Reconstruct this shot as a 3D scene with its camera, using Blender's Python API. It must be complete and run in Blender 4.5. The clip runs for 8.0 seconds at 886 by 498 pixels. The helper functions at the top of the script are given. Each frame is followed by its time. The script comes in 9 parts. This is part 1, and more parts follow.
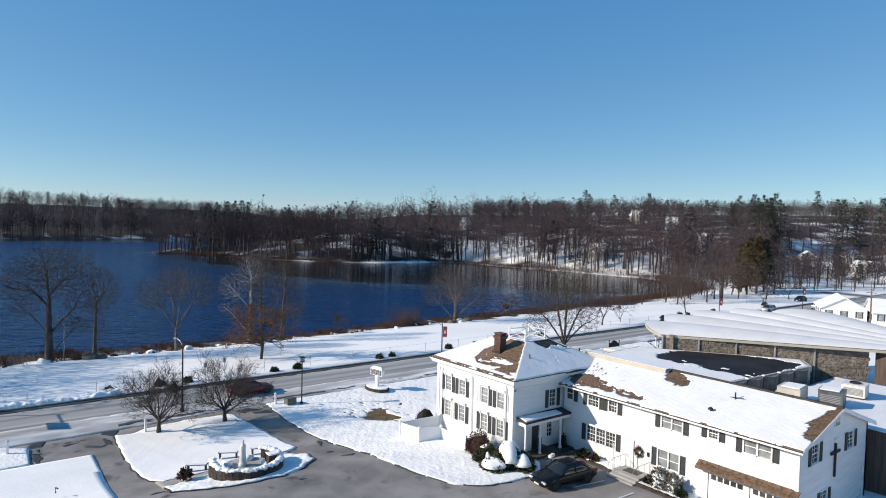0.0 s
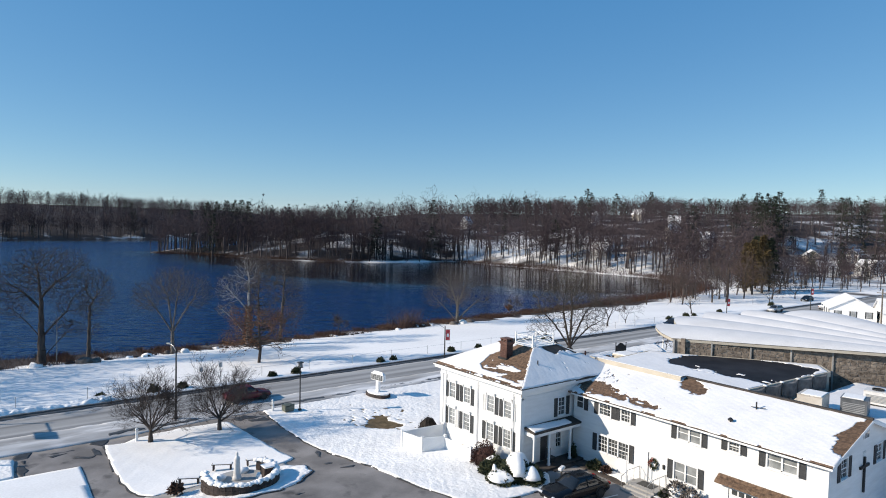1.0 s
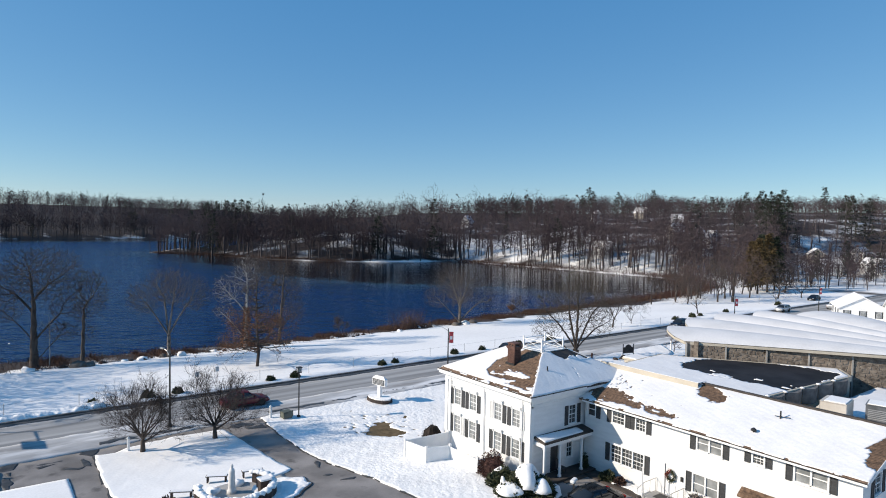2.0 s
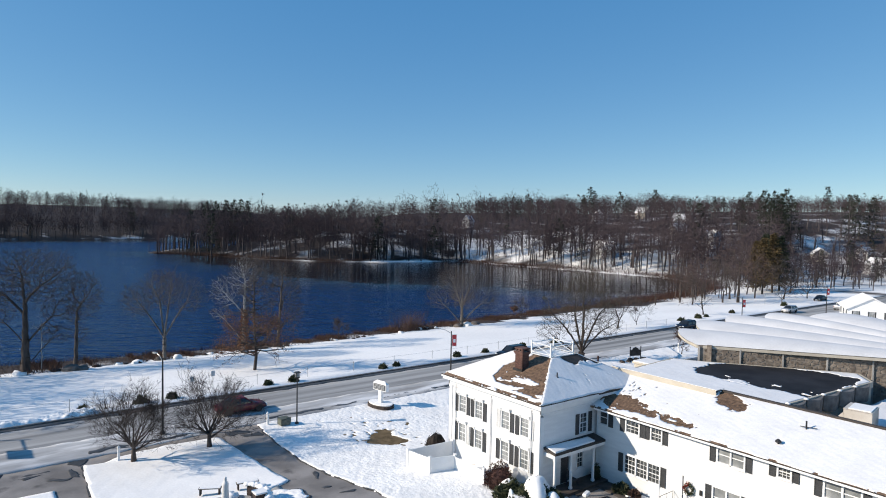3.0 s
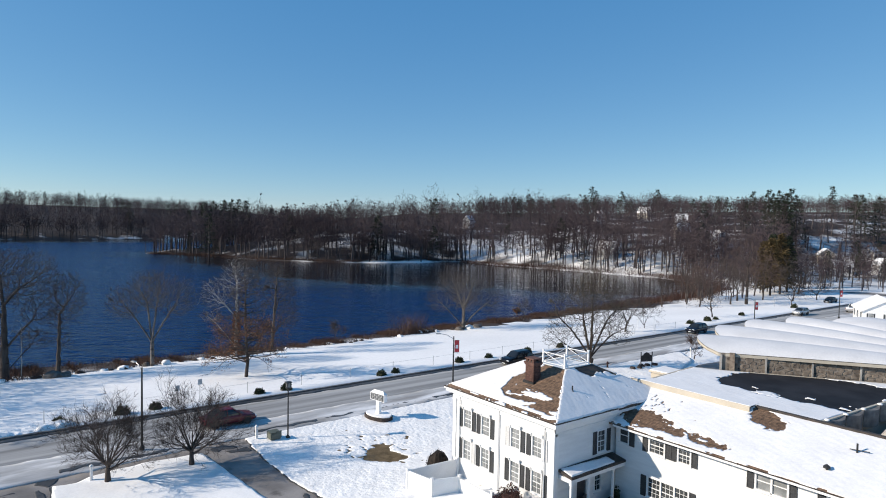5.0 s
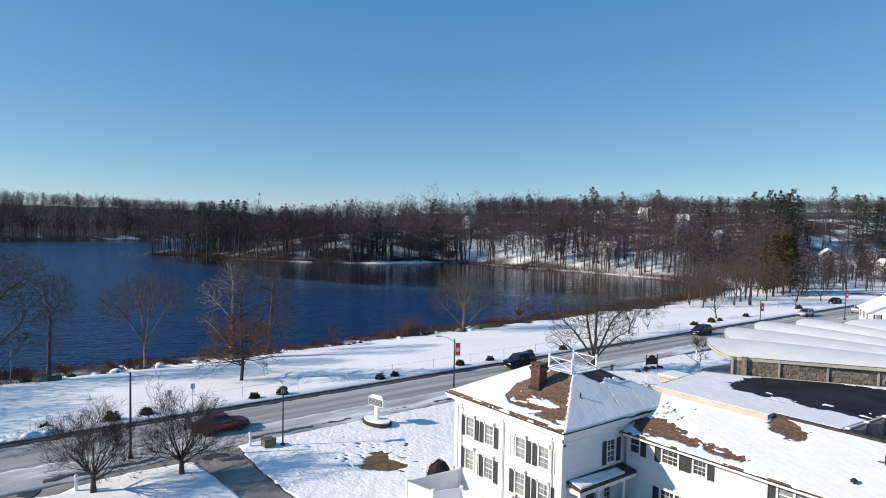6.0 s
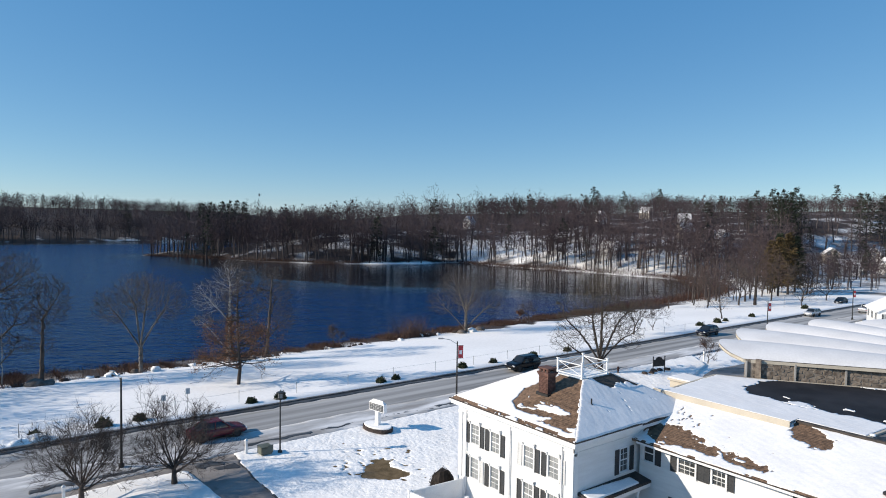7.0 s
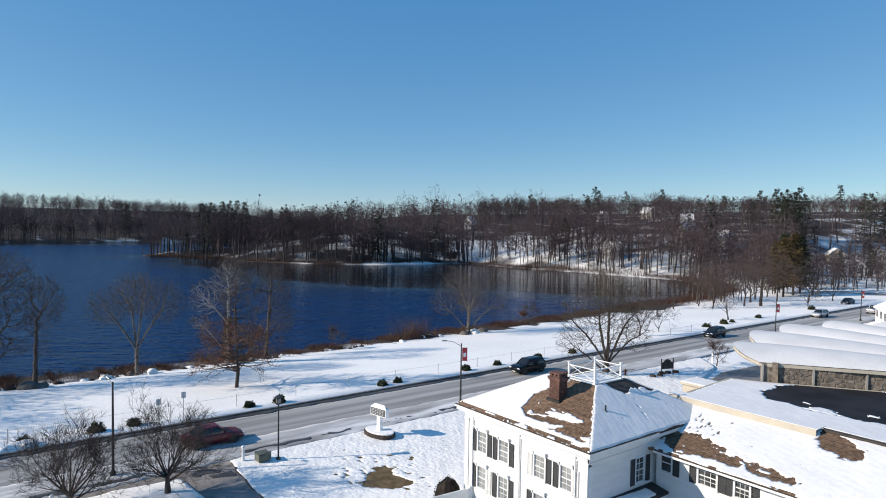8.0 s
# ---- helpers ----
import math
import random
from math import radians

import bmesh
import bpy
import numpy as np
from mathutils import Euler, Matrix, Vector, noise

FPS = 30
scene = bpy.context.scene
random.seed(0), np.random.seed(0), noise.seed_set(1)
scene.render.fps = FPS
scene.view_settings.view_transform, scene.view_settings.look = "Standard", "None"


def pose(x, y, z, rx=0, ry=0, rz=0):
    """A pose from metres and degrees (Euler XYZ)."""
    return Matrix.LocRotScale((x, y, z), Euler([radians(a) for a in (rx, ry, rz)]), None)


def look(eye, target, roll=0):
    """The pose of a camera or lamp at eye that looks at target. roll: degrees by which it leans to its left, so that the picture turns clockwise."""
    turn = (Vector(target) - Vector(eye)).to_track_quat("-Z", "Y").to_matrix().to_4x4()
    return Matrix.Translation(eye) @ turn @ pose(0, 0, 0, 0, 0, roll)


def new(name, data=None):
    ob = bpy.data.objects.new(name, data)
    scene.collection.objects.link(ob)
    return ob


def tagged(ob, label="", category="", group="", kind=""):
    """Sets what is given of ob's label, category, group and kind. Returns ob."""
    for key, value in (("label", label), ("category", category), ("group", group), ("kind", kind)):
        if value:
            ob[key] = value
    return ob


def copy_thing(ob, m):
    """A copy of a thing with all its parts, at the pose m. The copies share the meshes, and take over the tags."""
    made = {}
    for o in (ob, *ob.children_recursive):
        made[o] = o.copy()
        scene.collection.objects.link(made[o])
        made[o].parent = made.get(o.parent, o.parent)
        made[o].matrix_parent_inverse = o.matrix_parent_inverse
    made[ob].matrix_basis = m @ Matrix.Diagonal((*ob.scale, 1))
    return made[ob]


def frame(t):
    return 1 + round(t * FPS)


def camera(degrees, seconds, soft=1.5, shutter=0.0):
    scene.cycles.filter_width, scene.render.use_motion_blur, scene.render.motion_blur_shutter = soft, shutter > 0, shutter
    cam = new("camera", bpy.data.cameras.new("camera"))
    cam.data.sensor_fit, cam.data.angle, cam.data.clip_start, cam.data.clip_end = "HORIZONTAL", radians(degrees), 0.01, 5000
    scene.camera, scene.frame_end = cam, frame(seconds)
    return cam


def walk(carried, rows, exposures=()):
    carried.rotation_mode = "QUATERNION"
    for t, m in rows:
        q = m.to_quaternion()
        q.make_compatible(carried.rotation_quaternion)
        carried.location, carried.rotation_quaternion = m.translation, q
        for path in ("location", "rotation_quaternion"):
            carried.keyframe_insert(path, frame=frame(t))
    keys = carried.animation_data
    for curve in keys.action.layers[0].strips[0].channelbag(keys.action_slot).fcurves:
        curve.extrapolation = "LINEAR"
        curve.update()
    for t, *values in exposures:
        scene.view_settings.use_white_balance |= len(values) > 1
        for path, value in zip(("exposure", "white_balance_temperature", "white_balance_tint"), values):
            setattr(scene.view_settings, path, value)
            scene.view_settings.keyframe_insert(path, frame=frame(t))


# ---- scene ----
cam = camera(70.2, 8.0, soft=1.0)
PATH = [
    (0, (33.942, -33.194, 18.884), (32.358, -31.975, 18.803), 1.40),
    (0.5, (32.959, -32.569, 18.941), (31.374, -31.351, 18.859), 1.30),
    (1, (31.967, -31.974, 18.982), (30.382, -30.757, 18.898), 1.30),
    (1.5, (30.978, -31.386, 18.997), (29.392, -30.170, 18.911), 1.20),
    (3, (28.059, -29.742, 18.932), (26.473, -28.527, 18.845), 1.10),
    (3.5, (27.149, -29.153, 18.867), (25.561, -27.940, 18.781), 1.10),
    (4, (26.266, -28.611, 18.823), (24.679, -27.396, 18.738), 1.10),
    (4.5, (25.433, -27.989, 18.784), (23.847, -26.774, 18.698), 1.10),
    (6, (22.972, -26.271, 18.606), (21.387, -25.054, 18.522), 1.10),
    (6.5, (22.174, -25.751, 18.523), (20.588, -24.534, 18.439), 1.00),
    (7, (21.399, -25.272, 18.434), (19.813, -24.056, 18.352), 0.90),
    (7.5, (20.602, -24.800, 18.336), (19.015, -23.585, 18.256), 0.90),
    (8, (19.767, -24.389, 18.243), (18.180, -23.175, 18.163), 0.90),
]
walk(cam, [(t, look(eye, target, roll)) for t, eye, target, roll in PATH])

# ---- world, sun, exposure ----
SUN_DIR = Vector((0.46, 0.89, -0.49)).normalized()
world = bpy.data.worlds.new("sky")
scene.world = world
world.use_nodes = True
wn = world.node_tree
sky = wn.nodes.new("ShaderNodeTexSky")
sky.sky_type = "NISHITA"
sky.sun_disc = False
sky.sun_elevation = radians(26)
sky.sun_rotation = math.atan2(-0.46, -0.89)
sky.altitude = 1300
sky.air_density = 0.9
sky.dust_density = 0.0
sky.ozone_density = 4.0
tint = wn.nodes.new("ShaderNodeMix")
tint.data_type, tint.blend_type = "RGBA", "MULTIPLY"
tint.inputs["Factor"].default_value = 1.0
tint.inputs["B"].default_value = (0.645, 0.55, 0.36, 1)
wn.links.new(sky.outputs[0], tint.inputs["A"])
clear = wn.nodes.new("ShaderNodeMix")
clear.data_type, clear.blend_type = "RGBA", "ADD"
clear.inputs["Factor"].default_value = 1.0
clear.inputs["B"].default_value = (0.0, 0.82, 2.38, 1)
wn.links.new(tint.outputs["Result"], clear.inputs["A"])
wn.links.new(clear.outputs["Result"], wn.nodes["Background"].inputs[0])
wn.nodes["Background"].inputs[1].default_value = 0.143
sun_data = bpy.data.lights.new("sun", "SUN")
sun_data.energy = 5.0
sun_data.angle = radians(0.55)
sun_data.color = (1.0, 0.885, 0.745)
sun = new("sun", sun_data)
sun.rotation_mode = "QUATERNION"
sun.rotation_quaternion = SUN_DIR.to_track_quat("-Z", "Y")
sun.location = (-30, -60, 60)
scene.view_settings.exposure = 0.10

# ---- small tools ----
RNG = np.random.default_rng(7)


def smooth(a, b, x):
    t = np.clip((np.asarray(x, float) - a) / (b - a), 0, 1)
    return t * t * (3 - 2 * t)


class Shape:
    """Gathers corners and faces, then makes one mesh object of them."""

    def __init__(self):
        self.v, self.f, self.m = [], [], []

    def add(self, vs, fs, mi=0):
        o = len(self.v)
        self.v += [tuple(p) for p in vs]
        self.f += [tuple(i + o for i in f) for f in fs]
        self.m += [mi] * len(fs)
        return self

    def box(self, x0, y0, z0, x1, y1, z1, mi=0, turn=None):
        vs = [(x, y, z) for z in (z0, z1) for y in (y0, y1) for x in (x0, x1)]
        if turn is not None:
            vs = [turn @ Vector(p) for p in vs]
        return self.add(vs, [(0, 2, 3, 1), (4, 5, 7, 6), (0, 1, 5, 4), (2, 6, 7, 3), (0, 4, 6, 2), (1, 3, 7, 5)], mi)

    def prism(self, poly, z0, z1, mi=0):
        n = len(poly)
        vs = [(x, y, z0) for x, y in poly] + [(x, y, z1) for x, y in poly]
        fs = [tuple(range(n - 1, -1, -1)), tuple(range(n, 2 * n))]
        fs += [(i, (i + 1) % n, n + (i + 1) % n, n + i) for i in range(n)]
        return self.add(vs, fs, mi)

    def tube(self, pts, rads, n=8, mi=0, cap=True):
        pts = [Vector(p) for p in pts]
        vs, fs = [], []
        for i, p in enumerate(pts):
            d = (pts[min(i + 1, len(pts) - 1)] - pts[max(i - 1, 0)]).normalized()
            a = d.cross(Vector((0, 0, 1) if abs(d.z) < 0.9 else (1, 0, 0))).normalized()
            b = d.cross(a)
            r = rads[i] if hasattr(rads, "__len__") else rads
            vs += [p + r * (math.cos(k * 2 * math.pi / n) * a + math.sin(k * 2 * math.pi / n) * b) for k in range(n)]
        for i in range(len(pts) - 1):
            fs += [(i * n + k, i * n + (k + 1) % n, (i + 1) * n + (k + 1) % n, (i + 1) * n + k) for k in range(n)]
        if cap:
            fs += [tuple(range(n - 1, -1, -1)), tuple(range((len(pts) - 1) * n, len(pts) * n))]
        return self.add(vs, fs, mi)

    def lathe(self, prof, n=16, mi=0, at=(0, 0, 0)):
        vs = [(at[0] + r * math.cos(k * 2 * math.pi / n), at[1] + r * math.sin(k * 2 * math.pi / n), at[2] + z) for r, z in prof for k in range(n)]
        fs = [(i * n + k, i * n + (k + 1) % n, (i + 1) * n + (k + 1) % n, (i + 1) * n + k) for i in range(len(prof) - 1) for k in range(n)]
        fs += [tuple(range(n - 1, -1, -1)), tuple(range((len(prof) - 1) * n, len(prof) * n))]
        return self.add(vs, fs, mi)

    def blob(self, c, r, seed=0, rough=0.25, n=10, mi=0):
        vs, fs = [], []
        rings = max(4, n // 2)
        for i in range(rings + 1):
            th = math.pi * i / rings
            for k in range(n):
                ph = 2 * math.pi * k / n
                d = Vector((math.sin(th) * math.cos(ph), math.sin(th) * math.sin(ph), math.cos(th)))
                s = 1 + rough * noise.noise(d * 1.7 + Vector((seed * 3.1, seed * 1.7, seed)))
                vs.append((c[0] + d.x * r[0] * s, c[1] + d.y * r[1] * s, c[2] + d.z * r[2] * s))
        for i in range(rings):
            fs += [(i * n + k, i * n + (k + 1) % n, (i + 1) * n + (k + 1) % n, (i + 1) * n + k) for k in range(n)]
        return self.add(vs, fs, mi)

    def make(self, name, mats, parent=None, label="", soft=False, bevel=0.0, at=None):
        """at: the corner of the parent, which is taken off so that world places can be written."""
        o = Vector(at) if at is not None else Vector((0, 0, 0))
        me = bpy.data.meshes.new(name)
        me.from_pydata([(p[0] - o.x, p[1] - o.y, p[2] - o.z) for p in self.v], [], self.f)
        for m in mats if isinstance(mats, (list, tuple)) else [mats]:
            me.materials.append(m)
        me.polygons.foreach_set("material_index", self.m)
        if bevel:
            bm = bmesh.new()
            bm.from_mesh(me)
            bmesh.ops.remove_doubles(bm, verts=bm.verts, dist=0.0005)
            edges = [e for e in bm.edges if len(e.link_faces) == 2 and e.calc_face_angle(0) > 0.5]
            bmesh.ops.bevel(bm, geom=edges, offset=bevel, segments=2, affect="EDGES", clamp_overlap=True)
            bm.to_mesh(me)
            bm.free()
        if soft:
            me.polygons.foreach_set("use_smooth", [True] * len(me.polygons))
        me.update()
        ob = new(name, me)
        if parent is not None:
            ob.parent = parent
        if label:
            ob["label"] = label
        return ob


def arrays(name, v, f, mat, mi=None, soft=False):
    """A mesh object from numpy arrays of corners and of triangles or quads."""
    me = bpy.data.meshes.new(name)
    k = f.shape[1]
    me.vertices.add(len(v))
    me.vertices.foreach_set("co", np.ascontiguousarray(v, dtype=np.float32).ravel())
    me.loops.add(f.size)
    me.loops.foreach_set("vertex_index", np.ascontiguousarray(f, dtype=np.int32).ravel())
    me.polygons.add(len(f))
    me.polygons.foreach_set("loop_start", np.arange(0, f.size, k, dtype=np.int32))
    me.polygons.foreach_set("loop_total", np.full(len(f), k, dtype=np.int32))
    for m in mat if isinstance(mat, (list, tuple)) else [mat]:
        me.materials.append(m)
    if mi is not None:
        me.polygons.foreach_set("material_index", np.ascontiguousarray(mi, dtype=np.int32))
    if soft:
        me.polygons.foreach_set("use_smooth", np.ones(len(f), dtype=bool))
    me.update(calc_edges=True)
    me.validate()
    return new(name, me)


def thing(name, at, label, category, group="", turn=0.0, kind=""):
    ob = new(name)
    ob.matrix_basis = pose(*at, 0, 0, turn)
    ob.empty_display_size = 0.2
    return tagged(ob, label, category, group, kind)


# ---- materials ----
def surf(name, c1, c2, scale=1.0, rough=0.7, bump=0.1, fine=20.0, metal=0.0, stretch=(1, 1, 1), spec=0.5, third=None, contrast=(0.35, 0.65), per=0.0):
    """Two colours mixed by coarse noise, a finer grain over it, and relief. third: (colour, scale, low, high) of stains."""
    mat = bpy.data.materials.new(name)
    mat.use_nodes = True
    nt = mat.node_tree
    bs = nt.nodes["Principled BSDF"]
    N, L = nt.nodes.new, nt.links.new
    tc = N("ShaderNodeNewGeometry")
    mp = N("ShaderNodeVectorMath")
    mp.operation = "MULTIPLY"
    mp.inputs[1].default_value = stretch
    L(tc.outputs["Position"], mp.inputs[0])
    nz = N("ShaderNodeTexNoise")
    nz.inputs["Scale"].default_value = scale
    nz.inputs["Detail"].default_value = 6
    L(mp.outputs[0], nz.inputs["Vector"])
    rp = N("ShaderNodeMapRange")
    rp.inputs["From Min"].default_value, rp.inputs["From Max"].default_value = contrast
    L(nz.outputs[0], rp.inputs["Value"])
    mx = N("ShaderNodeMix")
    mx.data_type = "RGBA"
    mx.inputs["A"].default_value, mx.inputs["B"].default_value = (*c1, 1), (*c2, 1)
    L(rp.outputs[0], mx.inputs["Factor"])
    col = mx.outputs["Result"]
    nf = N("ShaderNodeTexNoise")
    nf.inputs["Scale"].default_value = fine
    nf.inputs["Detail"].default_value = 4
    L(mp.outputs[0], nf.inputs["Vector"])
    if third:
        n3 = N("ShaderNodeTexNoise")
        n3.inputs["Scale"].default_value = third[1]
        n3.inputs["Detail"].default_value = 8
        L(mp.outputs[0], n3.inputs["Vector"])
        r3 = N("ShaderNodeMapRange")
        r3.inputs["From Min"].default_value, r3.inputs["From Max"].default_value = third[2], third[3]
        L(n3.outputs[0], r3.inputs["Value"])
        m3 = N("ShaderNodeMix")
        m3.data_type = "RGBA"
        m3.inputs["B"].default_value = (*third[0], 1)
        L(col, m3.inputs["A"])
        L(r3.outputs[0], m3.inputs["Factor"])
        col = m3.outputs["Result"]
    hv = N("ShaderNodeHueSaturation")
    gr = N("ShaderNodeMapRange")
    gr.inputs["To Min"].default_value, gr.inputs["To Max"].default_value = 0.88, 1.12
    L(nf.outputs[0], gr.inputs["Value"])
    val = gr.outputs[0]
    if per:
        oi = N("ShaderNodeObjectInfo")
        pr = N("ShaderNodeMapRange")
        pr.inputs["To Min"].default_value, pr.inputs["To Max"].default_value = 1 - per, 1 + per
        L(oi.outputs["Random"], pr.inputs["Value"])
        mu = N("ShaderNodeMath")
        mu.operation = "MULTIPLY"
        L(val, mu.inputs[0])
        L(pr.outputs[0], mu.inputs[1])
        val = mu.outputs[0]
    L(val, hv.inputs["Value"])
    L(col, hv.inputs["Color"])
    L(hv.outputs[0], bs.inputs["Base Color"])
    bs.inputs["Roughness"].default_value = rough
    bs.inputs["Metallic"].default_value = metal
    bs.inputs["Specular IOR Level"].default_value = spec
    if bump:
        bp = N("ShaderNodeBump")
        bp.inputs["Strength"].default_value = min(1.0, bump)
        bp.inputs["Distance"].default_value = 0.02 if bump < 1 else 0.02 * bump
        L(nf.outputs[0], bp.inputs["Height"])
        L(bp.outputs[0], bs.inputs["Normal"])
    return mat


SNOW = surf("snow", (0.93, 0.912, 0.885), (0.87, 0.853, 0.828), 0.35, 0.85, 0.5, 6.0, spec=0.2)
# snow greyed in colour, so the tilted vaults do not render too bright
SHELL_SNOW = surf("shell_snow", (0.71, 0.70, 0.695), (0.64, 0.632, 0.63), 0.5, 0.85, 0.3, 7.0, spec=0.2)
ROOF_SNOW = surf("roof_snow", (0.83, 0.82, 0.81), (0.765, 0.757, 0.75), 0.6, 0.85, 0.3, 9.0, spec=0.2)
LAWN_SNOW = surf("lawn_snow", (0.93, 0.912, 0.885), (0.85, 0.833, 0.808), 0.5, 0.85, 4.5, 3.2, spec=0.2, third=((0.40, 0.33, 0.25), 1.1, 0.66, 0.86))
GRASS = surf("dead_grass", (0.10, 0.07, 0.035), (0.19, 0.135, 0.075), 1.6, 0.9, 1.0, 14.0, spec=0.2)
ROAD = surf("road_asphalt", (0.20, 0.196, 0.19), (0.43, 0.42, 0.405), 0.9, 0.8, 0.3, 12.0, stretch=(1, 0.035, 1), spec=0.3, third=((0.42, 0.42, 0.42), 0.6, 0.56, 0.8))
LOT = surf("lot_asphalt", (0.17, 0.157, 0.147), (0.30, 0.277, 0.26), 0.35, 0.8, 0.6, 9.0, spec=0.3, third=((0.085, 0.079, 0.075), 0.55, 0.58, 0.72))
TAR = surf("wet_tar", (0.035, 0.034, 0.034), (0.065, 0.063, 0.062), 2.0, 0.6, 0.2, 12.0)
WET_ROAD = surf("wet_asphalt", (0.045, 0.044, 0.043), (0.10, 0.097, 0.094), 1.1, 0.45, 0.3, 12.0, stretch=(1, 0.1, 1), spec=0.4)
SHOULDER = surf("slush", (0.30, 0.29, 0.28), (0.62, 0.62, 0.62), 0.55, 0.8, 0.8, 5.0, stretch=(1, 0.22, 1), spec=0.2, third=((0.80, 0.79, 0.785), 0.5, 0.52, 0.68))
KERB = surf("kerb_stone", (0.10, 0.095, 0.09), (0.2, 0.19, 0.18), 2.0, 0.8, 0.4, 20.0)
PAINT = surf("white_paint", (0.80, 0.80, 0.79), (0.72, 0.72, 0.71), 0.7, 0.5, 0.15, 16.0, stretch=(1, 1, 6))
TRIM = surf("white_trim", (0.82, 0.82, 0.81), (0.77, 0.77, 0.76), 1.5, 0.45, 0.05, 20.0)
SHUTTER = surf("shutter_paint", (0.035, 0.037, 0.04), (0.055, 0.057, 0.06), 3.0, 0.55, 0.3, 30.0, stretch=(1, 1, 8))
GREY_SHUTTER = surf("pale_shutter", (0.55, 0.55, 0.54), (0.66, 0.66, 0.65), 3.0, 0.55, 0.3, 30.0, stretch=(1, 1, 8))
GLASS = surf("window_glass", (0.03, 0.034, 0.036), (0.09, 0.095, 0.095), 0.9, 0.06, 0.0, 3.0, spec=0.6)
# paler panes: curtains and reflections both put into the glass colour
CURTAIN_GLASS = surf("curtained_glass", (0.17, 0.18, 0.18), (0.34, 0.35, 0.35), 1.2, 0.08, 0.0, 3.0, spec=0.6)
SHINGLE = surf("brown_shingle", (0.07, 0.042, 0.026), (0.215, 0.135, 0.084), 5.0, 0.85, 1.2, 22.0, per=0.2, contrast=(0.3, 0.7))
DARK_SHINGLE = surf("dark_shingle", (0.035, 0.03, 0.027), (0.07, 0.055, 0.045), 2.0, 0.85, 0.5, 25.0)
BRICK = surf("brick", (0.075, 0.036, 0.028), (0.125, 0.062, 0.047), 3.0, 0.85, 0.4, 30.0, per=0.3)
MORTAR = surf("mortar", (0.15, 0.13, 0.115), (0.20, 0.175, 0.16), 3.0, 0.9, 0.4, 30.0)
STONE = surf("field_stone", (0.12, 0.095, 0.075), (0.27, 0.225, 0.18), 2.6, 0.85, 0.6, 14.0, per=0.3, third=((0.06, 0.05, 0.045), 2.2, 0.60, 0.7))
STONE_JOINT = surf("stone_joint", (0.17, 0.145, 0.12), (0.24, 0.21, 0.18), 2.0, 0.9, 0.6, 14.0)
CREAM = surf("cream_stucco", (0.46, 0.41, 0.33), (0.53, 0.475, 0.385), 0.8, 0.8, 0.2, 20.0)
MEMBRANE = surf("roof_membrane", (0.014, 0.015, 0.018), (0.03, 0.031, 0.036), 0.5, 0.75, 0.2, 8.0, spec=0.15)
METAL = surf("grey_metal", (0.33, 0.33, 0.32), (0.42, 0.42, 0.41), 2.0, 0.45, 0.1, 20.0, metal=0.6)
TAN_METAL = surf("tan_sheet_metal", (0.52, 0.47, 0.40), (0.60, 0.55, 0.48), 1.2, 0.5, 0.1, 20.0)
DARK_METAL = surf("dark_metal", (0.02, 0.02, 0.02), (0.04, 0.04, 0.04), 3.0, 0.5, 0.1, 20.0, metal=0.3)
BARK = surf("bark", (0.045, 0.036, 0.031), (0.095, 0.078, 0.068), 3.0, 0.9, 0.8, 20.0, stretch=(1, 1, 0.3), spec=0.2)
PALE_BARK = surf("pale_bark", (0.10, 0.087, 0.077), (0.195, 0.173, 0.154), 2.0, 0.9, 0.6, 20.0, stretch=(1, 1, 0.4), spec=0.2)
GREY_BARK = surf("grey_bark", (0.05, 0.042, 0.037), (0.125, 0.107, 0.095), 2.0, 0.9, 0.6, 20.0, stretch=(1, 1, 0.4), spec=0.2)
RUSSET_TWIG = surf("russet_twigs", (0.085, 0.056, 0.048), (0.145, 0.098, 0.084), 0.05, 0.9, 0.0, 8.0, spec=0.1)
OLIVE_TWIG = surf("olive_twigs", (0.085, 0.073, 0.05), (0.15, 0.13, 0.095), 0.05, 0.9, 0.0, 8.0, spec=0.1)
WHITE_BARK = surf("white_bark", (0.30, 0.27, 0.24), (0.45, 0.42, 0.39), 2.0, 0.9, 0.6, 20.0, stretch=(1, 1, 0.4), spec=0.2)
TWIG = surf("twigs", (0.062, 0.050, 0.046), (0.115, 0.095, 0.086), 0.05, 0.9, 0.0, 8.0, spec=0.1)
WOODS_BARK = surf("woods_bark", (0.048, 0.041, 0.042), (0.14, 0.122, 0.118), 0.05, 0.9, 0.0, 3.0, spec=0.1)
WOODS_TWIG = surf("woods_twig", (0.050, 0.038, 0.042), (0.112, 0.087, 0.091), 0.02, 0.9, 0.0, 3.0, spec=0.1)
BRUSH = surf("shore_brush", (0.062, 0.037, 0.03), (0.12, 0.075, 0.057), 0.12, 0.9, 0.0, 6.0, spec=0.1)
DRY_LEAF = surf("dry_oak_leaf", (0.145, 0.062, 0.03), (0.23, 0.11, 0.055), 0.8, 0.8, 0.0, 5.0, spec=0.2)
OLIVE_NEEDLE = surf("browned_needles", (0.06, 0.045, 0.02), (0.105, 0.075, 0.036), 0.2, 0.8, 0.0, 5.0, spec=0.2)
NEEDLE = surf("pine_needles", (0.016, 0.024, 0.015), (0.034, 0.044, 0.027), 0.1, 0.8, 0.0, 5.0, spec=0.2)
SHRUB = surf("evergreen_shrub", (0.03, 0.04, 0.02), (0.07, 0.075, 0.04), 1.5, 0.8, 0.0, 8.0, spec=0.2)
RED_SHRUB = surf("russet_shrub", (0.05, 0.026, 0.022), (0.095, 0.05, 0.042), 2.0, 0.85, 0.0, 8.0, spec=0.2)
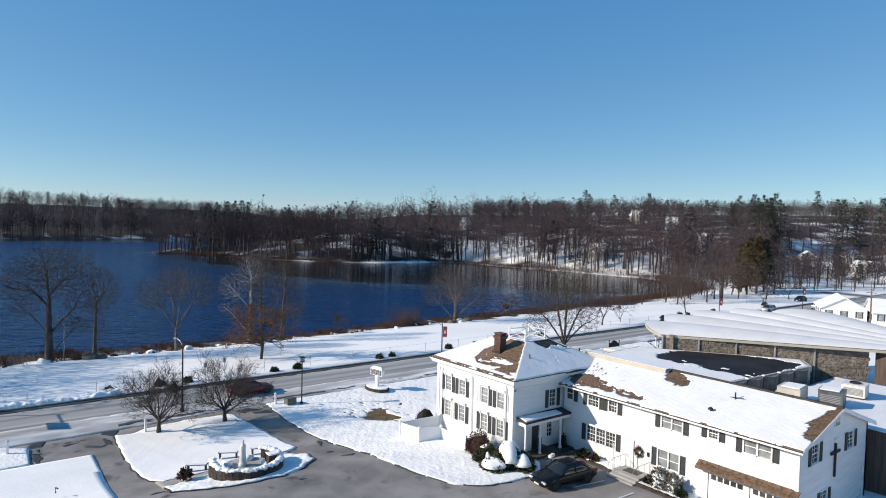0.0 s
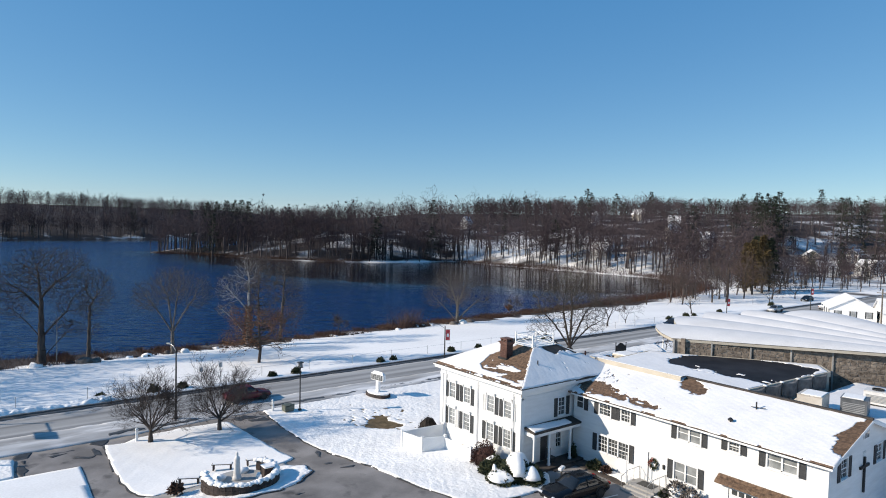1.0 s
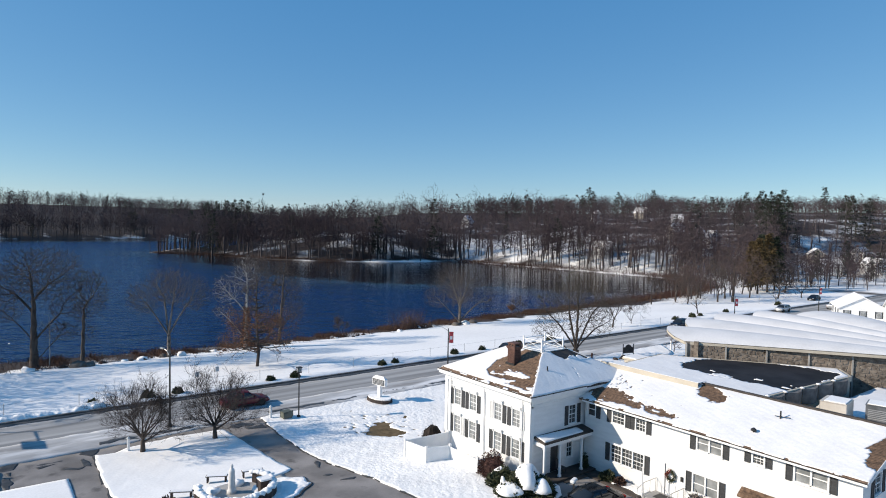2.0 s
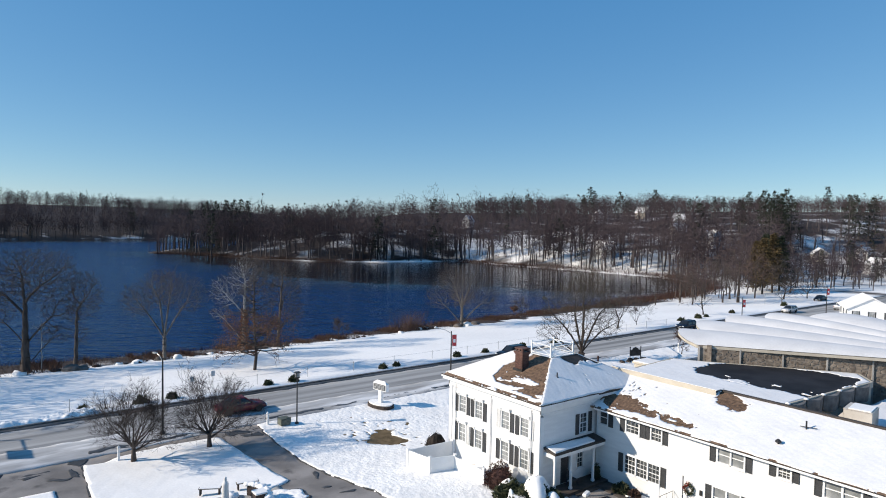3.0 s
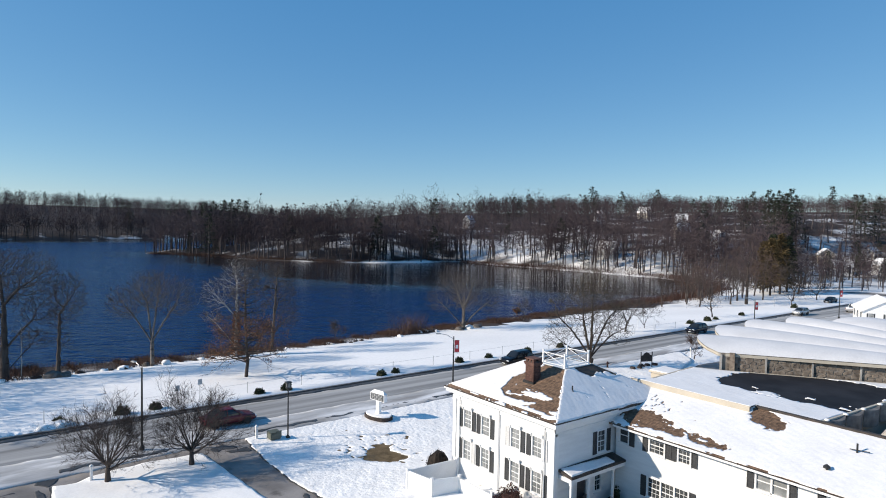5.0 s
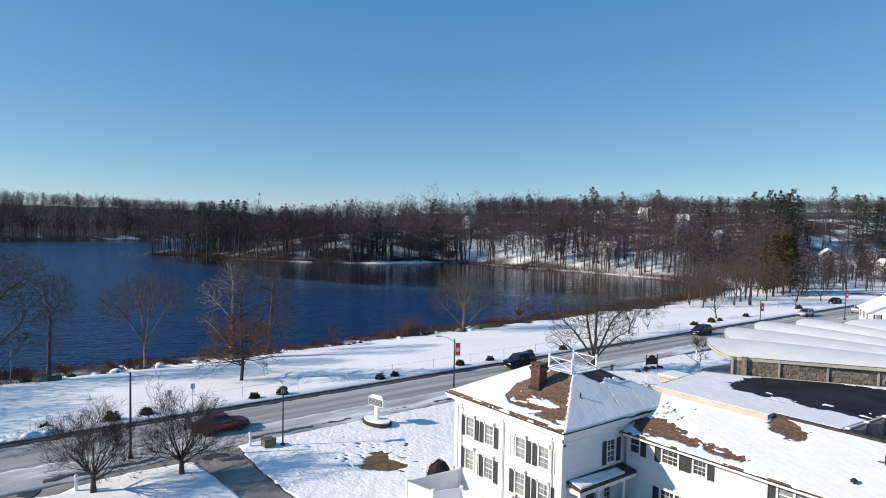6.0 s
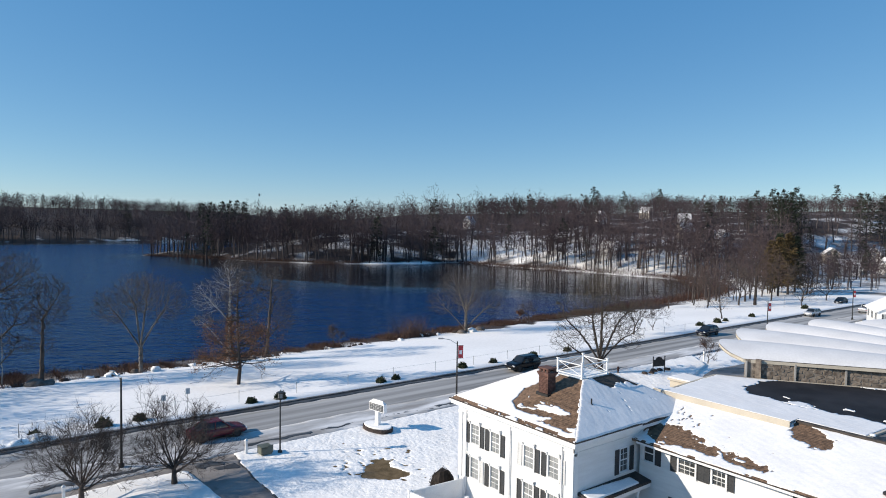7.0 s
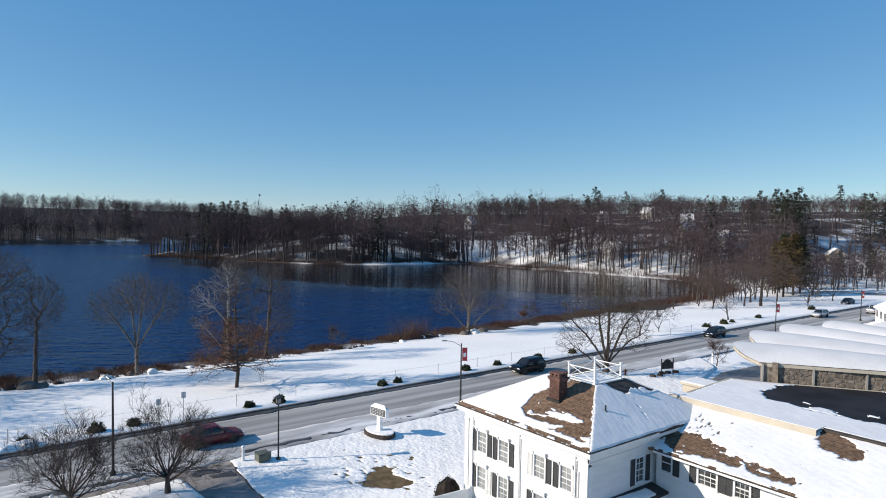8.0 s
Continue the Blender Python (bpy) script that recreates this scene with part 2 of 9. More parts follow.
CONCRETE = surf("concrete", (0.30, 0.285, 0.265), (0.40, 0.385, 0.36), 0.8, 0.85, 0.3, 14.0)
STATUE = surf("pale_statue_stone", (0.62, 0.60, 0.57), (0.72, 0.70, 0.67), 3.0, 0.7, 0.2, 20.0)
PLANTER = surf("dark_stone_ring", (0.022, 0.016, 0.014), (0.065, 0.046, 0.038), 4.0, 0.85, 0.6, 12.0)
WOOD = surf("weathered_wood", (0.10, 0.08, 0.06), (0.17, 0.14, 0.11), 3.0, 0.8, 0.3, 30.0, stretch=(1, 6, 1))
BANNER = surf("red_banner", (0.45, 0.03, 0.04), (0.55, 0.07, 0.07), 1.0, 0.7, 0.0, 10.0)
BLACK_CAR = surf("black_car_paint", (0.005, 0.005, 0.006), (0.008, 0.008, 0.010), 1.0, 0.16, 0.0, 10.0, spec=0.35)
NAVY_CAR = surf("navy_car_paint", (0.008, 0.011, 0.022), (0.012, 0.016, 0.03), 1.0, 0.18, 0.0, 10.0, spec=0.35)
RED_CAR = surf("red_car_paint", (0.11, 0.004, 0.009), (0.14, 0.007, 0.012), 1.0, 0.25, 0.0, 10.0, spec=0.7)
SILVER_CAR = surf("silver_car_paint", (0.48, 0.49, 0.50), (0.55, 0.56, 0.57), 1.0, 0.3, 0.0, 10.0, metal=0.4)
CAR_GLASS = surf("car_glass", (0.012, 0.014, 0.016), (0.02, 0.022, 0.025), 1.0, 0.05, 0.0, 10.0, spec=0.7)
TYRE = surf("tyre_rubber", (0.015, 0.015, 0.015), (0.03, 0.03, 0.03), 4.0, 0.9, 0.2, 30.0)
LIGHT_LENS = surf("headlight_lens", (0.6, 0.62, 0.65), (0.7, 0.72, 0.75), 4.0, 0.1, 0.0, 10.0)
RED_LENS = surf("tail_light_lens", (0.25, 0.01, 0.01), (0.3, 0.02, 0.02), 4.0, 0.2, 0.0, 10.0)
SIGN_FACE = surf("sign_panel", (0.08, 0.085, 0.09), (0.13, 0.135, 0.14), 3.0, 0.4, 0.0, 20.0)
BROWN_WALL = surf("dark_brown_wall", (0.075, 0.05, 0.04), (0.12, 0.085, 0.07), 1.2, 0.8, 0.3, 18.0, stretch=(6, 6, 0.4))
BLACK_SHRUB = surf("dark_shrub", (0.012, 0.010, 0.009), (0.034, 0.026, 0.021), 3.0, 0.85, 0.8, 12.0, spec=0.2)
BERRY = surf("red_berries", (0.16, 0.02, 0.018), (0.26, 0.05, 0.03), 9.0, 0.6, 0.0, 20.0)
GREEN_BOX = surf("utility_green", (0.09, 0.10, 0.075), (0.13, 0.14, 0.11), 2.0, 0.6, 0.1, 20.0)


def ground_material():
    """Snow, with dead leaves showing through it in the woods across the water."""
    mat = surf("snowy_ground", (0.93, 0.912, 0.885), (0.86, 0.842, 0.818), 0.08, 0.85, 0.8, 2.5, spec=0.2)
    nt = mat.node_tree
    N, L = nt.nodes.new, nt.links.new
    bs = nt.nodes["Principled BSDF"]
    base = bs.inputs["Base Color"].links[0].from_socket
    at = N("ShaderNodeAttribute")
    at.attribute_name = "litter"
    nz = N("ShaderNodeTexNoise")
    nz.inputs["Scale"].default_value = 0.06
    nz.inputs["Detail"].default_value = 9
    ge = N("ShaderNodeNewGeometry")
    L(ge.outputs["Position"], nz.inputs["Vector"])
    ad = N("ShaderNodeMath")
    ad.operation = "ADD"
    L(nz.outputs[0], ad.inputs[0])
    L(at.outputs["Fac"], ad.inputs[1])
    rp = N("ShaderNodeMapRange")
    rp.inputs["From Min"].default_value, rp.inputs["From Max"].default_value = 0.88, 1.08
    L(ad.outputs[0], rp.inputs["Value"])
    mx = N("ShaderNodeMix")
    mx.data_type = "RGBA"
    mx.inputs["B"].default_value = (0.055, 0.043, 0.038, 1)
    L(base, mx.inputs["A"])
    L(rp.outputs[0], mx.inputs["Factor"])
    L(mx.outputs["Result"], bs.inputs["Base Color"])
    return mat


def water_material():
    mat = bpy.data.materials.new("lake_water")
    mat.use_nodes = True
    nt = mat.node_tree
    N, L = nt.nodes.new, nt.links.new
    bs = nt.nodes["Principled BSDF"]
    bs.inputs["Roughness"].default_value = 0.14
    bs.inputs["IOR"].default_value = 1.33
    ge = N("ShaderNodeNewGeometry")
    out = None
    # wavelets run before the wind, their crests across it
    wind, crest = (-0.79, 0.61, 0), (0.61, 0.79, 0)
    axes = []
    for way in (wind, crest):
        dt = N("ShaderNodeVectorMath")
        dt.operation = "DOT_PRODUCT"
        dt.inputs[1].default_value = way
        L(ge.outputs["Position"], dt.inputs[0])
        axes.append(dt.outputs["Value"])
    plane = N("ShaderNodeCombineXYZ")
    L(axes[0], plane.inputs[0])
    L(axes[1], plane.inputs[1])
    for scale, stretch, amount in ((0.55, (1.0, 0.30, 1), 1.0), (0.16, (1, 0.35, 1), 1.0), (1.5, (1, 0.4, 1), 0.45)):
        mp = N("ShaderNodeVectorMath")
        mp.operation = "MULTIPLY"
        mp.inputs[1].default_value = stretch
        L(plane.outputs[0], mp.inputs[0])
        nz = N("ShaderNodeTexNoise")
        nz.inputs["Scale"].default_value = scale
        nz.inputs["Detail"].default_value = 3
        L(mp.outputs[0], nz.inputs["Vector"])
        mu = N("ShaderNodeMath")
        mu.operation = "MULTIPLY_ADD"
        mu.inputs[1].default_value = amount
        L(nz.outputs[0], mu.inputs[0])
        if out is not None:
            L(out, mu.inputs[2])
        else:
            mu.inputs[2].default_value = 0
        out = mu.outputs[0]
    # calm water in the lee of the woods, ruffled blue water out on the lake
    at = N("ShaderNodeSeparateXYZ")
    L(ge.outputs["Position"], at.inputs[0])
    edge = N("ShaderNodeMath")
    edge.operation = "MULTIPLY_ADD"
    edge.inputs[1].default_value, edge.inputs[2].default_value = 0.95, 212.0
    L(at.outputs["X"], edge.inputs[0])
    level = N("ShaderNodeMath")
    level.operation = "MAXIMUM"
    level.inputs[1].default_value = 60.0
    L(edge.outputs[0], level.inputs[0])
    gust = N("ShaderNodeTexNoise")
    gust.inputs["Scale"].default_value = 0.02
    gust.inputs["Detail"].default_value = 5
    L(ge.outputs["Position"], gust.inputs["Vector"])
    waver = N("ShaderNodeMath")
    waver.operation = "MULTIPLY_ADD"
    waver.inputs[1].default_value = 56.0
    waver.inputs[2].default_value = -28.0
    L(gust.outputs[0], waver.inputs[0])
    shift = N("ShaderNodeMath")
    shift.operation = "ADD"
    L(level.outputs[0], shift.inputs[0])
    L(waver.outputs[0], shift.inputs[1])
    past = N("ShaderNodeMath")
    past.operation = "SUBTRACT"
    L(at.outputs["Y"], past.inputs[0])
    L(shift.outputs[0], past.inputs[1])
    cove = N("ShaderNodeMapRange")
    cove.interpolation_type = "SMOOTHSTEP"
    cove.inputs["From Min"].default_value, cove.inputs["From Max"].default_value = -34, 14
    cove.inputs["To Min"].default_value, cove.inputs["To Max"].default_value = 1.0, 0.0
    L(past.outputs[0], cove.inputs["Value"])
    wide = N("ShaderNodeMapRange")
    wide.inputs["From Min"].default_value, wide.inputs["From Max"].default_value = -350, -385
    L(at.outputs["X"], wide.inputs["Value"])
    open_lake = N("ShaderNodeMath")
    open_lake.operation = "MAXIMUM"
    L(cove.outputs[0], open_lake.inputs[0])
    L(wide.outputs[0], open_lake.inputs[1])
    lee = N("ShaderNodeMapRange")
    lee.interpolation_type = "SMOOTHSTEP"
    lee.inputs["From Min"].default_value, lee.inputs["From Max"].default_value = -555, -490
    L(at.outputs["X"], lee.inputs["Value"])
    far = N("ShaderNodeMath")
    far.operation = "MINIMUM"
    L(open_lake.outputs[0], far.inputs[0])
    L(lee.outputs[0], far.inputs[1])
    # base colour darkened where calm, standing in for the woods' dark reflection
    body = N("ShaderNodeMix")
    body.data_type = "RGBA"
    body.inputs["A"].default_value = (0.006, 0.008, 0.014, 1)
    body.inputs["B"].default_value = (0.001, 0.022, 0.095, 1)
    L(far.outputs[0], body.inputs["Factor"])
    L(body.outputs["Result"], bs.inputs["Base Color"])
    rg = N("ShaderNodeMapRange")
    rg.inputs["To Min"].default_value, rg.inputs["To Max"].default_value = 0.05, 0.15
    L(far.outputs[0], rg.inputs["Value"])
    L(rg.outputs[0], bs.inputs["Roughness"])
    st = N("ShaderNodeMapRange")
    st.inputs["To Min"].default_value, st.inputs["To Max"].default_value = 0.06, 1.0
    L(far.outputs[0], st.inputs["Value"])
    bp = N("ShaderNodeBump")
    bp.inputs["Distance"].default_value = 1.7
    L(st.outputs[0], bp.inputs["Strength"])
    L(out, bp.inputs["Height"])
    L(bp.outputs[0], bs.inputs["Normal"])
    return mat


GROUND = ground_material()
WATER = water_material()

# ---- terrain ----
LAKE = [(-120, -320), (-84, -60), (-78, -28), (-74.5, -6), (-73, 14), (-75, 36), (-76, 60), (-78, 88), (-79.5, 111), (-79, 134), (-82, 150), (-88, 165), (-98, 180), (-112, 191), (-124, 195), (-140, 193),
        (-165, 191), (-185, 186), (-215, 183), (-239, 182), (-236, 161), (-242, 142), (-253, 118), (-270, 101), (-292, 90), (-330, 76), (-356, 53), (-376, 60), (-366, 92), (-400, 140), (-450, 210), (-530, 270),
        (-596, 220), (-584, 105), (-590, 20), (-600, -90), (-640, -320)]
WATER_Z = -2.2


def lake_distance(x, y):
    """Metres to the shore, negative on the water."""
    x, y = np.asarray(x, float), np.asarray(y, float)
    best, inside = np.full(x.shape, 1e9), np.zeros(x.shape, bool)
    for (ax, ay), (bx, by) in zip(LAKE, LAKE[1:] + LAKE[:1]):
        dx, dy = bx - ax, by - ay
        t = np.clip(((x - ax) * dx + (y - ay) * dy) / (dx * dx + dy * dy), 0, 1)
        best = np.minimum(best, np.hypot(x - ax - t * dx, y - ay - t * dy))
        cross = (ay > y) != (by > y)
        with np.errstate(divide="ignore", invalid="ignore"):
            inside ^= cross & (x < (bx - ax) * (y - ay) / (by - ay if by != ay else 1e-9) + ax)
    return np.where(inside, -best, best)


def lot_height(x, y):
    """The yard: level with the road, a metre higher round the house."""
    return 1.0 * smooth(-17, -5, x) - 0.35 * smooth(-9, -22, y) * (1 - smooth(-17, -5, x)) * smooth(-29, -26, x)


def land_height(x, y):
    x, y = np.asarray(x, float), np.asarray(y, float)
    d = lake_distance(x, y)
    near = np.where(x > -38.4, lot_height(x, y) - 0.16, 0.08 + (x + 38.4) / 24.6 * 1.25)
    near = np.where(x < -63, -1.17 - 1.03 * (1 - np.clip(d / np.maximum(d + (-63 - x), 0.1), 0, 1)), near)
    wide = 0.25 * np.sin(x * 0.05 + 1) * np.cos(y * 0.043)
    turn = np.degrees(np.arctan2(27 - x, y + 29))
    hill = 46 - 9 * smooth(69, 76, turn) - 9 * (1 - smooth(50, 66, turn)) - 26 * np.exp(-(((turn - 64) / 7) ** 2)) * smooth(380, 560, np.hypot(x - 27, y + 29))
    rise = np.maximum(d - 6 - 80 * smooth(-140, -80, x), 0)
    far = WATER_Z + 0.5 * smooth(0, 3, d) + 1.2 * smooth(3, 20, d) + hill * (1 - np.exp(-rise / (150 + 80 * smooth(58, 70, turn)))) + wide
    gate = np.maximum(smooth(125, 260, y), smooth(-92, -130, x))
    land = near * (1 - gate) + far * gate
    return np.where(d < 0, WATER_Z + np.maximum(-3.0, d * 0.25), land)


def steps(*spans):
    out = []
    for a, b, s in spans:
        out += list(np.arange(a, b, s))
    return np.array(out)


gx = steps((-2400, -900, 150), (-900, -400, 20), (-400, -96, 7), (-96, -75, 1.5), (-75, -62, 0.75), (-62, -38.5, 3.0))
gx = np.concatenate([gx, [-38.43, -38.37], steps((-36, 60, 4), (60, 420, 40))])
gy = steps((-900, -120, 60), (-120, -40, 10), (-40, 130, 1.5), (130, 330, 6), (330, 900, 25), (900, 2500, 200))
XX, YY = np.meshgrid(gx, gy)
ZZ = land_height(XX, YY)
nx = len(gx)
ii = (np.arange(len(gy) - 1)[:, None] * nx + np.arange(nx - 1)[None, :]).ravel()
ground = arrays("ground", np.stack([XX.ravel(), YY.ravel(), ZZ.ravel()], 1), np.stack([ii, ii + 1, ii + nx + 1, ii + nx], 1), GROUND, soft=True)
shore_d = lake_distance(XX, YY)
litter = ((0.7 + 0.3 * smooth(0, 5, shore_d)) * np.maximum(smooth(-88, -110, XX), smooth(150, 190, YY)) * (0.48 + 0.18 * smooth(25, 110, shore_d) + 0.2 * smooth(-500, -570, XX) * smooth(12, 45, shore_d) + 0.1 * smooth(-235, -260, XX) - 0.10 * smooth(-125, -90, XX) * smooth(400, 330, YY)
           + 0.06 * smooth(230, 280, YY) * smooth(-260, -200, XX) + 0.3 * smooth(-640, -720, XX) - 0.10 * smooth(-340, -290, XX) * smooth(185, 210, YY) * smooth(520, 430, YY) - 0.18 * np.exp(-((XX + 252) / 30) ** 2 - ((YY - 212) / 24) ** 2))).ravel()
litter = np.maximum(litter, 0.62 * (smooth(-67.0, -68.5, XX + 1.5 * np.sin(YY * 0.55 + 1.7 * np.sin(YY * 0.19)) + 0.7 * np.sin(YY * 1.9)) * smooth(140, 120, YY)).ravel())
att = ground.data.attributes.new("litter", "FLOAT", "POINT")
att.data.foreach_set("value", litter.astype(np.float32))
tagged(ground, "snow-covered ground sloping to a lake and wooded hills", "ground", kind="structure")

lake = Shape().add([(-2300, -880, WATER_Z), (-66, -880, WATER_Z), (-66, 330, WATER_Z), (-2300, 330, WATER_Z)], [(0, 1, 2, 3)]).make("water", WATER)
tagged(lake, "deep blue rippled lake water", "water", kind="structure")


def outline(poly, step=0.6, wobble=0.0, seed=0.0):
    """The polygon with its sides cut into short, slightly wavering pieces."""
    out = []
    for (ax, ay), (bx, by) in zip(poly, poly[1:] + poly[:1]):
        n = max(1, int(math.hypot(bx - ax, by - ay) / step))
        for k in range(n):
            x, y = ax + (bx - ax) * k / n, ay + (by - ay) * k / n
            if wobble:
                x += wobble * noise.noise(Vector((x * 0.9, y * 0.9, seed)))
                y += wobble * noise.noise(Vector((x * 0.9, y * 0.9, seed + 9)))
            out.append((x, y))
    return out


def in_poly(x, y, poly):
    inside = np.zeros(np.shape(x), bool)
    for (ax, ay), (bx, by) in zip(poly, poly[1:] + poly[:1]):
        cross = (ay > y) != (by > y)
        inside ^= cross & (x < (bx - ax) * (y - ay) / (by - ay if by != ay else 1e-9) + ax)
    return inside


def sheet(name, poly, height, mat, res=0.3, drop=0.25, keep=None, wobble=0.12, ripple=0.0, parent=None):
    """A layer lying on the ground inside the polygon, with an irregular rim and sides that reach down."""
    edge = outline(poly, 0.5, wobble)
    xs = np.arange(min(p[0] for p in edge) - res, max(p[0] for p in edge) + res, res)
    ys = np.arange(min(p[1] for p in edge) - res, max(p[1] for p in edge) + res, res)
    cx, cy = np.meshgrid(xs + res / 2, ys + res / 2)
    mask = in_poly(cx, cy, edge)
    if keep is not None:
        mask &= keep(cx, cy)
    mask[0, :] = mask[-1, :] = mask[:, 0] = mask[:, -1] = False
    ny, nxx = mask.shape
    vx, vy = np.meshgrid(np.append(xs, xs[-1] + res), np.append(ys, ys[-1] + res))
    W = nxx + 1
    r, c = np.nonzero(mask)
    a = r * W + c
    quads = np.stack([a, a + 1, a + W + 1, a + W], 1)
    used = np.zeros((ny + 1) * W, bool)
    used[quads.ravel()] = True
    # corners on the rim slide onto the outline
    full = np.zeros((ny + 1, W), int)
    for oy in (0, 1):
        for ox in (0, 1):
            full[oy:oy + ny, ox:ox + nxx] += mask
    rim = used & (full.ravel() < 4)
    px, py = vx.ravel().copy(), vy.ravel().copy()
    idx = np.nonzero(rim)[0]
    bx, by, bd = px[idx].copy(), py[idx].copy(), np.full(len(idx), 1e9)
    for (ax, ay), (ex, ey) in zip(edge, edge[1:] + edge[:1]):
        dx, dy = ex - ax, ey - ay
        t = np.clip(((px[idx] - ax) * dx + (py[idx] - ay) * dy) / max(dx * dx + dy * dy, 1e-9), 0, 1)
        qx, qy = ax + t * dx, ay + t * dy
        d = np.hypot(px[idx] - qx, py[idx] - qy)
        m = d < bd
        bx[m], by[m], bd[m] = qx[m], qy[m], d[m]
    near = bd < res * 0.9
    px[idx[near]], py[idx[near]] = bx[near], by[near]
    # soften the steps of the rim that keep() leaves
    rim_edges = []
    for shift, corners in (((-1, 0), (0, 1)), ((1, 0), (3, 2)), ((0, -1), (3, 0)), ((0, 1), (1, 2))):
        rr, cc = np.nonzero(mask & ~np.roll(mask, (-shift[0], -shift[1]), (0, 1)))
        aa = rr * W + cc
        q = np.stack([aa, aa + 1, aa + W + 1, aa + W], 1)
        rim_edges.append(q[:, list(corners)])
    rim_edges = np.concatenate(rim_edges)
    loose = np.zeros(len(px), bool)
    loose[idx[~near]] = True
    if len(rim_edges):
        sx, sy, cn = np.zeros(len(px)), np.zeros(len(px)), np.zeros(len(px))
        for a_, b_ in ((0, 1), (1, 0)):
            np.add.at(sx, rim_edges[:, a_], px[rim_edges[:, b_]])
            np.add.at(sy, rim_edges[:, a_], py[rim_edges[:, b_]])
            np.add.at(cn, rim_edges[:, a_], 1)
        m_ = loose & (cn > 0)
        px[m_] = 0.4 * px[m_] + 0.6 * sx[m_] / cn[m_]
        py[m_] = 0.4 * py[m_] + 0.6 * sy[m_] / cn[m_]
    pz = height(px, py)
    if ripple:
        pz = pz + ripple * (np.sin(px * 2.1 + 1.3 * np.sin(py * 1.7)) * np.sin(py * 1.9 + 0.7 * px) + 0.6 * np.sin(px * 5.3 + py * 3.1) * np.sin(py * 4.7))
        pz[idx] -= ripple
    top = np.stack([px, py, pz], 1)
    walls = []
    verts = [top]
    lowid = len(top) + np.arange(len(top))
    bottom = top.copy()
    bottom[:, 2] -= drop
    verts.append(bottom)
    for shift, corners in (((-1, 0), (0, 1)), ((1, 0), (3, 2)), ((0, -1), (3, 0)), ((0, 1), (1, 2))):
        other = np.roll(mask, (-shift[0], -shift[1]), (0, 1))
        rr, cc = np.nonzero(mask & ~other)
        aa = rr * W + cc
        q = np.stack([aa, aa + 1, aa + W + 1, aa + W], 1)
        i, j = q[:, corners[0]], q[:, corners[1]]
        if shift in ((1, 0),):
            i, j = j, i
        walls.append(np.stack([j, i, lowid[i], lowid[j]], 1))
    faces = np.concatenate([quads] + walls)
    alive = np.unique(faces)
    remap = np.full(2 * len(top), -1)
    remap[alive] = np.arange(len(alive))
    ob = arrays(name, np.concatenate(verts)[alive], remap[faces], mat, soft=False)
    if parent is not None:
        ob.parent = parent
    return ob


def n2(x, y, s, seed=0.0):
    """Cheap smooth noise about -1 to 1 on arrays."""
    return (np.sin(x * s + 1.7 * np.sin(y * s * 0.8 + seed) + seed) * np.cos(y * s * 1.1 + 1.3 * np.sin(x * s * 0.7 - seed)) * 0.6
            + 0.4 * np.sin(x * s * 2.7 + y * s * 1.9 + seed * 2) * np.cos(y * s * 3.1 - x * s * 1.2))


def fbm(x, y, scale, seed=0, octaves=4):
    """Layered lattice noise about 0 to 1 on arrays."""
    x, y = np.asarray(x, float) * scale, np.asarray(y, float) * scale
    total, amp, norm = np.zeros(np.shape(x)), 1.0, 0.0

    def h(i, j, o):
        n = (i.astype(np.int64) * 374761393 + j.astype(np.int64) * 668265263 + (seed * 17 + o) * 1442695) & 0xFFFFFFFF
        n = ((n ^ (n >> 13)) * 1274126177) & 0xFFFFFFFF
        return ((n ^ (n >> 16)) & 0xFFFF) / 65535.0

    for o in range(octaves):
        i, j = np.floor(x), np.floor(y)
        u, v = x - i, y - j
        u, v = u * u * (3 - 2 * u), v * v * (3 - 2 * v)
        total += amp * ((h(i, j, o) * (1 - u) + h(i + 1, j, o) * u) * (1 - v) + (h(i, j + 1, o) * (1 - u) + h(i + 1, j + 1, o) * u) * v)
        norm += amp
        amp *= 0.55
        x, y = x * 2.03, y * 2.03
    return total / norm


# ---- road, kerbs, yard ----
def flat0(x, y):
    return np.zeros_like(x)


road = sheet("road", [(-38.2, -90), (-29.6, -90), (-29.6, 260), (-38.2, 260)], flat0, ROAD, 2.0, 0.1, wobble=0.0)
tagged(road, "grey asphalt road streaked with salt and slush", "road", kind="structure")
shoulder = sheet("road_shoulder", [(-31.6, -90), (-27.4, -90), (-27.4, -34), (-27.6, 10), (-28.2, 62), (-28.0, 260), (-31.6, 260)], lambda x, y: 0.012 + np.minimum(0, lot_height(x, y)), SHOULDER, 0.4, 0.1, wobble=0.25)
tagged(shoulder, "slushy grey road shoulder", "pavement", kind="structure")
gutter = sheet("road_gutter", [(-38.25, -90), (-37.25, -90), (-37.2, 40), (-37.3, 260), (-38.25, 260)], lambda x, y: 0.006 + 0 * x, WET_ROAD, 0.5, 0.1, wobble=0.3)
tagged(gutter, "dark wet gutter along the far kerb", "pavement", kind="structure")
for y0, y1, w0, w1 in ((-7.0, 4.5, -28.9, -28.35), (5.0, 27.0, -28.95, -28.4), (28.0, 44.0, -29.2, -28.6), (-22.0, -12.0, -28.6, -28.0)):
    melt = sheet("melt_line", [(w0, y0), (w1, y0), (w1 - 0.1, y1), (w0 + 0.1, y1)], lambda x, y: 0.019 + np.minimum(0, lot_height(x, y)), WET_ROAD, 0.12, 0.05, keep=lambda x, y: fbm(x * 2.0, y * 0.5, 1.2, 61, 4) > 0.42, wobble=0.5)
    tagged(melt, "dark wet line where slush meets the lawn", "pavement", kind="structure")
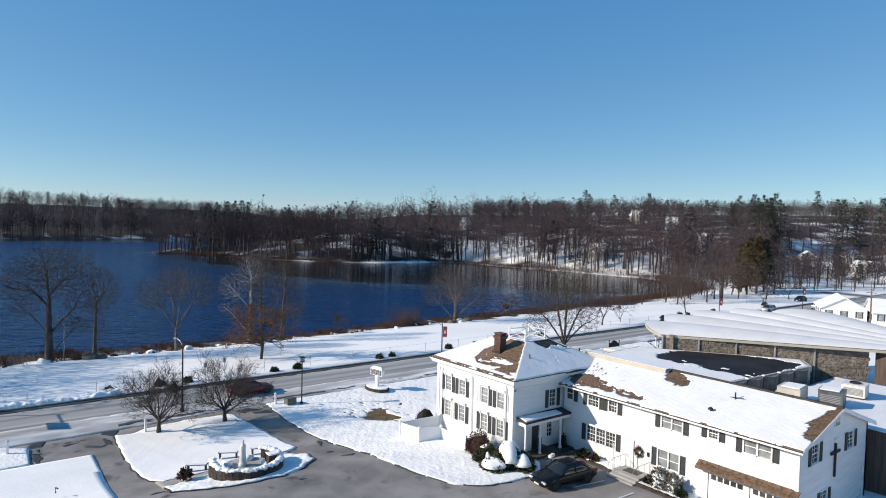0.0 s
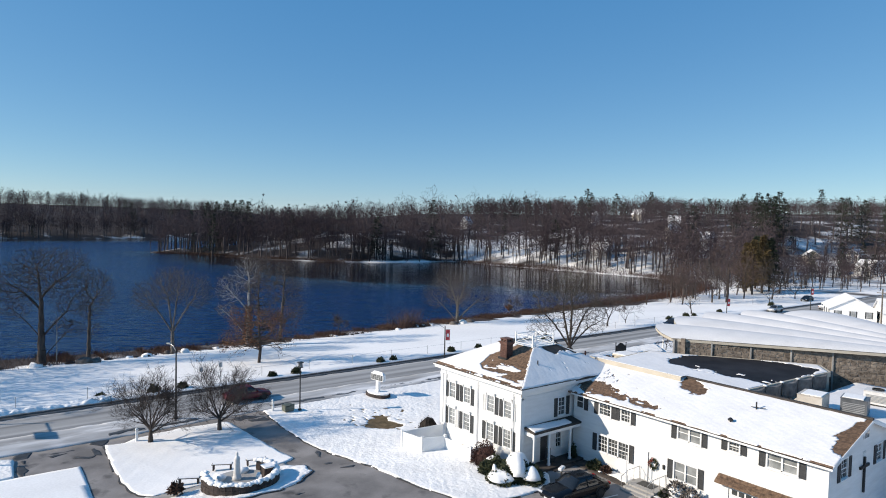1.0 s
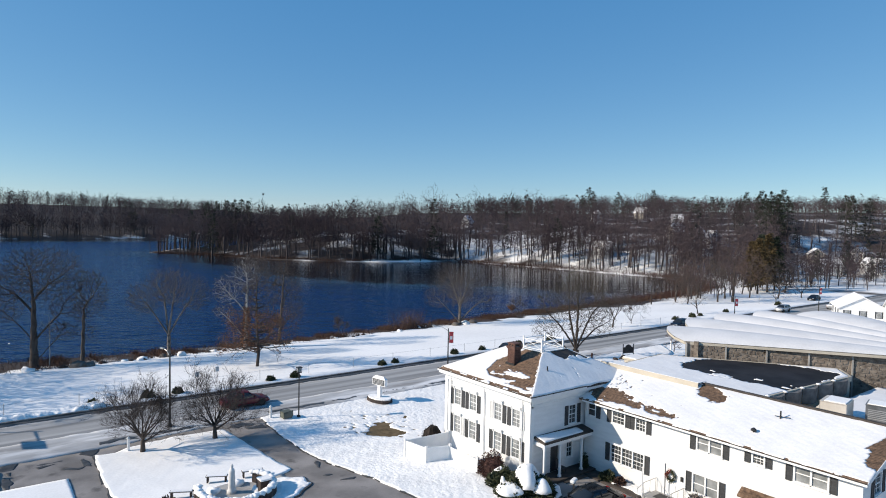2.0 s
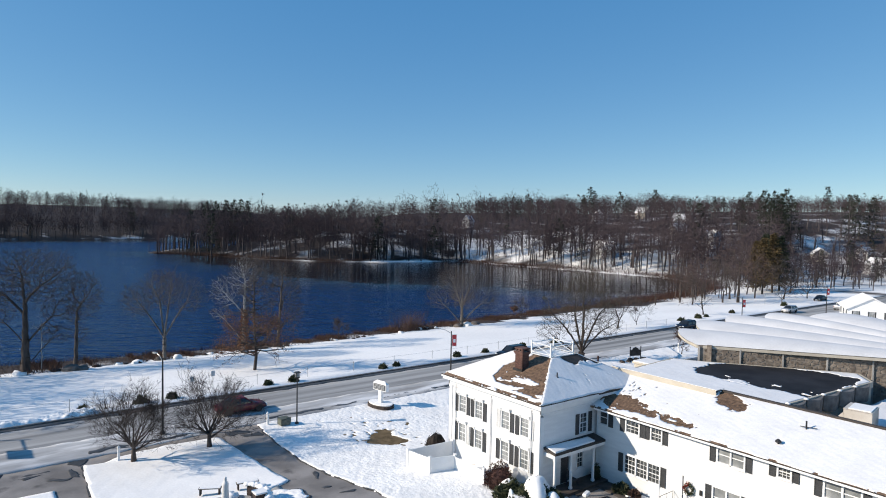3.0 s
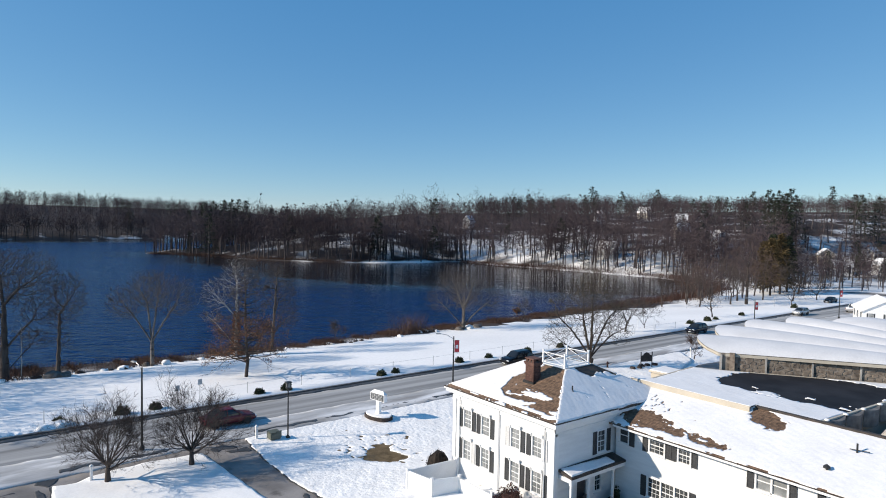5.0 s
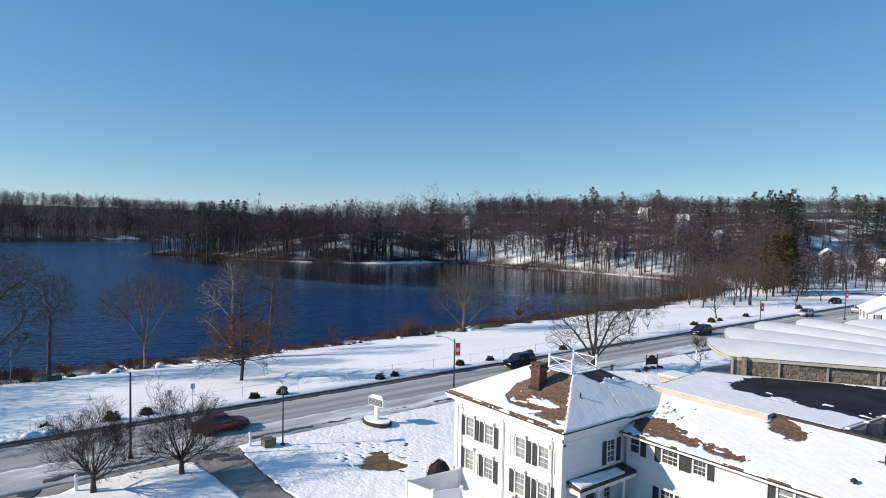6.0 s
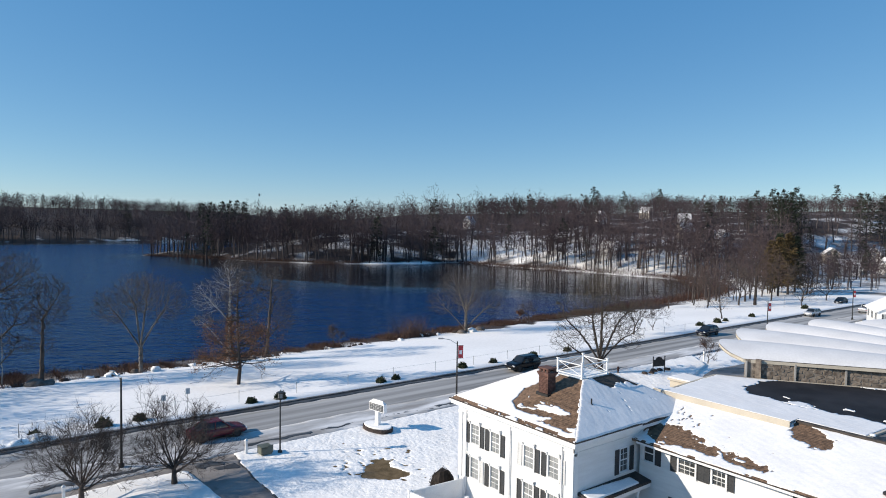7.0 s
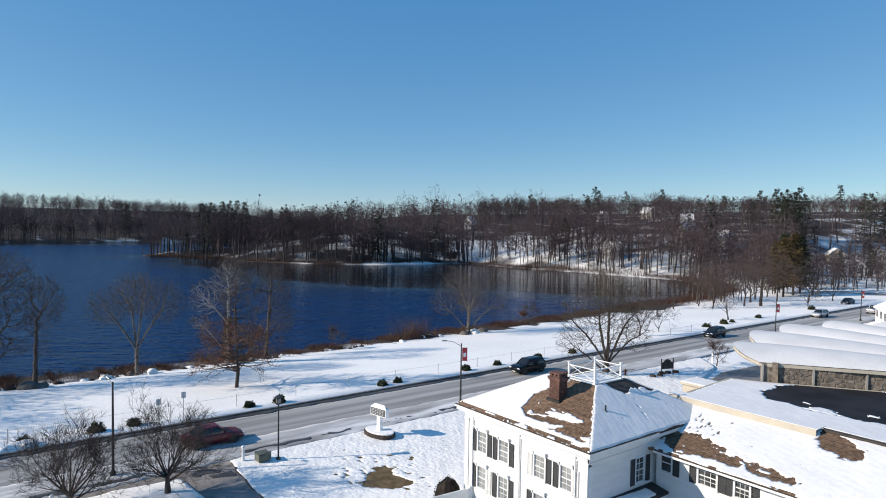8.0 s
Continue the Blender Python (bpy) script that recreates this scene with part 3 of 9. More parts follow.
kerb = Shape()
for k in range(70):
    y = -60 + k * 3.0
    kerb.box(-38.5, y, -0.1, -38.18, y + 2.985, 0.13)
tagged(kerb.make("kerb", KERB, bevel=0.02), "dark stone road kerb", "kerb", kind="structure")


def yard(x, y):
    return lot_height(x, y)


lot = sheet("parking_lot", [(-27.5, -60), (44, -60), (44, 5.9), (0, 5.9), (-12, 3), (-27.5, -5)], lambda x, y: yard(x, y) - 0.02 + 0.02 * n2(x, y, 0.4), LOT, 0.8, 0.1, wobble=0.0)
tagged(lot, "worn dark asphalt car park and driveway", "pavement", kind="structure")
side_drive = sheet("driveway", [(-21.5, 52), (-16.2, 33), (-6, 33), (-6, 70), (-20, 70)], lambda x, y: yard(x, y) + 0.02, LOT, 0.6, 0.1)
tagged(side_drive, "dark asphalt driveway behind the house", "pavement", kind="structure")

LAWN = [(-27.4, -8.4), (-22, -8.8), (-16.5, -8.7), (-11, -8.4), (-5.4, -7.9), (-1.2, -7.1), (0.9, -6.3), (2.2, -4.9), (2.8, -3.0), (2.9, -1.0), (2.4, 0.6), (1.4, 1.6), (0.4, 2.0), (-0.5, 6), (-0.5, 20), (-5, 22),
        (-6, 31), (-16.8, 32.5), (-19.5, 42), (-23.5, 54), (-28.0, 58), (-27.9, 30), (-27.5, 12)]
BARE = [(-17.6, -2.8), (-15.6, -1.0), (-15.9, 0.9), (-17.6, 0.2), (-19.6, 0.9), (-19.9, 0.2), (-18.9, -1.2)]


def worn(x, y):
    d = np.hypot((x + 19.0) / 4.6, (y - 0.2) / 3.6)
    thin = fbm(x, y, 2.4, 3, 5)
    patch = in_poly(x + 1.1 * (fbm(x, y, 2.6, 5) - 0.5), y + 1.1 * (fbm(x, y, 2.6, 6) - 0.5), BARE)
    return ~(patch | ((d < 1) & (thin > 0.60 + 0.13 * d)))


lawn = sheet("lawn", LAWN, lambda x, y: yard(x, y) + 0.075, LAWN_SNOW, 0.16, 0.2, keep=worn, wobble=0.16, ripple=0.02)
tagged(lawn, "trampled snow on the front lawn", "lawn", kind="structure")
bare = sheet("bare_grass", [(-24.5, -4.2), (-14.0, -4.2), (-14.0, 4.2), (-24.5, 4.2)], lambda x, y: yard(x, y) + 0.045 + 0.015 * n2(x, y, 4), GRASS, 0.4, 0.15)
tagged(bare, "bare brown winter grass showing through snow", "grass", kind="structure")
ISLAND = [(-26.2, -22.4), (-25.9, -21.1), (-26.5, -20.1), (-26.8, -16.5), (-26.0, -12.3), (-19.2, -11.7), (-13.7, -11.2), (-12.9, -12.9), (-12.5, -16.8), (-12.9, -19.6), (-12.9, -21.8), (-14.0, -22.4), (-17.4, -22.8), (-21.2, -22.8), (-24.7, -22.7)]
tagged(sheet("snow_island", ISLAND, lambda x, y: yard(x, y) + 0.09, SNOW, 0.2, 0.25, wobble=0.14, ripple=0.01), "smooth snow on a kerbed island", "lawn", kind="structure")
POCKET = [(-11.2, -22.1), (-11.5, -20.4), (-11.9, -18.8), (-12.0, -17.2), (-12.5, -14.4), (-12.2, -12.6), (-11.4, -11.5), (-9.4, -11.8), (-7.9, -13.3), (-7.2, -15.2), (-7.2, -17.0), (-7.7, -19.0), (-9.4, -22.0)]
tagged(sheet("snow_island_round", POCKET, lambda x, y: yard(x, y) + 0.10, LAWN_SNOW, 0.16, 0.25, wobble=0.3, ripple=0.045), "lumpy snow round a stone monument bed", "lawn", kind="structure")
STRIP = [(-27.3, -30.4), (-26.4, -28.8), (-22.6, -28.95), (-22.6, -60), (-27.2, -60)]
tagged(sheet("snow_strip", STRIP, lambda x, y: yard(x, y) + 0.12, LAWN_SNOW, 0.25, 0.2, wobble=0.2, ripple=0.01), "snowy verge beside the car park", "lawn", kind="structure")
path = sheet("footpath", [(-13.2, -22.2), (-11.0, -22.2), (-11.8, -12.4), (-13.2, -12.2)], lambda x, y: yard(x, y) + 0.05, CONCRETE, 0.4, 0.2)
tagged(path, "damp brown paving round the monument", "pavement", kind="structure")

# black tar patches and damp stains on the asphalt
for k, (px, py, pr, pw) in enumerate([(-10.5, -10.0, 0.55, 0.28), (-8.4, -9.25, 0.7, 0.2), (-24.6, -24.0, 0.9, 0.3), (-5.9, -14.3, 0.4, 0.14), (-26.2, -25.8, 0.9, 0.3), (-10.4, -22.8, 0.5, 0.2), (-25.0, -9.6, 1.2, 0.5), (-27.4, -22.7, 0.75, 0.8), (-26.9, -28.2, 0.6, 1.1), (-24.0, -28.45, 0.3, 1.3), (-29.0, -9.4, 1.0, 1.1), (-26.3, -10.6, 0.8, 0.7), (-25.0, -23.3, 0.3, 0.9), (-13.6, -9.3, 0.25, 0.9)]):
    ring = [(px + pw * math.cos(a) * (1 + 0.35 * math.sin(3 * a + k)), py + pr * math.sin(a) * (1 + 0.3 * math.cos(2 * a + k))) for a in np.linspace(0, 2 * math.pi, 22)[:-1]]
    tagged(sheet("tar_patch", ring, lambda x, y: yard(x, y) - 0.008 + 0.02 * n2(x, y, 0.4), TAR, 0.12, 0.03, wobble=0.5), "dark damp patch on the asphalt", "pavement", kind="structure")

for x0, y0, x1, y1 in ((5.95, 0.2, 6.4, 2.9), (8.7, -0.4, 8.85, 2.9)):
    tagged(Shape().add([(x0 - 0.06, y0, 1.028), (x0 + 0.06, y0, 1.028), (x1 + 0.06, y1, 1.028), (x1 - 0.06, y1, 1.028)], [(0, 1, 2, 3)]).make("parking_line", GREY_SHUTTER), "worn white parking line on the asphalt", "marking", kind="structure")
PAD = [(-22.4, -24.75), (-17.0, -24.85), (-11.9, -25.0), (5.3, -25.6), (5.3, -45), (-22.5, -45), (-22.5, -28.9)]
tagged(sheet("snow_pad", PAD, lambda x, y: lot_height(x, y) + 0.05, SNOW, 0.4, 0.25, wobble=0.03), "smooth untouched snow on a low pad", "lawn", kind="structure")
gp = thing("pad_pipe", (-14.8, -28.1, 0.12), "small dark bent pipe standing in the snow", "pipe")
Shape().tube([(0, 0, 0), (0, 0, 0.35), (0.3, 0.1, 0.38)], 0.05, 8).make("pipe", DARK_METAL, gp)


# rough dark edging where snow meets asphalt
def edging(name, poly, parts, label):
    """Dark broken kerb along some sides of a polygon."""
    s = Shape()
    n = 0
    pts = outline(poly, 0.5, 0.3)
    for (ax, ay), (bx, by) in zip(pts, pts[1:] + pts[:1]):
        n += 1
        if not parts(ax, ay) or noise.noise(Vector((ax * 0.6, ay * 0.6, 3.0))) < -0.28:
            continue
        d = Vector((bx - ax, by - ay, 0))
        if d.length < 0.05:
            continue
        o = Vector((d.y, -d.x, 0)).normalized()
        wd = 0.03 + 0.09 * abs(noise.noise(Vector((ax * 1.3, ay * 1.3, 7.0))))
        q = [Vector((ax, ay, 0)) + o * wd, Vector((bx, by, 0)) + o * wd, Vector((bx, by, 0)) - o * 0.12, Vector((ax, ay, 0)) - o * 0.12]
        zz = [float(lot_height(p_.x, p_.y)) for p_ in q]
        s.add([(p_.x, p_.y, z_ - 0.1) for p_, z_ in zip(q, zz)] + [(p_.x, p_.y, z_ + 0.05) for p_, z_ in zip(q, zz)], [(3, 2, 1, 0), (4, 5, 6, 7), (0, 1, 5, 4), (1, 2, 6, 5), (2, 3, 7, 6), (3, 0, 4, 7)])
    return tagged(s.make(name, TAR), label, "kerb", kind="structure")


edging("lawn_edging", LAWN, lambda x, y: y < 0 and x > -27, "dark broken kerb along the snowy lawn")
edging("island_edging", ISLAND, lambda x, y: y < -13 and x > -26, "dark broken kerb round the snowy island")
edging("pocket_edging", POCKET, lambda x, y: x > -12, "dark broken kerb round the monument island")

# ---- walls and windows ----
def weld(me):
    bm = bmesh.new()
    bm.from_mesh(me)
    bmesh.ops.remove_doubles(bm, verts=bm.verts, dist=0.0005)
    bm.to_mesh(me)
    bm.free()


def wall(parent, name, o, u, length, z0, z1, thick, holes, mat, at):
    """A wall from o along the unit direction u, with real openings: holes of (u0, u1, z0, z1). Its outer face is the side to the right of u."""
    o, u = Vector(o), Vector(u)
    n = Vector((u.y, -u.x, 0))
    us = sorted({0.0, length, *[h[0] for h in holes], *[h[1] for h in holes]})
    s = Shape()
    for a, b in zip(us, us[1:]):
        mid = (a + b) / 2
        cuts = sorted([(h[2], h[3]) for h in holes if h[0] < mid < h[1]])
        z = z0
        for lo, hi in cuts + [(z1, z1)]:
            if lo > z:
                p = [o + u * a, o + u * b, o + u * b - n * thick, o + u * a - n * thick]
                s.add([(q.x, q.y, z) for q in p] + [(q.x, q.y, lo) for q in p], [(3, 2, 1, 0), (4, 5, 6, 7), (0, 1, 5, 4), (1, 2, 6, 5), (2, 3, 7, 6), (3, 0, 4, 7)])
            z = max(z, hi)
    ob = s.make(name, mat, parent, at=at)
    weld(ob.data)
    return ob


def window(parent, o, u, u0, u1, z0, z1, at, panes=1, rows=2, cols=2, glass=None, deep=0.08):
    """A sash window in an opening of the wall that starts at o: frame, sill, panes with bars between."""
    o, u = Vector(o), Vector(u)
    n = Vector((u.y, -u.x, 0))

    def put(s, a, b, lo, hi, d0, d1, mi=0):
        p = [o + u * a + n * d1, o + u * b + n * d1, o + u * b + n * d0, o + u * a + n * d0]
        s.add([(q.x, q.y, lo) for q in p] + [(q.x, q.y, hi) for q in p], [(3, 2, 1, 0), (4, 5, 6, 7), (0, 1, 5, 4), (1, 2, 6, 5), (2, 3, 7, 6), (3, 0, 4, 7)], mi)

    fr = Shape()
    t = 0.045
    put(fr, u0 - 0.05, u1 + 0.05, z1, z1 + 0.09, -deep, 0.035)
    put(fr, u0 - 0.05, u0 + t, z0, z1, -deep, 0.025)
    put(fr, u1 - t, u1 + 0.05, z0, z1, -deep, 0.025)
    put(fr, u0, u1, z0, z0 + t, -deep, 0.02)
    w = (u1 - u0) / panes
    for k in range(1, panes):
        put(fr, u0 + k * w - 0.05, u0 + k * w + 0.05, z0, z1, -deep, 0.02)
    frame_ob = fr.make("window", TRIM, parent, at=at)
    sill = Shape()
    put(sill, u0 - 0.09, u1 + 0.09, z0 - 0.07, z0, -deep, 0.08)
    sill.make("sill", TRIM, frame_ob, at=at)
    for k in range(panes):
        a, b = u0 + k * w + (0.05 if k else t), u0 + (k + 1) * w - (0.05 if k < panes - 1 else t)
        g = Shape()
        put(g, a, b, z0 + t, z1, -deep - 0.03, -deep + 0.015)
        g.make("pane", glass or GLASS, frame_ob, at=at)
        bars = Shape()
        mid = (z0 + z1) / 2
        put(bars, a, b, mid - 0.026, mid + 0.026, -deep + 0.015, -deep + 0.05)
        for c in range(1, cols):
            x = a + (b - a) * c / cols
            put(bars, x - 0.011, x + 0.011, z0 + t, mid - 0.026, -deep + 0.015, -deep + 0.035)
            put(bars, x - 0.011, x + 0.011, mid + 0.026, z1, -deep + 0.015, -deep + 0.035)
        for lo, hi in ((z0 + t, mid), (mid, z1)):
            for r in range(1, rows):
                z = lo + (hi - lo) * r / rows
                put(bars, a, b, z - 0.011, z + 0.011, -deep + 0.017, -deep + 0.033)
        bars.make("glazing_bar", TRIM, frame_ob, at=at)
    return frame_ob


def shutter(parent, o, u, u0, u1, z0, z1, at, mat=None):
    """A louvred shutter hung flat on the wall."""
    o, u = Vector(o), Vector(u)
    n = Vector((u.y, -u.x, 0))
    s = Shape()

    def put(a, b, lo, hi, d0, d1):
        p = [o + u * a + n * d1, o + u * b + n * d1, o + u * b + n * d0, o + u * a + n * d0]
        s.add([(q.x, q.y, lo) for q in p] + [(q.x, q.y, hi) for q in p], [(3, 2, 1, 0), (4, 5, 6, 7), (0, 1, 5, 4), (1, 2, 6, 5), (2, 3, 7, 6), (3, 0, 4, 7)])

    put(u0, u1, z0, z1, 0.004, 0.03)
    for a, b in ((u0, u0 + 0.05), (u1 - 0.05, u1)):
        put(a, b, z0, z1, 0.03, 0.055)
    for lo in (z0, (z0 + z1) / 2 - 0.03, z1 - 0.07):
        put(u0 + 0.05, u1 - 0.05, lo, lo + 0.07, 0.03, 0.053)
    z = z0 + 0.1
    while z < z1 - 0.1:
        put(u0 + 0.05, u1 - 0.05, z, z + 0.03, 0.03, 0.042)
        z += 0.075
    return s.make("shutter", mat or SHUTTER, parent, at=at)


def roof_plane(pts, thick=0.12):
    """A slab under the polygon pts (counter-clockwise from above)."""
    s = Shape()
    n = len(pts)
    low = [(x, y, z - thick) for x, y, z in pts]
    s.add(list(pts) + low, [tuple(range(n)), tuple(range(2 * n - 1, n - 1, -1))] + [(i, n + i, n + (i + 1) % n, (i + 1) % n) for i in range(n)])
    return s


def plane_snow(parent, pts, keep, at, name="roof_snow", res=0.11, thick=0.07, mat=None):
    """Snow on a sloping polygon, where keep(x, y) says so; its rim is ragged."""
    a, b, c = (Vector(p) for p in pts[:3])
    nrm = (b - a).cross(c - a)

    def z(x, y):
        return a.z - (nrm.x * (x - a.x) + nrm.y * (y - a.y)) / nrm.z + thick + 0.012 * n2(x, y, 3.1) + 0.008 * n2(x, y, 8.0, 2)

    o = Vector(at)
    ob = sheet(name, [(p[0], p[1]) for p in pts], z, mat or ROOF_SNOW, res, thick + 0.015, keep=keep, wobble=0.06)
    me = ob.data
    co = np.empty(len(me.vertices) * 3, np.float32)
    me.vertices.foreach_get("co", co)
    co = co.reshape(-1, 3) - np.array([o.x, o.y, o.z], np.float32)
    me.vertices.foreach_set("co", co.ravel())
    me.update()
    ob.parent = parent
    return ob


# ---- the white house ----
HB = (-5.2, 5.5, 1.0)
house = thing("house", HB, "white two-storey clapboard house with dark shutters and hipped snowy roof", "house")
FX0, FX1, FY0, FY1 = -10.05, -0.45, 0.45, 10.9
EZ = 6.75
WIN_U = [1.12, 3.0, 5.85, 7.75]          # left sides of the four window bays along the facade
WIN_W = 0.85
front_o, front_u = (FX0, FY0, 0), (1, 0, 0)
bays = [(c, 4.45, 5.72) for c in WIN_U] + [(c, 2.22, 3.58) for c in WIN_U]
wall(house, "front_wall", front_o, front_u, FX1 - FX0, 0.7, EZ, 0.25, [(c, c + WIN_W, lo, hi) for c, lo, hi in bays], PAINT, HB)
for c, lo, hi in bays:
    win = window(house, front_o, front_u, c, c + WIN_W, lo, hi, HB, glass=CURTAIN_GLASS)
    # moulded hood on two brackets
    hood = Shape()
    x0, x1 = FX0 + c - 0.13, FX0 + c + WIN_W + 0.13
    hood.box(x0, FY0 - 0.20, hi + 0.25, x1, FY0 - 0.002, hi + 0.30)
    hood.box(x0 + 0.04, FY0 - 0.14, hi + 0.19, x1 - 0.04, FY0 - 0.002, hi + 0.25)
    hood.box(x0 + 0.07, FY0 - 0.05, hi + 0.10, x1 - 0.07, FY0 - 0.002, hi + 0.19)
    hood.make("hood", TRIM, win, at=HB)
    for bx in (x0 + 0.03, x1 - 0.14):
        Shape().box(bx, FY0 - 0.13, hi + 0.10, bx + 0.11, FY0 - 0.052, hi + 0.188).box(bx + 0.015, FY0 - 0.08, hi - 0.02, bx + 0.095, FY0 - 0.04, hi + 0.098).make("bracket", TRIM, win, at=HB)
for i, (c, lo, hi) in enumerate(bays):
    if i not in (2,):
        shutter(house, front_o, front_u, c - 0.45, c - 0.09, lo - 0.03, hi + 0.03, HB)
    else:
        shutter(house, front_o, front_u, c - 0.45, c - 0.09, lo - 0.03, hi + 0.03, HB, GREY_SHUTTER)
    shutter(house, front_o, front_u, c + WIN_W + 0.09, c + WIN_W + 0.45, lo - 0.03, hi + 0.03, HB, GREY_SHUTTER if i in (3, 4) else None)
side_o, side_u = (FX1, FY0, 0), (0, 1, 0)
side_holes = [(3.95, 4.75, 4.35, 5.72), (3.75, 4.4, 1.9, 3.3), (2.1, 3.0, 1.15, 3.2)]
wall(house, "side_wall", side_o, side_u, FY1 - FY0, 0.7, EZ, 0.25, side_holes, PAINT, HB)
window(house, side_o, side_u, *side_holes[0], HB)
window(house, side_o, side_u, *side_holes[1], HB)
shutter(house, side_o, side_u, 3.5, 3.86, 4.32, 5.75, HB)
shutter(house, side_o, side_u, 4.84, 5.2, 4.32, 5.75, HB)
door = Shape().box(FX1 - 0.14, FY0 + 2.16, 1.15, FX1 - 0.08, FY0 + 2.94, 3.14)
for lo, hi in ((1.3, 1.75), (1.9, 2.4), (2.55, 3.0)):
    for a in (2.24, 2.6):
        door.box(FX1 - 0.08, FY0 + a, lo, FX1 - 0.065, FY0 + a + 0.26, hi)
front_door = door.make("front_door", SHUTTER, house, "dark panelled front door", at=HB)
Shape().tube([(FX1 - 0.06, FY0 + 2.85, 2.1), (FX1 - 0.02, FY0 + 2.85, 2.1)], 0.03, 8).make("door_knob", METAL, front_door, "brass door knob", at=HB)
back = Shape().box(FX0, FY0 + 0.25, 0.7, FX0 + 0.25, FY1, EZ).box(FX0 + 0.25, FY1 - 0.25, 0.7, FX1 - 0.25, FY1, EZ)
back.make("rear_wall", PAINT, house, at=HB)
found = Shape().box(FX0 + 0.03, FY0 + 0.03, 0.3, FX1 - 0.03, FY1 - 0.03, 0.7)
found.make("foundation", CONCRETE, house, at=HB)
# pilasters, frieze and cornice
for x in (FX0 - 0.03, FX1 - 0.30):
    Shape().box(x, FY0 - 0.06, 0.7, x + 0.33, FY0 - 0.003, 6.15).box(x - 0.03, FY0 - 0.09, 6.15, x + 0.36, FY0 - 0.003, 6.3).make("pilaster", TRIM, house, at=HB)
Shape().box(FX1 + 0.003, FY0, 0.7, FX1 + 0.06, FY0 + 0.3, 6.15).make("pilaster", TRIM, house, at=HB)
fr = Shape().box(FX0 - 0.05, FY0 - 0.05, 6.3, FX1 + 0.05, FY0 - 0.003, 6.75).box(FX1 + 0.003, FY0 - 0.05, 6.3, FX1 + 0.05, FY0 + 5.3, 6.75)
fr.box(FX1 + 0.05, FY0 - 0.05, 6.3, FX1 + 0.09, FY0 + 5.3, 6.36).box(FX0 - 0.05, FY0 - 0.09, 6.3, FX1 + 0.09, FY0 - 0.05, 6.36)
fr.make("frieze", TRIM, house, at=HB)
for x in (FX0 + 0.75, FX0 + 4.8, FX1 - 0.75):
    Shape().tube([(x, FY0 - 0.09, 6.5), (x, FY0 - 0.09, 1.2)], 0.045, 8).make("downpipe", TRIM, house, at=HB)
EX0, EX1, EY0, EY1, ET = -10.5, 0.0, 0.0, 11.35, 7.1
soffit = Shape().box(EX0 + 0.02, EY0 + 0.02, 6.75, EX1 - 0.02, EY1 - 0.02, 6.93)
soffit.make("soffit", TRIM, house, at=HB)
# hipped roof up to a small deck
DX0, DX1, DY0, DY1, DZ = -6.9, -3.3, 4.4, 7.4, 9.05
front_pl = [(EX0, EY0, ET), (EX1, EY0, ET), (DX1, DY0, DZ), (DX0, DY0, DZ)]
east_pl = [(EX1, EY0, ET), (EX1, EY1, ET), (DX1, DY1, DZ), (DX1, DY0, DZ)]
back_pl = [(EX1, EY1, ET), (EX0, EY1, ET), (DX0, DY1, DZ), (DX1, DY1, DZ)]
west_pl = [(EX0, EY1, ET), (EX0, EY0, ET), (DX0, DY0, DZ), (DX0, DY1, DZ)]
# the east slope alone is given the darker shingle colour
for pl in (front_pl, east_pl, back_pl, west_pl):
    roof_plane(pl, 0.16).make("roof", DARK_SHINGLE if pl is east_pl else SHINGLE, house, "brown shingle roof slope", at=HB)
Shape().box(DX0, DY0, DZ - 0.2, DX1, DY1, DZ + 0.03).make("roof_deck", DARK_SHINGLE, house, "dark flat roof deck", at=HB)
for a, b in (((EX0, EY0), (EX1, EY0)), ((EX1, EY0), (EX1, EY1 - 5.6))):
    d = 0.07
    if a[1] == b[1]:
        Shape().box(a[0] - d, a[1] - d, 6.93, b[0] + d, a[1] + 0.02, 7.06).make("gutter", TRIM, house, at=HB)
        Shape().box(a[0] - d, a[1] - d - 0.02, 7.06, b[0] + d, a[1] + 0.05, 7.10).make("drip_edge", DARK_SHINGLE, house, at=HB)
    else:
        Shape().box(a[0] - 0.02, a[1] + 0.03, 6.93, a[0] + d, b[1], 7.06).make("gutter", TRIM, house, at=HB)
        Shape().box(a[0] - 0.05, a[1] + 0.06, 7.06, a[0] + d + 0.02, b[1], 7.10).make("drip_edge", DARK_SHINGLE, house, at=HB)


BARE_FRONT = [(-5.95, 3.2), (-6.3, 2.5), (-6.05, 1.4), (-5.6, 0.9), (-4.5, 0.75), (-3.8, 0.62), (-2.1, 0.5), (-0.45, 0.40), (-0.2, 0.3), (-3.25, 4.38), (-5.0, 4.4)]


def front_keep(x, y):
    """Bare shingles round the chimney down to the hip, with drifts left in streaks on the lower part."""
    jx, jy = x + 0.5 * (fbm(x, y, 1.6, 11) - 0.5), y + 0.4 * (fbm(x, y, 1.9, 12) - 0.5)
    bare = in_poly(jx, jy, BARE_FRONT)
    streak = fbm(x * 0.55 + 0.4 * y, y * 1.9 - 0.25 * x, 1.35, 13, 4)
    left = (streak > 0.50 + 0.14 * smooth(0.5, 1.7, y) + 0.22 * smooth(1.7, 2.6, y)) & (x > -5.4)
    rim = (y < 0.27) & (fbm(x, y * 5, 1.2, 14) > 0.42)
    return ~((bare & ~left) | rim)


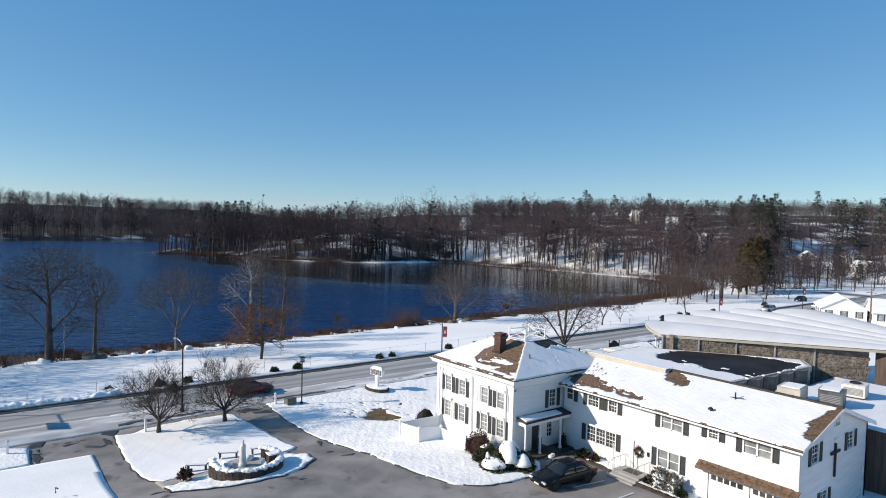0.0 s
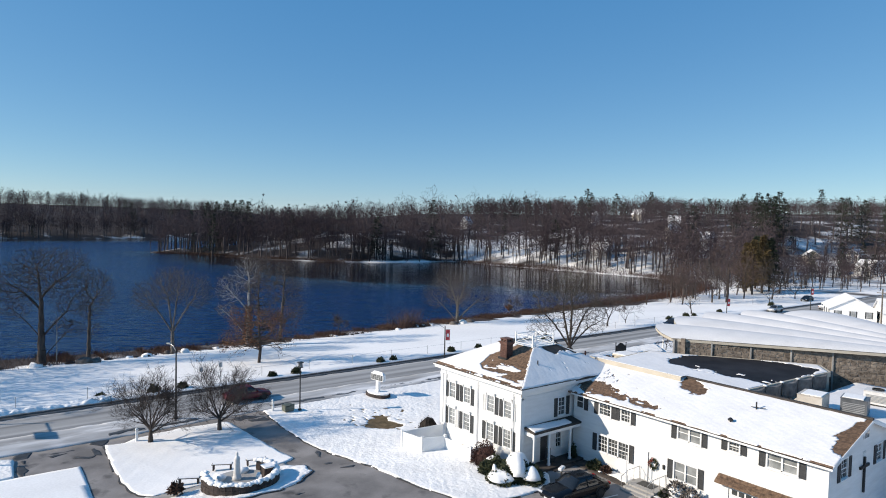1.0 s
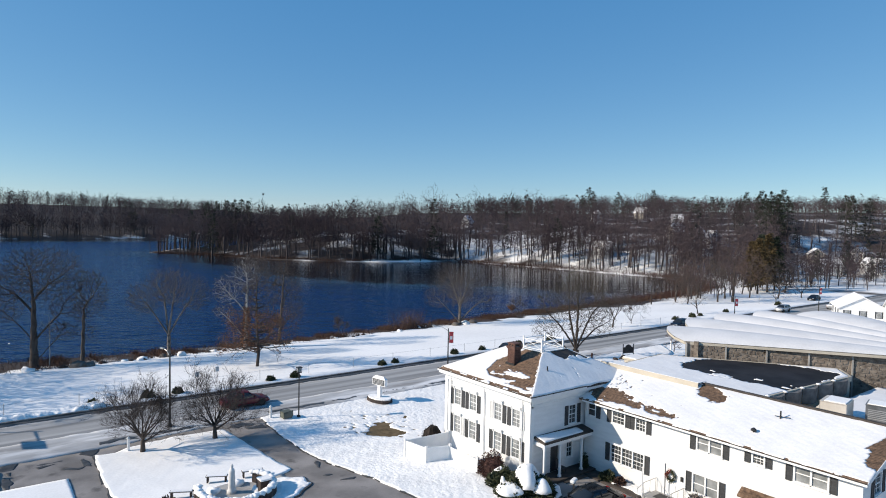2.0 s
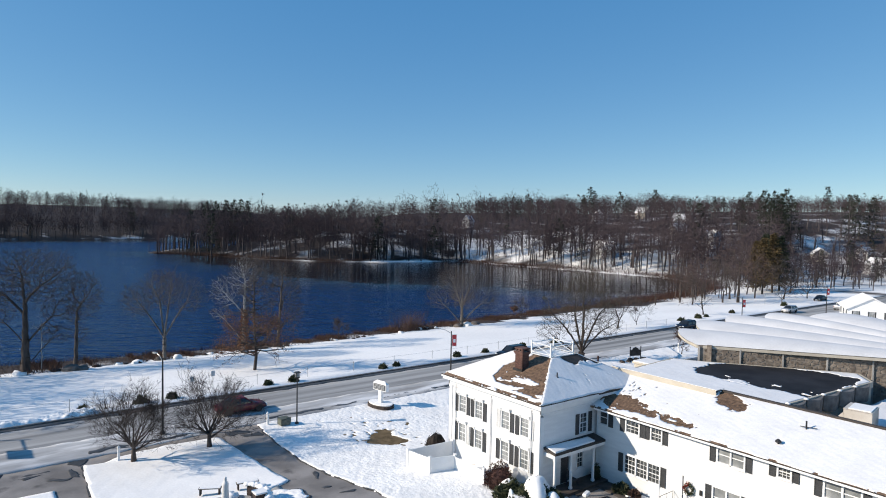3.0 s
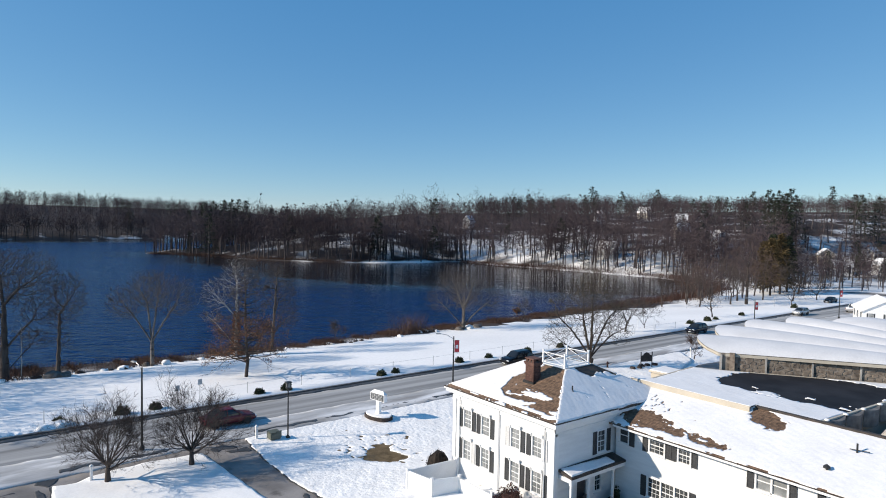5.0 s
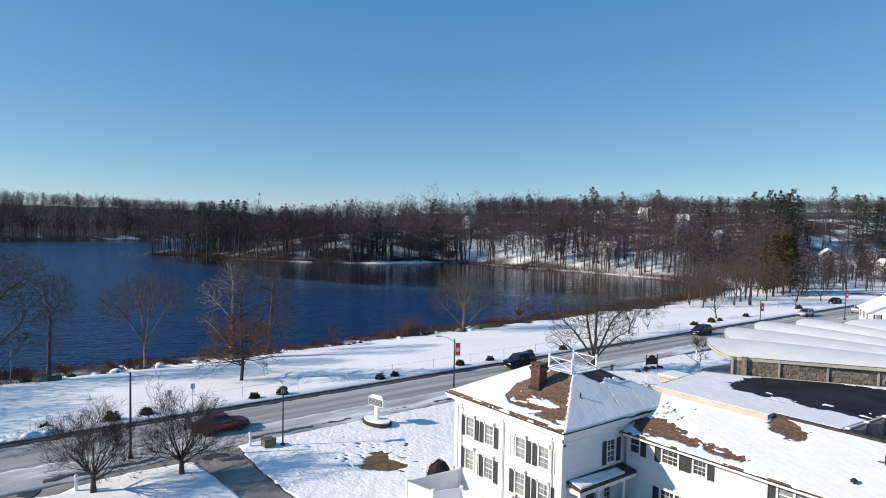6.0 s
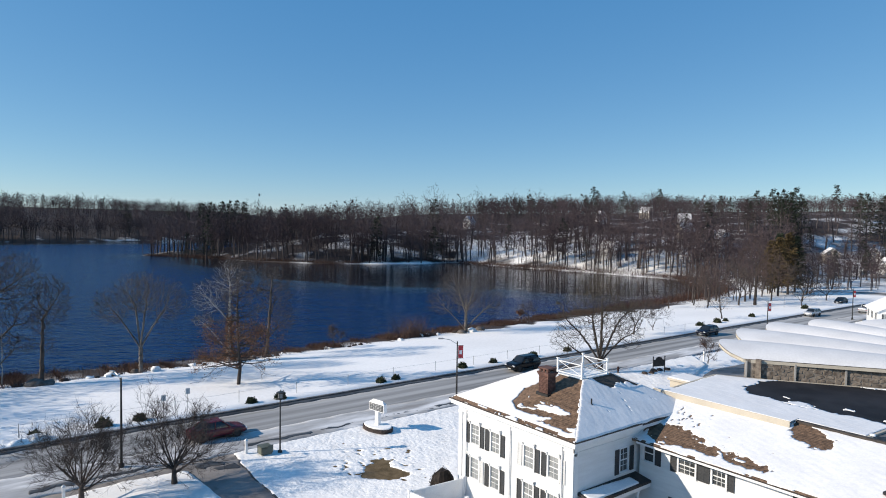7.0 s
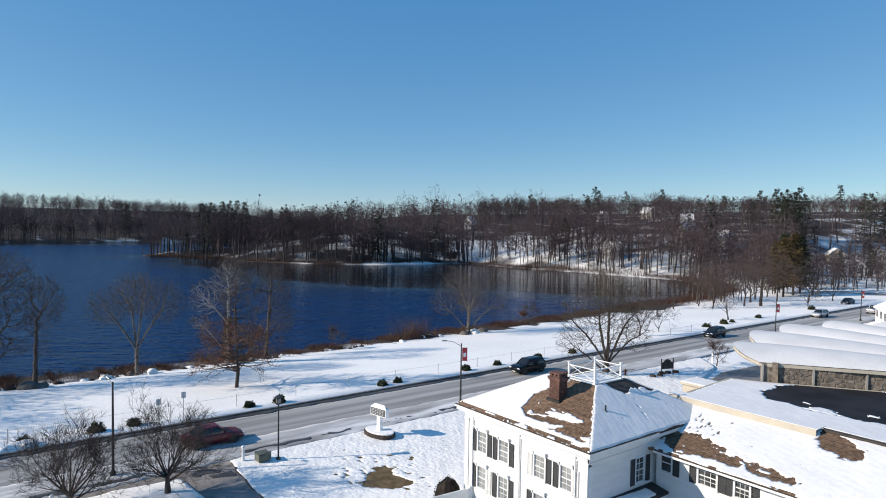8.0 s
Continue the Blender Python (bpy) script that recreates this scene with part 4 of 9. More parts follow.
def east_keep(x, y):
    top = (x < -2.35 + 1.2 * (fbm(x, y, 1.2, 15) - 0.5)) & (y > 5.2 + (x + 3.3) * 0.8)
    specks = (fbm(x, y, 3.4, 16, 5) > 0.80) & (y > 3.6) & (x < -0.6)
    return ~(top | specks)


plane_snow(house, front_pl, front_keep, HB, res=0.075, thick=0.045)
plane_snow(house, east_pl, east_keep, HB, res=0.09)
plane_snow(house, west_pl, None, HB, res=0.3)
plane_snow(house, back_pl, None, HB, res=0.3)
# shingle courses on the bare part: slender butts, one row above another
rows = 34
for k in range(rows):
    f0 = (k + 0.1) / rows
    y, z = EY0 + (DY0 - EY0) * f0, ET + (DZ - ET) * f0
    x0, x1 = EX0 + (DX0 - EX0) * f0 + 4.0, EX1 + (DX1 - EX1) * f0 - 0.05
    tilt = (DZ - ET) / (DY0 - EY0)
    s = Shape()
    x = x0 + (0.15 if k % 2 else 0)
    while x < x1 - 0.1:
        w = min(0.3, x1 - x)
        s.add([(x, y, z + 0.004), (x + w - 0.012, y, z + 0.004), (x + w - 0.012, y, z + 0.022), (x, y, z + 0.022), (x + w - 0.012, y + 0.13, z + 0.006 + tilt * 0.13), (x, y + 0.13, z + 0.006 + tilt * 0.13)],
              [(0, 1, 2, 3), (3, 2, 4, 5)])
        x += 0.3
    s.make("shingle_course", SHINGLE, house, at=HB)
# chimney of bricks with a corbelled head
CX, CY, CW, CD = -5.05, 2.5, 0.74, 0.66
core = Shape().box(CX + 0.03, CY + 0.03, 7.9, CX + CW - 0.03, CY + CD - 0.03, 9.62)
chimney = core.make("chimney", MORTAR, house, "red-brown brick chimney", at=HB)
brick_mesh = {}
bz = 8.0
row = 0
while bz < 9.35:
    for face in range(4):
        run = CW if face in (0, 2) else CD
        x = 0.0 if row % 2 else -0.105
        while x < run - 0.02:
            a, b = max(0, x), min(run, x + 0.20)
            if b - a > 0.04:
                key = (round(b - a, 3), face % 2)
                if key not in brick_mesh:
                    s = Shape().box(0, 0, 0, b - a, 0.06, 0.062) if face % 2 == 0 else Shape().box(0, 0, 0, 0.06, b - a, 0.062)
                    ob = s.make("brick", BRICK, chimney)
                    brick_mesh[key] = ob.data
                else:
                    ob = new("brick", brick_mesh[key])
                    ob.parent = chimney
                p = {0: (CX + a, CY - 0.012), 2: (CX + a, CY + CD - 0.048), 1: (CX + CW - 0.048, CY + a), 3: (CX - 0.012, CY + a)}[face]
                ob.location = (p[0] - HB[0], p[1] - HB[1], bz - HB[2])
            x += 0.215
    bz += 0.076
    row += 1
head = Shape().box(CX - 0.06, CY - 0.06, 9.36, CX + CW + 0.06, CY + CD + 0.06, 9.46).box(CX - 0.1, CY - 0.1, 9.46, CX + CW + 0.1, CY + CD + 0.1, 9.58)
for a, b in ((0.0, 0.17), (0.285, 0.455), (0.57, 0.74)):
    head.box(CX + a, CY, 9.58, CX + b, CY + 0.18, 9.76).box(CX + a, CY + CD - 0.18, 9.58, CX + b, CY + CD, 9.76)
head.box(CX - 0.05, CY - 0.05, 9.76, CX + CW + 0.05, CY + CD + 0.05, 9.84)
head.make("chimney_head", BRICK, chimney, "brick chimney head with slots", at=HB, bevel=0.01)
flash = Shape().box(CX - 0.12, CY - 0.12, 8.1, CX + CW + 0.12, CY + CD + 0.12, 8.32)
flash.make("chimney_base", DARK_METAL, chimney, "dark lead flashing", at=HB)
# railing of the deck, with crossed bars
RX0, RX1, RY0, RY1 = -5.45, -3.5, 4.6, 7.0
posts = [(RX0, RY0), (RX1, RY0), (RX1, RY1), (RX0, RY1)]
railing = Shape().box(RX0 - 0.1, RY0 - 0.1, DZ + 0.03, RX1 + 0.1, RY1 + 0.1, DZ + 0.08).make("deck_railing", TRIM, house, "white wooden railing with crossed bars on the roof deck", at=HB)
for x, y in posts:
    Shape().box(x - 0.05, y - 0.05, DZ + 0.08, x + 0.05, y + 0.05, DZ + 1.0).box(x - 0.075, y - 0.075, DZ + 1.0, x + 0.075, y + 0.075, DZ + 1.04).make("rail_post", TRIM, railing, at=HB)
for (ax, ay), (bx, by) in zip(posts, posts[1:] + posts[:1]):
    s = Shape()
    for z in (0.18, 0.86):
        s.tube([(ax, ay, DZ + z), (bx, by, DZ + z)], 0.034, 4)
    s.tube([(ax, ay, DZ + 0.2), (bx, by, DZ + 0.88)], 0.026, 4)
    s.tube([(ax, ay, DZ + 0.88), (bx, by, DZ + 0.2)], 0.026, 4)
    s.make("rail_panel", TRIM, railing, at=HB)
Shape().tube([(-1.75, 3.4, 8.05), (-1.75, 3.4, 8.5)], 0.045, 8).lathe([(0.12, 0), (0.1, 0.05)], 10, 0, (-1.75, 3.4, 8.13)).make("vent_pipe", DARK_METAL, house, at=HB)

# porch
PX0, PX1, PY0, PY1 = FX1, 0.62, 0.8, 5.92
porch_roof = Shape().add([(PX0, PY0, 4.12), (PX1, PY0, 3.93), (PX1, PY1, 3.93), (PX0, PY1, 4.12), (PX0, PY0, 3.98), (PX1, PY0, 3.79), (PX1, PY1, 3.79), (PX0, PY1, 3.98)],
                         [(0, 1, 2, 3), (7, 6, 5, 4), (0, 4, 5, 1), (1, 5, 6, 2), (2, 6, 7, 3), (3, 7, 4, 0)])
porch_roof.make("porch_roof", DARK_SHINGLE, house, "dark porch roof partly under snow", at=HB)
plane_snow(house, [(PX0 + 0.1, PY0 + 0.15, 4.10), (PX1 - 0.12, PY0 + 0.15, 3.95), (PX1 - 0.12, 4.9, 3.95), (PX0 + 0.35, 4.9, 4.06)], None, HB, "porch_snow")
Shape().box(PX0 + 0.003, PY0 + 0.03, 3.55, PX1 - 0.05, PY0 + 0.15, 3.8).box(PX1 - 0.17, PY0 + 0.15, 3.55, PX1 - 0.05, PY1, 3.78).make("porch_beam", TRIM, house, at=HB)
for y in (PY0 + 0.12, 2.5, 4.8):
    s = Shape().box(PX1 - 0.2, y - 0.07, 1.2, PX1 - 0.06, y + 0.07, 3.55).box(PX1 - 0.23, y - 0.1, 1.2, PX1 - 0.03, y + 0.1, 1.36).box(PX1 - 0.23, y - 0.1, 3.42, PX1 - 0.03, y + 0.1, 3.55)
    s.make("porch_post", TRIM, house, at=HB, bevel=0.01)
# floor coloured dark, the deep shade under the porch roof put in
Shape().box(PX0 + 0.003, PY0, 0.75, PX1 + 0.3, PY1 + 0.01, 1.18).box(PX1 + 0.3, 2.4, 0.75, PX1 + 0.65, 4.6, 1.05).make("porch_floor", DARK_SHINGLE, house, at=HB)

# ---- the long wing ----
WB = (8.5, 11.0, 1.0)
wing = thing("wing_building", WB, "long white two-storey wing with dark shutters and snowy gable roof", "building")
WY, WX0, WX1, WY1, WE = 5.94, -0.2, 17.95, 16.4, 6.1
wo, wu = (WX0, WY, 0), (1, 0, 0)


def wx(x):
    return x - WX0


upper = [(0.05, 0.75, 1, 2, 2), (2.25, 3.3, 1, 3, 2), (4.2, 5.0, 1, 3, 2), (8.75, 10.4, 2, 2, 3), (12.25, 12.95, 1, 3, 2), (14.6, 16.35, 2, 2, 3)]
lower = [(2.2, 4.95, 3, 3, 3), (8.55, 10.25, 2, 2, 3)]
openings = [(wx(a), wx(b), 4.92 if i != 4 else 5.2, 5.93) for i, (a, b, *_) in enumerate(upper)] + [(wx(a), wx(b), 2.15, 3.36) for a, b, *_ in lower]
garage = [(wx(12.35), wx(14.85), 0.9, 2.95), (wx(15.1), wx(17.5), 0.9, 2.95)]
entry = [(wx(6.55), wx(7.5), 1.3, 3.35)]
wall(wing, "front_wall", wo, wu, WX1 - WX0, 0.75, WE, 0.25, openings + garage + entry, PAINT, WB)
for i, (a, b, panes, rws, cls) in enumerate(upper):
    lo = 4.92 if i != 4 else 5.2
    window(wing, wo, wu, wx(a), wx(b), lo, 5.93, WB, panes, 2 if i in (1, 2, 4) else 1, 3 if i in (1, 2, 4) else 1, CURTAIN_GLASS if i in (3, 5) else GLASS)
    if i > 0:
        shutter(wing, wo, wu, wx(a) - 0.45, wx(a) - 0.08, lo - 0.03, 5.96, WB)
    shutter(wing, wo, wu, wx(b) + 0.08, wx(b) + 0.45, lo - 0.03, 5.96, WB)
for i, (a, b, panes, rws, cls) in enumerate(lower):
    window(wing, wo, wu, wx(a), wx(b), 2.15, 3.36, WB, panes, 2 if i == 0 else 1, 3 if i == 0 else 1, CURTAIN_GLASS if i == 1 else GLASS)
    shutter(wing, wo, wu, wx(a) - 0.45, wx(a) - 0.08, 2.12, 3.4, WB)
    shutter(wing, wo, wu, wx(b) + 0.08, wx(b) + 0.45, 2.12, 3.4, WB)
for a, b, lo, hi in garage:
    s = Shape()
    for k in range(4):
        z = lo + 0.02 + k * 0.505
        s.box(WX0 + a + 0.03, WY + 0.06, z, WX0 + b - 0.03, WY + 0.12, z + 0.495)
    gd = s.make("garage_door", TRIM, wing, "white sectional garage door with a row of small panes", at=WB)
    for k in range(5):
        w = (b - a - 0.3) / 5
        x = WX0 + a + 0.15 + k * w
        Shape().box(x + 0.05, WY + 0.045, lo + 1.62, x + w - 0.05, WY + 0.06, lo + 1.92).make("pane", GLASS, gd, at=WB)
wd = Shape().box(WX0 + entry[0][0] + 0.04, WY + 0.08, 1.3, WX0 + entry[0][1] - 0.04, WY + 0.13, 3.32)
wd.box(WX0 + entry[0][0] + 0.16, WY + 0.06, 1.5, WX0 + entry[0][1] - 0.16, WY + 0.08, 2.1)
wd.make("door", TRIM, wing, "white entrance door", at=WB)
wreath = Shape()
wr = np.random.default_rng(77)
for k in range(420):
    a = wr.uniform(0, 2 * math.pi)
    c = Vector((7.02 + (0.27 + wr.normal(0, 0.06)) * math.cos(a), WY - 0.06 + wr.normal(0, 0.035), 2.65 + (0.31 + wr.normal(0, 0.07)) * math.sin(a)))
    d1, d2 = Vector(wr.normal(0, 1, 3)).normalized() * 0.11, Vector(wr.normal(0, 1, 3)).normalized() * 0.04
    wreath.add([c - d2, c + d2, c + d1], [(0, 1, 2)], 1 if math.cos(a - 2.6) > 0.45 and wr.uniform() < 0.75 else 0)
tagged(wreath.make("wreath", [SHRUB, BERRY]), "bushy green wreath with red berries on the white wall", "wreath")
Shape().box(7.75, WY - 0.08, 2.55, 7.9, WY - 0.003, 2.85).make("wall_lamp", DARK_METAL, wing, "small dark wall lamp", at=WB)
rear = Shape().box(WX0, WY1 - 0.25, 0.75, WX1, WY1, 5.9).box(WX0, WY + 0.25, 0.75, WX0 + 0.25, WY1 - 0.25, 5.9)
rear.make("rear_wall", PAINT, wing, at=WB)
# gable end
RZ, RYR = 7.82, 11.15
g_o, g_u = (WX1, WY + 0.25, 0), (0, 1, 0)
gable_w = WY1 - WY - 0.25


def gu(y):
    return y - (WY + 0.25)


g_holes = [(gu(7.55), gu(8.55), 4.85, 6.0), (gu(12.95), gu(13.95), 4.75, 5.85), (gu(9.1), gu(10.1), 1.6, 2.8), (gu(15.1), gu(15.9), 0.95, 3.0)]
wall(wing, "gable_wall", g_o, g_u, gable_w, 0.75, 6.06, 0.25, g_holes, PAINT, WB)
gz = 6.06
left_y, right_y = WY + 0.02, WY1
tri = Shape()
pts = [(left_y, gz - 0.001), (right_y, gz - 0.001), (RYR, RZ - 0.16)]
tri.add([(WX1, y, z) for y, z in pts] + [(WX1 - 0.25, y, z) for y, z in pts], [(0, 1, 2), (5, 4, 3), (0, 3, 4, 1), (1, 4, 5, 2), (2, 5, 3, 0)])
tri.make("gable_peak", PAINT, wing, at=WB)
for h in g_holes[:3]:
    window(wing, g_o, g_u, *h, WB, 1, 2, 2)
    shutter(wing, g_o, g_u, h[0] - 0.45, h[0] - 0.08, h[2] - 0.03, h[3] + 0.03, WB)
    shutter(wing, g_o, g_u, h[1] + 0.08, h[1] + 0.45, h[2] - 0.03, h[3] + 0.03, WB)
Shape().box(WX1 - 0.16, 15.1 + 0.04, 0.95, WX1 - 0.1, 15.9 - 0.04, 2.96).make("door", TRIM, wing, "plain white side door", at=WB)
attic = Shape().box(WX1 + 0.003, 10.72, 6.6, WX1 + 0.05, 11.55, 7.3)
av = attic.make("attic_louvre", TRIM, wing, "white louvred attic vent", at=WB)
for k in range(2):
    Shape().box(WX1 + 0.05, 10.78 + k * 0.38, 6.66, WX1 + 0.058, 11.1 + k * 0.38, 7.24).make("pane", CURTAIN_GLASS, av, at=WB)
cross = Shape().box(WX1 + 0.02, 10.85, 3.4, WX1 + 0.12, 11.01, 5.55).box(WX1 + 0.02, 10.25, 4.9, WX1 + 0.118, 10.85, 5.06).box(WX1 + 0.02, 11.01, 4.9, WX1 + 0.118, 11.61, 5.06)
tagged(cross.make("wall_cross", DARK_METAL), "tall plain black cross fixed to the white gable", "cross")
Shape().box(WX1 + 0.003, 10.75, 5.75, WX1 + 0.03, 11.2, 5.86).make("wall_plate", GREY_SHUTTER, wing, "small grey lettered plate", at=WB)
for y in (WY - 0.02, ):
    Shape().box(WX1 - 0.2, y - 0.03, 0.75, WX1 + 0.04, y + 0.017, 5.95).make("corner_board", TRIM, wing, at=WB)
# roof
RX_0, RX_1 = -2.4, WX1 + 0.35
wf = [(RX_0, 5.5, 6.16), (RX_1, 5.5, 6.16), (RX_1, RYR, RZ), (RX_0, RYR, RZ)]
wb_ = [(RX_1, 16.85, 5.95), (RX_0, 16.85, 5.95), (RX_0, RYR, RZ), (RX_1, RYR, RZ)]
for pl in (wf, wb_):
    roof_plane(pl, 0.14).make("roof", SHINGLE, wing, "brown shingle roof slope", at=WB)
Shape().box(-0.1, 5.42, 5.98, RX_1 + 0.02, 5.52, 6.10).make("gutter", TRIM, wing, at=WB)
Shape().box(-0.1, 5.415, 6.102, RX_1 + 0.02, 5.53, 6.14).make("gutter_lip", DARK_SHINGLE, wing, "dark wet gutter lip", at=WB)
Shape().box(0.02, 5.52, 5.97, RX_1 - 0.02, WY - 0.003, 6.02).make("soffit", TRIM, wing, at=WB)
for pl in ((wf[1], wf[2]), (wb_[0], wb_[3])):
    (x, y, z), (x2, y2, z2) = pl
    s = Shape()
    s.add([(x, y, z), (x, y2, z2), (x, y2, z2 - 0.2), (x, y, z - 0.2), (x + 0.03, y, z), (x + 0.03, y2, z2), (x + 0.03, y2, z2 - 0.2), (x + 0.03, y, z - 0.2)],
          [(0, 1, 2, 3), (7, 6, 5, 4), (0, 4, 5, 1), (1, 5, 6, 2), (2, 6, 7, 3), (3, 7, 4, 0)])
    s.make("bargeboard", TRIM, wing, at=WB)


BARE_STRIP = [(-0.4, 6.9), (0.3, 6.0), (1.1, 5.9), (2.9, 6.1), (4.9, 6.15), (6.9, 6.0), (7.1, 6.45), (5.0, 6.9), (3.5, 6.9), (1.9, 7.6), (0.9, 7.9), (-0.3, 7.4)]
BARE_RIDGE = [(6.15, 10.2), (6.3, 11.2), (7.4, 10.8), (8.4, 10.2), (8.7, 9.6), (8.3, 9.15), (7.5, 9.2), (6.6, 9.6)]
BARE_GABLE = [(19.6, 11.4), (18.1, 11.2), (17.8, 10.2), (17.45, 8.8), (17.5, 7.6), (17.8, 7.0), (18.4, 6.7), (19.6, 6.6)]


def wing_keep(x, y):
    """Melted strip above the eave near the house, a patch at the ridge and one at the gable."""
    jx, jy = x + 0.7 * (fbm(x, y, 2.8, 21, 5) - 0.5) + 0.3 * (fbm(x, y, 9.0, 27, 2) - 0.5), y + 0.5 * (fbm(x, y, 3.0, 22, 5) - 0.5) + 0.3 * (fbm(x, y, 9.0, 28, 2) - 0.5)
    tab = 0.22 * (fbm(np.floor(x / 0.3), np.floor(y / 0.14), 0.9, 26, 1) - 0.5)
    strip = in_poly(jx + 2 * tab, jy + tab, BARE_STRIP) & (fbm(x * 0.9, y * 1.5, 3.0, 23) < 0.84 - 0.22 * smooth(1.4, 3.4, x))
    lines = (x < 2.8) & (y > 7.4) & (y < 9.8) & (fbm(x * 3.2, y * 0.8 + x, 2.4, 24) > 0.71)
    ridge = in_poly(jx, jy, BARE_RIDGE)
    gable = in_poly(jx + 0.1, jy, BARE_GABLE)
    eave = (y < 5.64) & (fbm(x, y, 0.9, 25) > 0.54)
    return ~(strip | lines | ridge | gable | eave)


plane_snow(wing, wf, wing_keep, WB, res=0.08, thick=0.03)
# shingle courses where the wing's slope is bare
pitch = (RZ - 6.16) / (RYR - 5.5)
for k in range(40):
    y = 5.56 + k * 0.14
    z = 6.16 + (y - 5.5) * pitch
    spans = [(-0.6, 7.4)] if y < 8.2 else ([(6.0, 8.9)] if y > 9.0 else [])
    if y > 6.4:
        spans.append((17.0, RX_1 - 0.05))
    for x0, x1 in spans:
        sc = Shape()
        x = x0 + (0.15 if k % 2 else 0)
        while x < x1 - 0.05:
            w = min(0.29, x1 - x)
            sc.add([(x, y, z + 0.003), (x + w, y, z + 0.003), (x + w, y, z + 0.020), (x, y, z + 0.020), (x + w, y + 0.13, z + 0.005 + pitch * 0.13), (x, y + 0.13, z + 0.005 + pitch * 0.13)], [(0, 1, 2, 3), (3, 2, 4, 5)])
            x += 0.3
        sc.make("shingle_course", SHINGLE, wing, at=WB)
plane_snow(wing, wb_, None, WB, res=0.3)
Shape().box(6.15, RYR - 0.16, RZ - 0.02, RX_1, RYR + 0.10, RZ + 0.10).make("ridge_cap", DARK_SHINGLE, wing, "dark bare ridge cap", at=WB)
# cream upstand of the hall behind the lower end of the ridge
Shape().box(-2.4, 10.36, 7.3, 6.1, 10.42, 7.96).make("upstand", CREAM, wing, "cream upstand wall along the ridge", at=WB)
Shape().box(-2.45, 10.40, 7.962, 6.14, 11.4, 7.99).make("upstand_snow", ROOF_SNOW, wing, at=WB)
for x, y, h in ((12.3, 9.2, 0.5), (11.7, 7.1, 0.3)):
    z = 6.16 + (y - 5.5) * (RZ - 6.16) / (RYR - 5.5)
    s = Shape().tube([(x, y, z - 0.1), (x, y, z + h)], 0.05, 8)
    if h < 0.5:
        s.lathe([(0.17, 0.12), (0.17, 0.2), (0.05, 0.3)], 10, 0, (x, y, z))
    else:
        s.tube([(x - 0.35, y, z + 0.12), (x + 0.55, y + 0.1, z + 0.18)], 0.025, 6)
    s.make("roof_vent", DARK_METAL, wing, at=WB)
# pent roof over the garage doors, with its courses
aw = [(11.7, 5.4, 3.24), (18.1, 5.4, 3.24), (18.1, WY - 0.004, 3.62), (11.7, WY - 0.004, 3.62)]
roof_plane(aw, 0.1).make("pent_roof", SHINGLE, wing, "brown shingled pent roof above the garage doors", at=WB)
for k in range(8):
    f0 = k / 8
    y, z = 5.4 + (WY - 5.4) * f0, 3.24 + 0.38 * f0
    s = Shape()
    x = 11.7 + (0.15 if k % 2 else 0)
    while x < 18.0:
        s.add([(x, y, z + 0.004), (x + 0.285, y, z + 0.004), (x + 0.285, y, z + 0.024), (x, y, z + 0.024), (x + 0.285, y + 0.07, z + 0.056), (x, y + 0.07, z + 0.056)], [(0, 1, 2, 3), (3, 2, 4, 5)])
        x += 0.3
    s.make("shingle_course", SHINGLE, wing, at=WB)

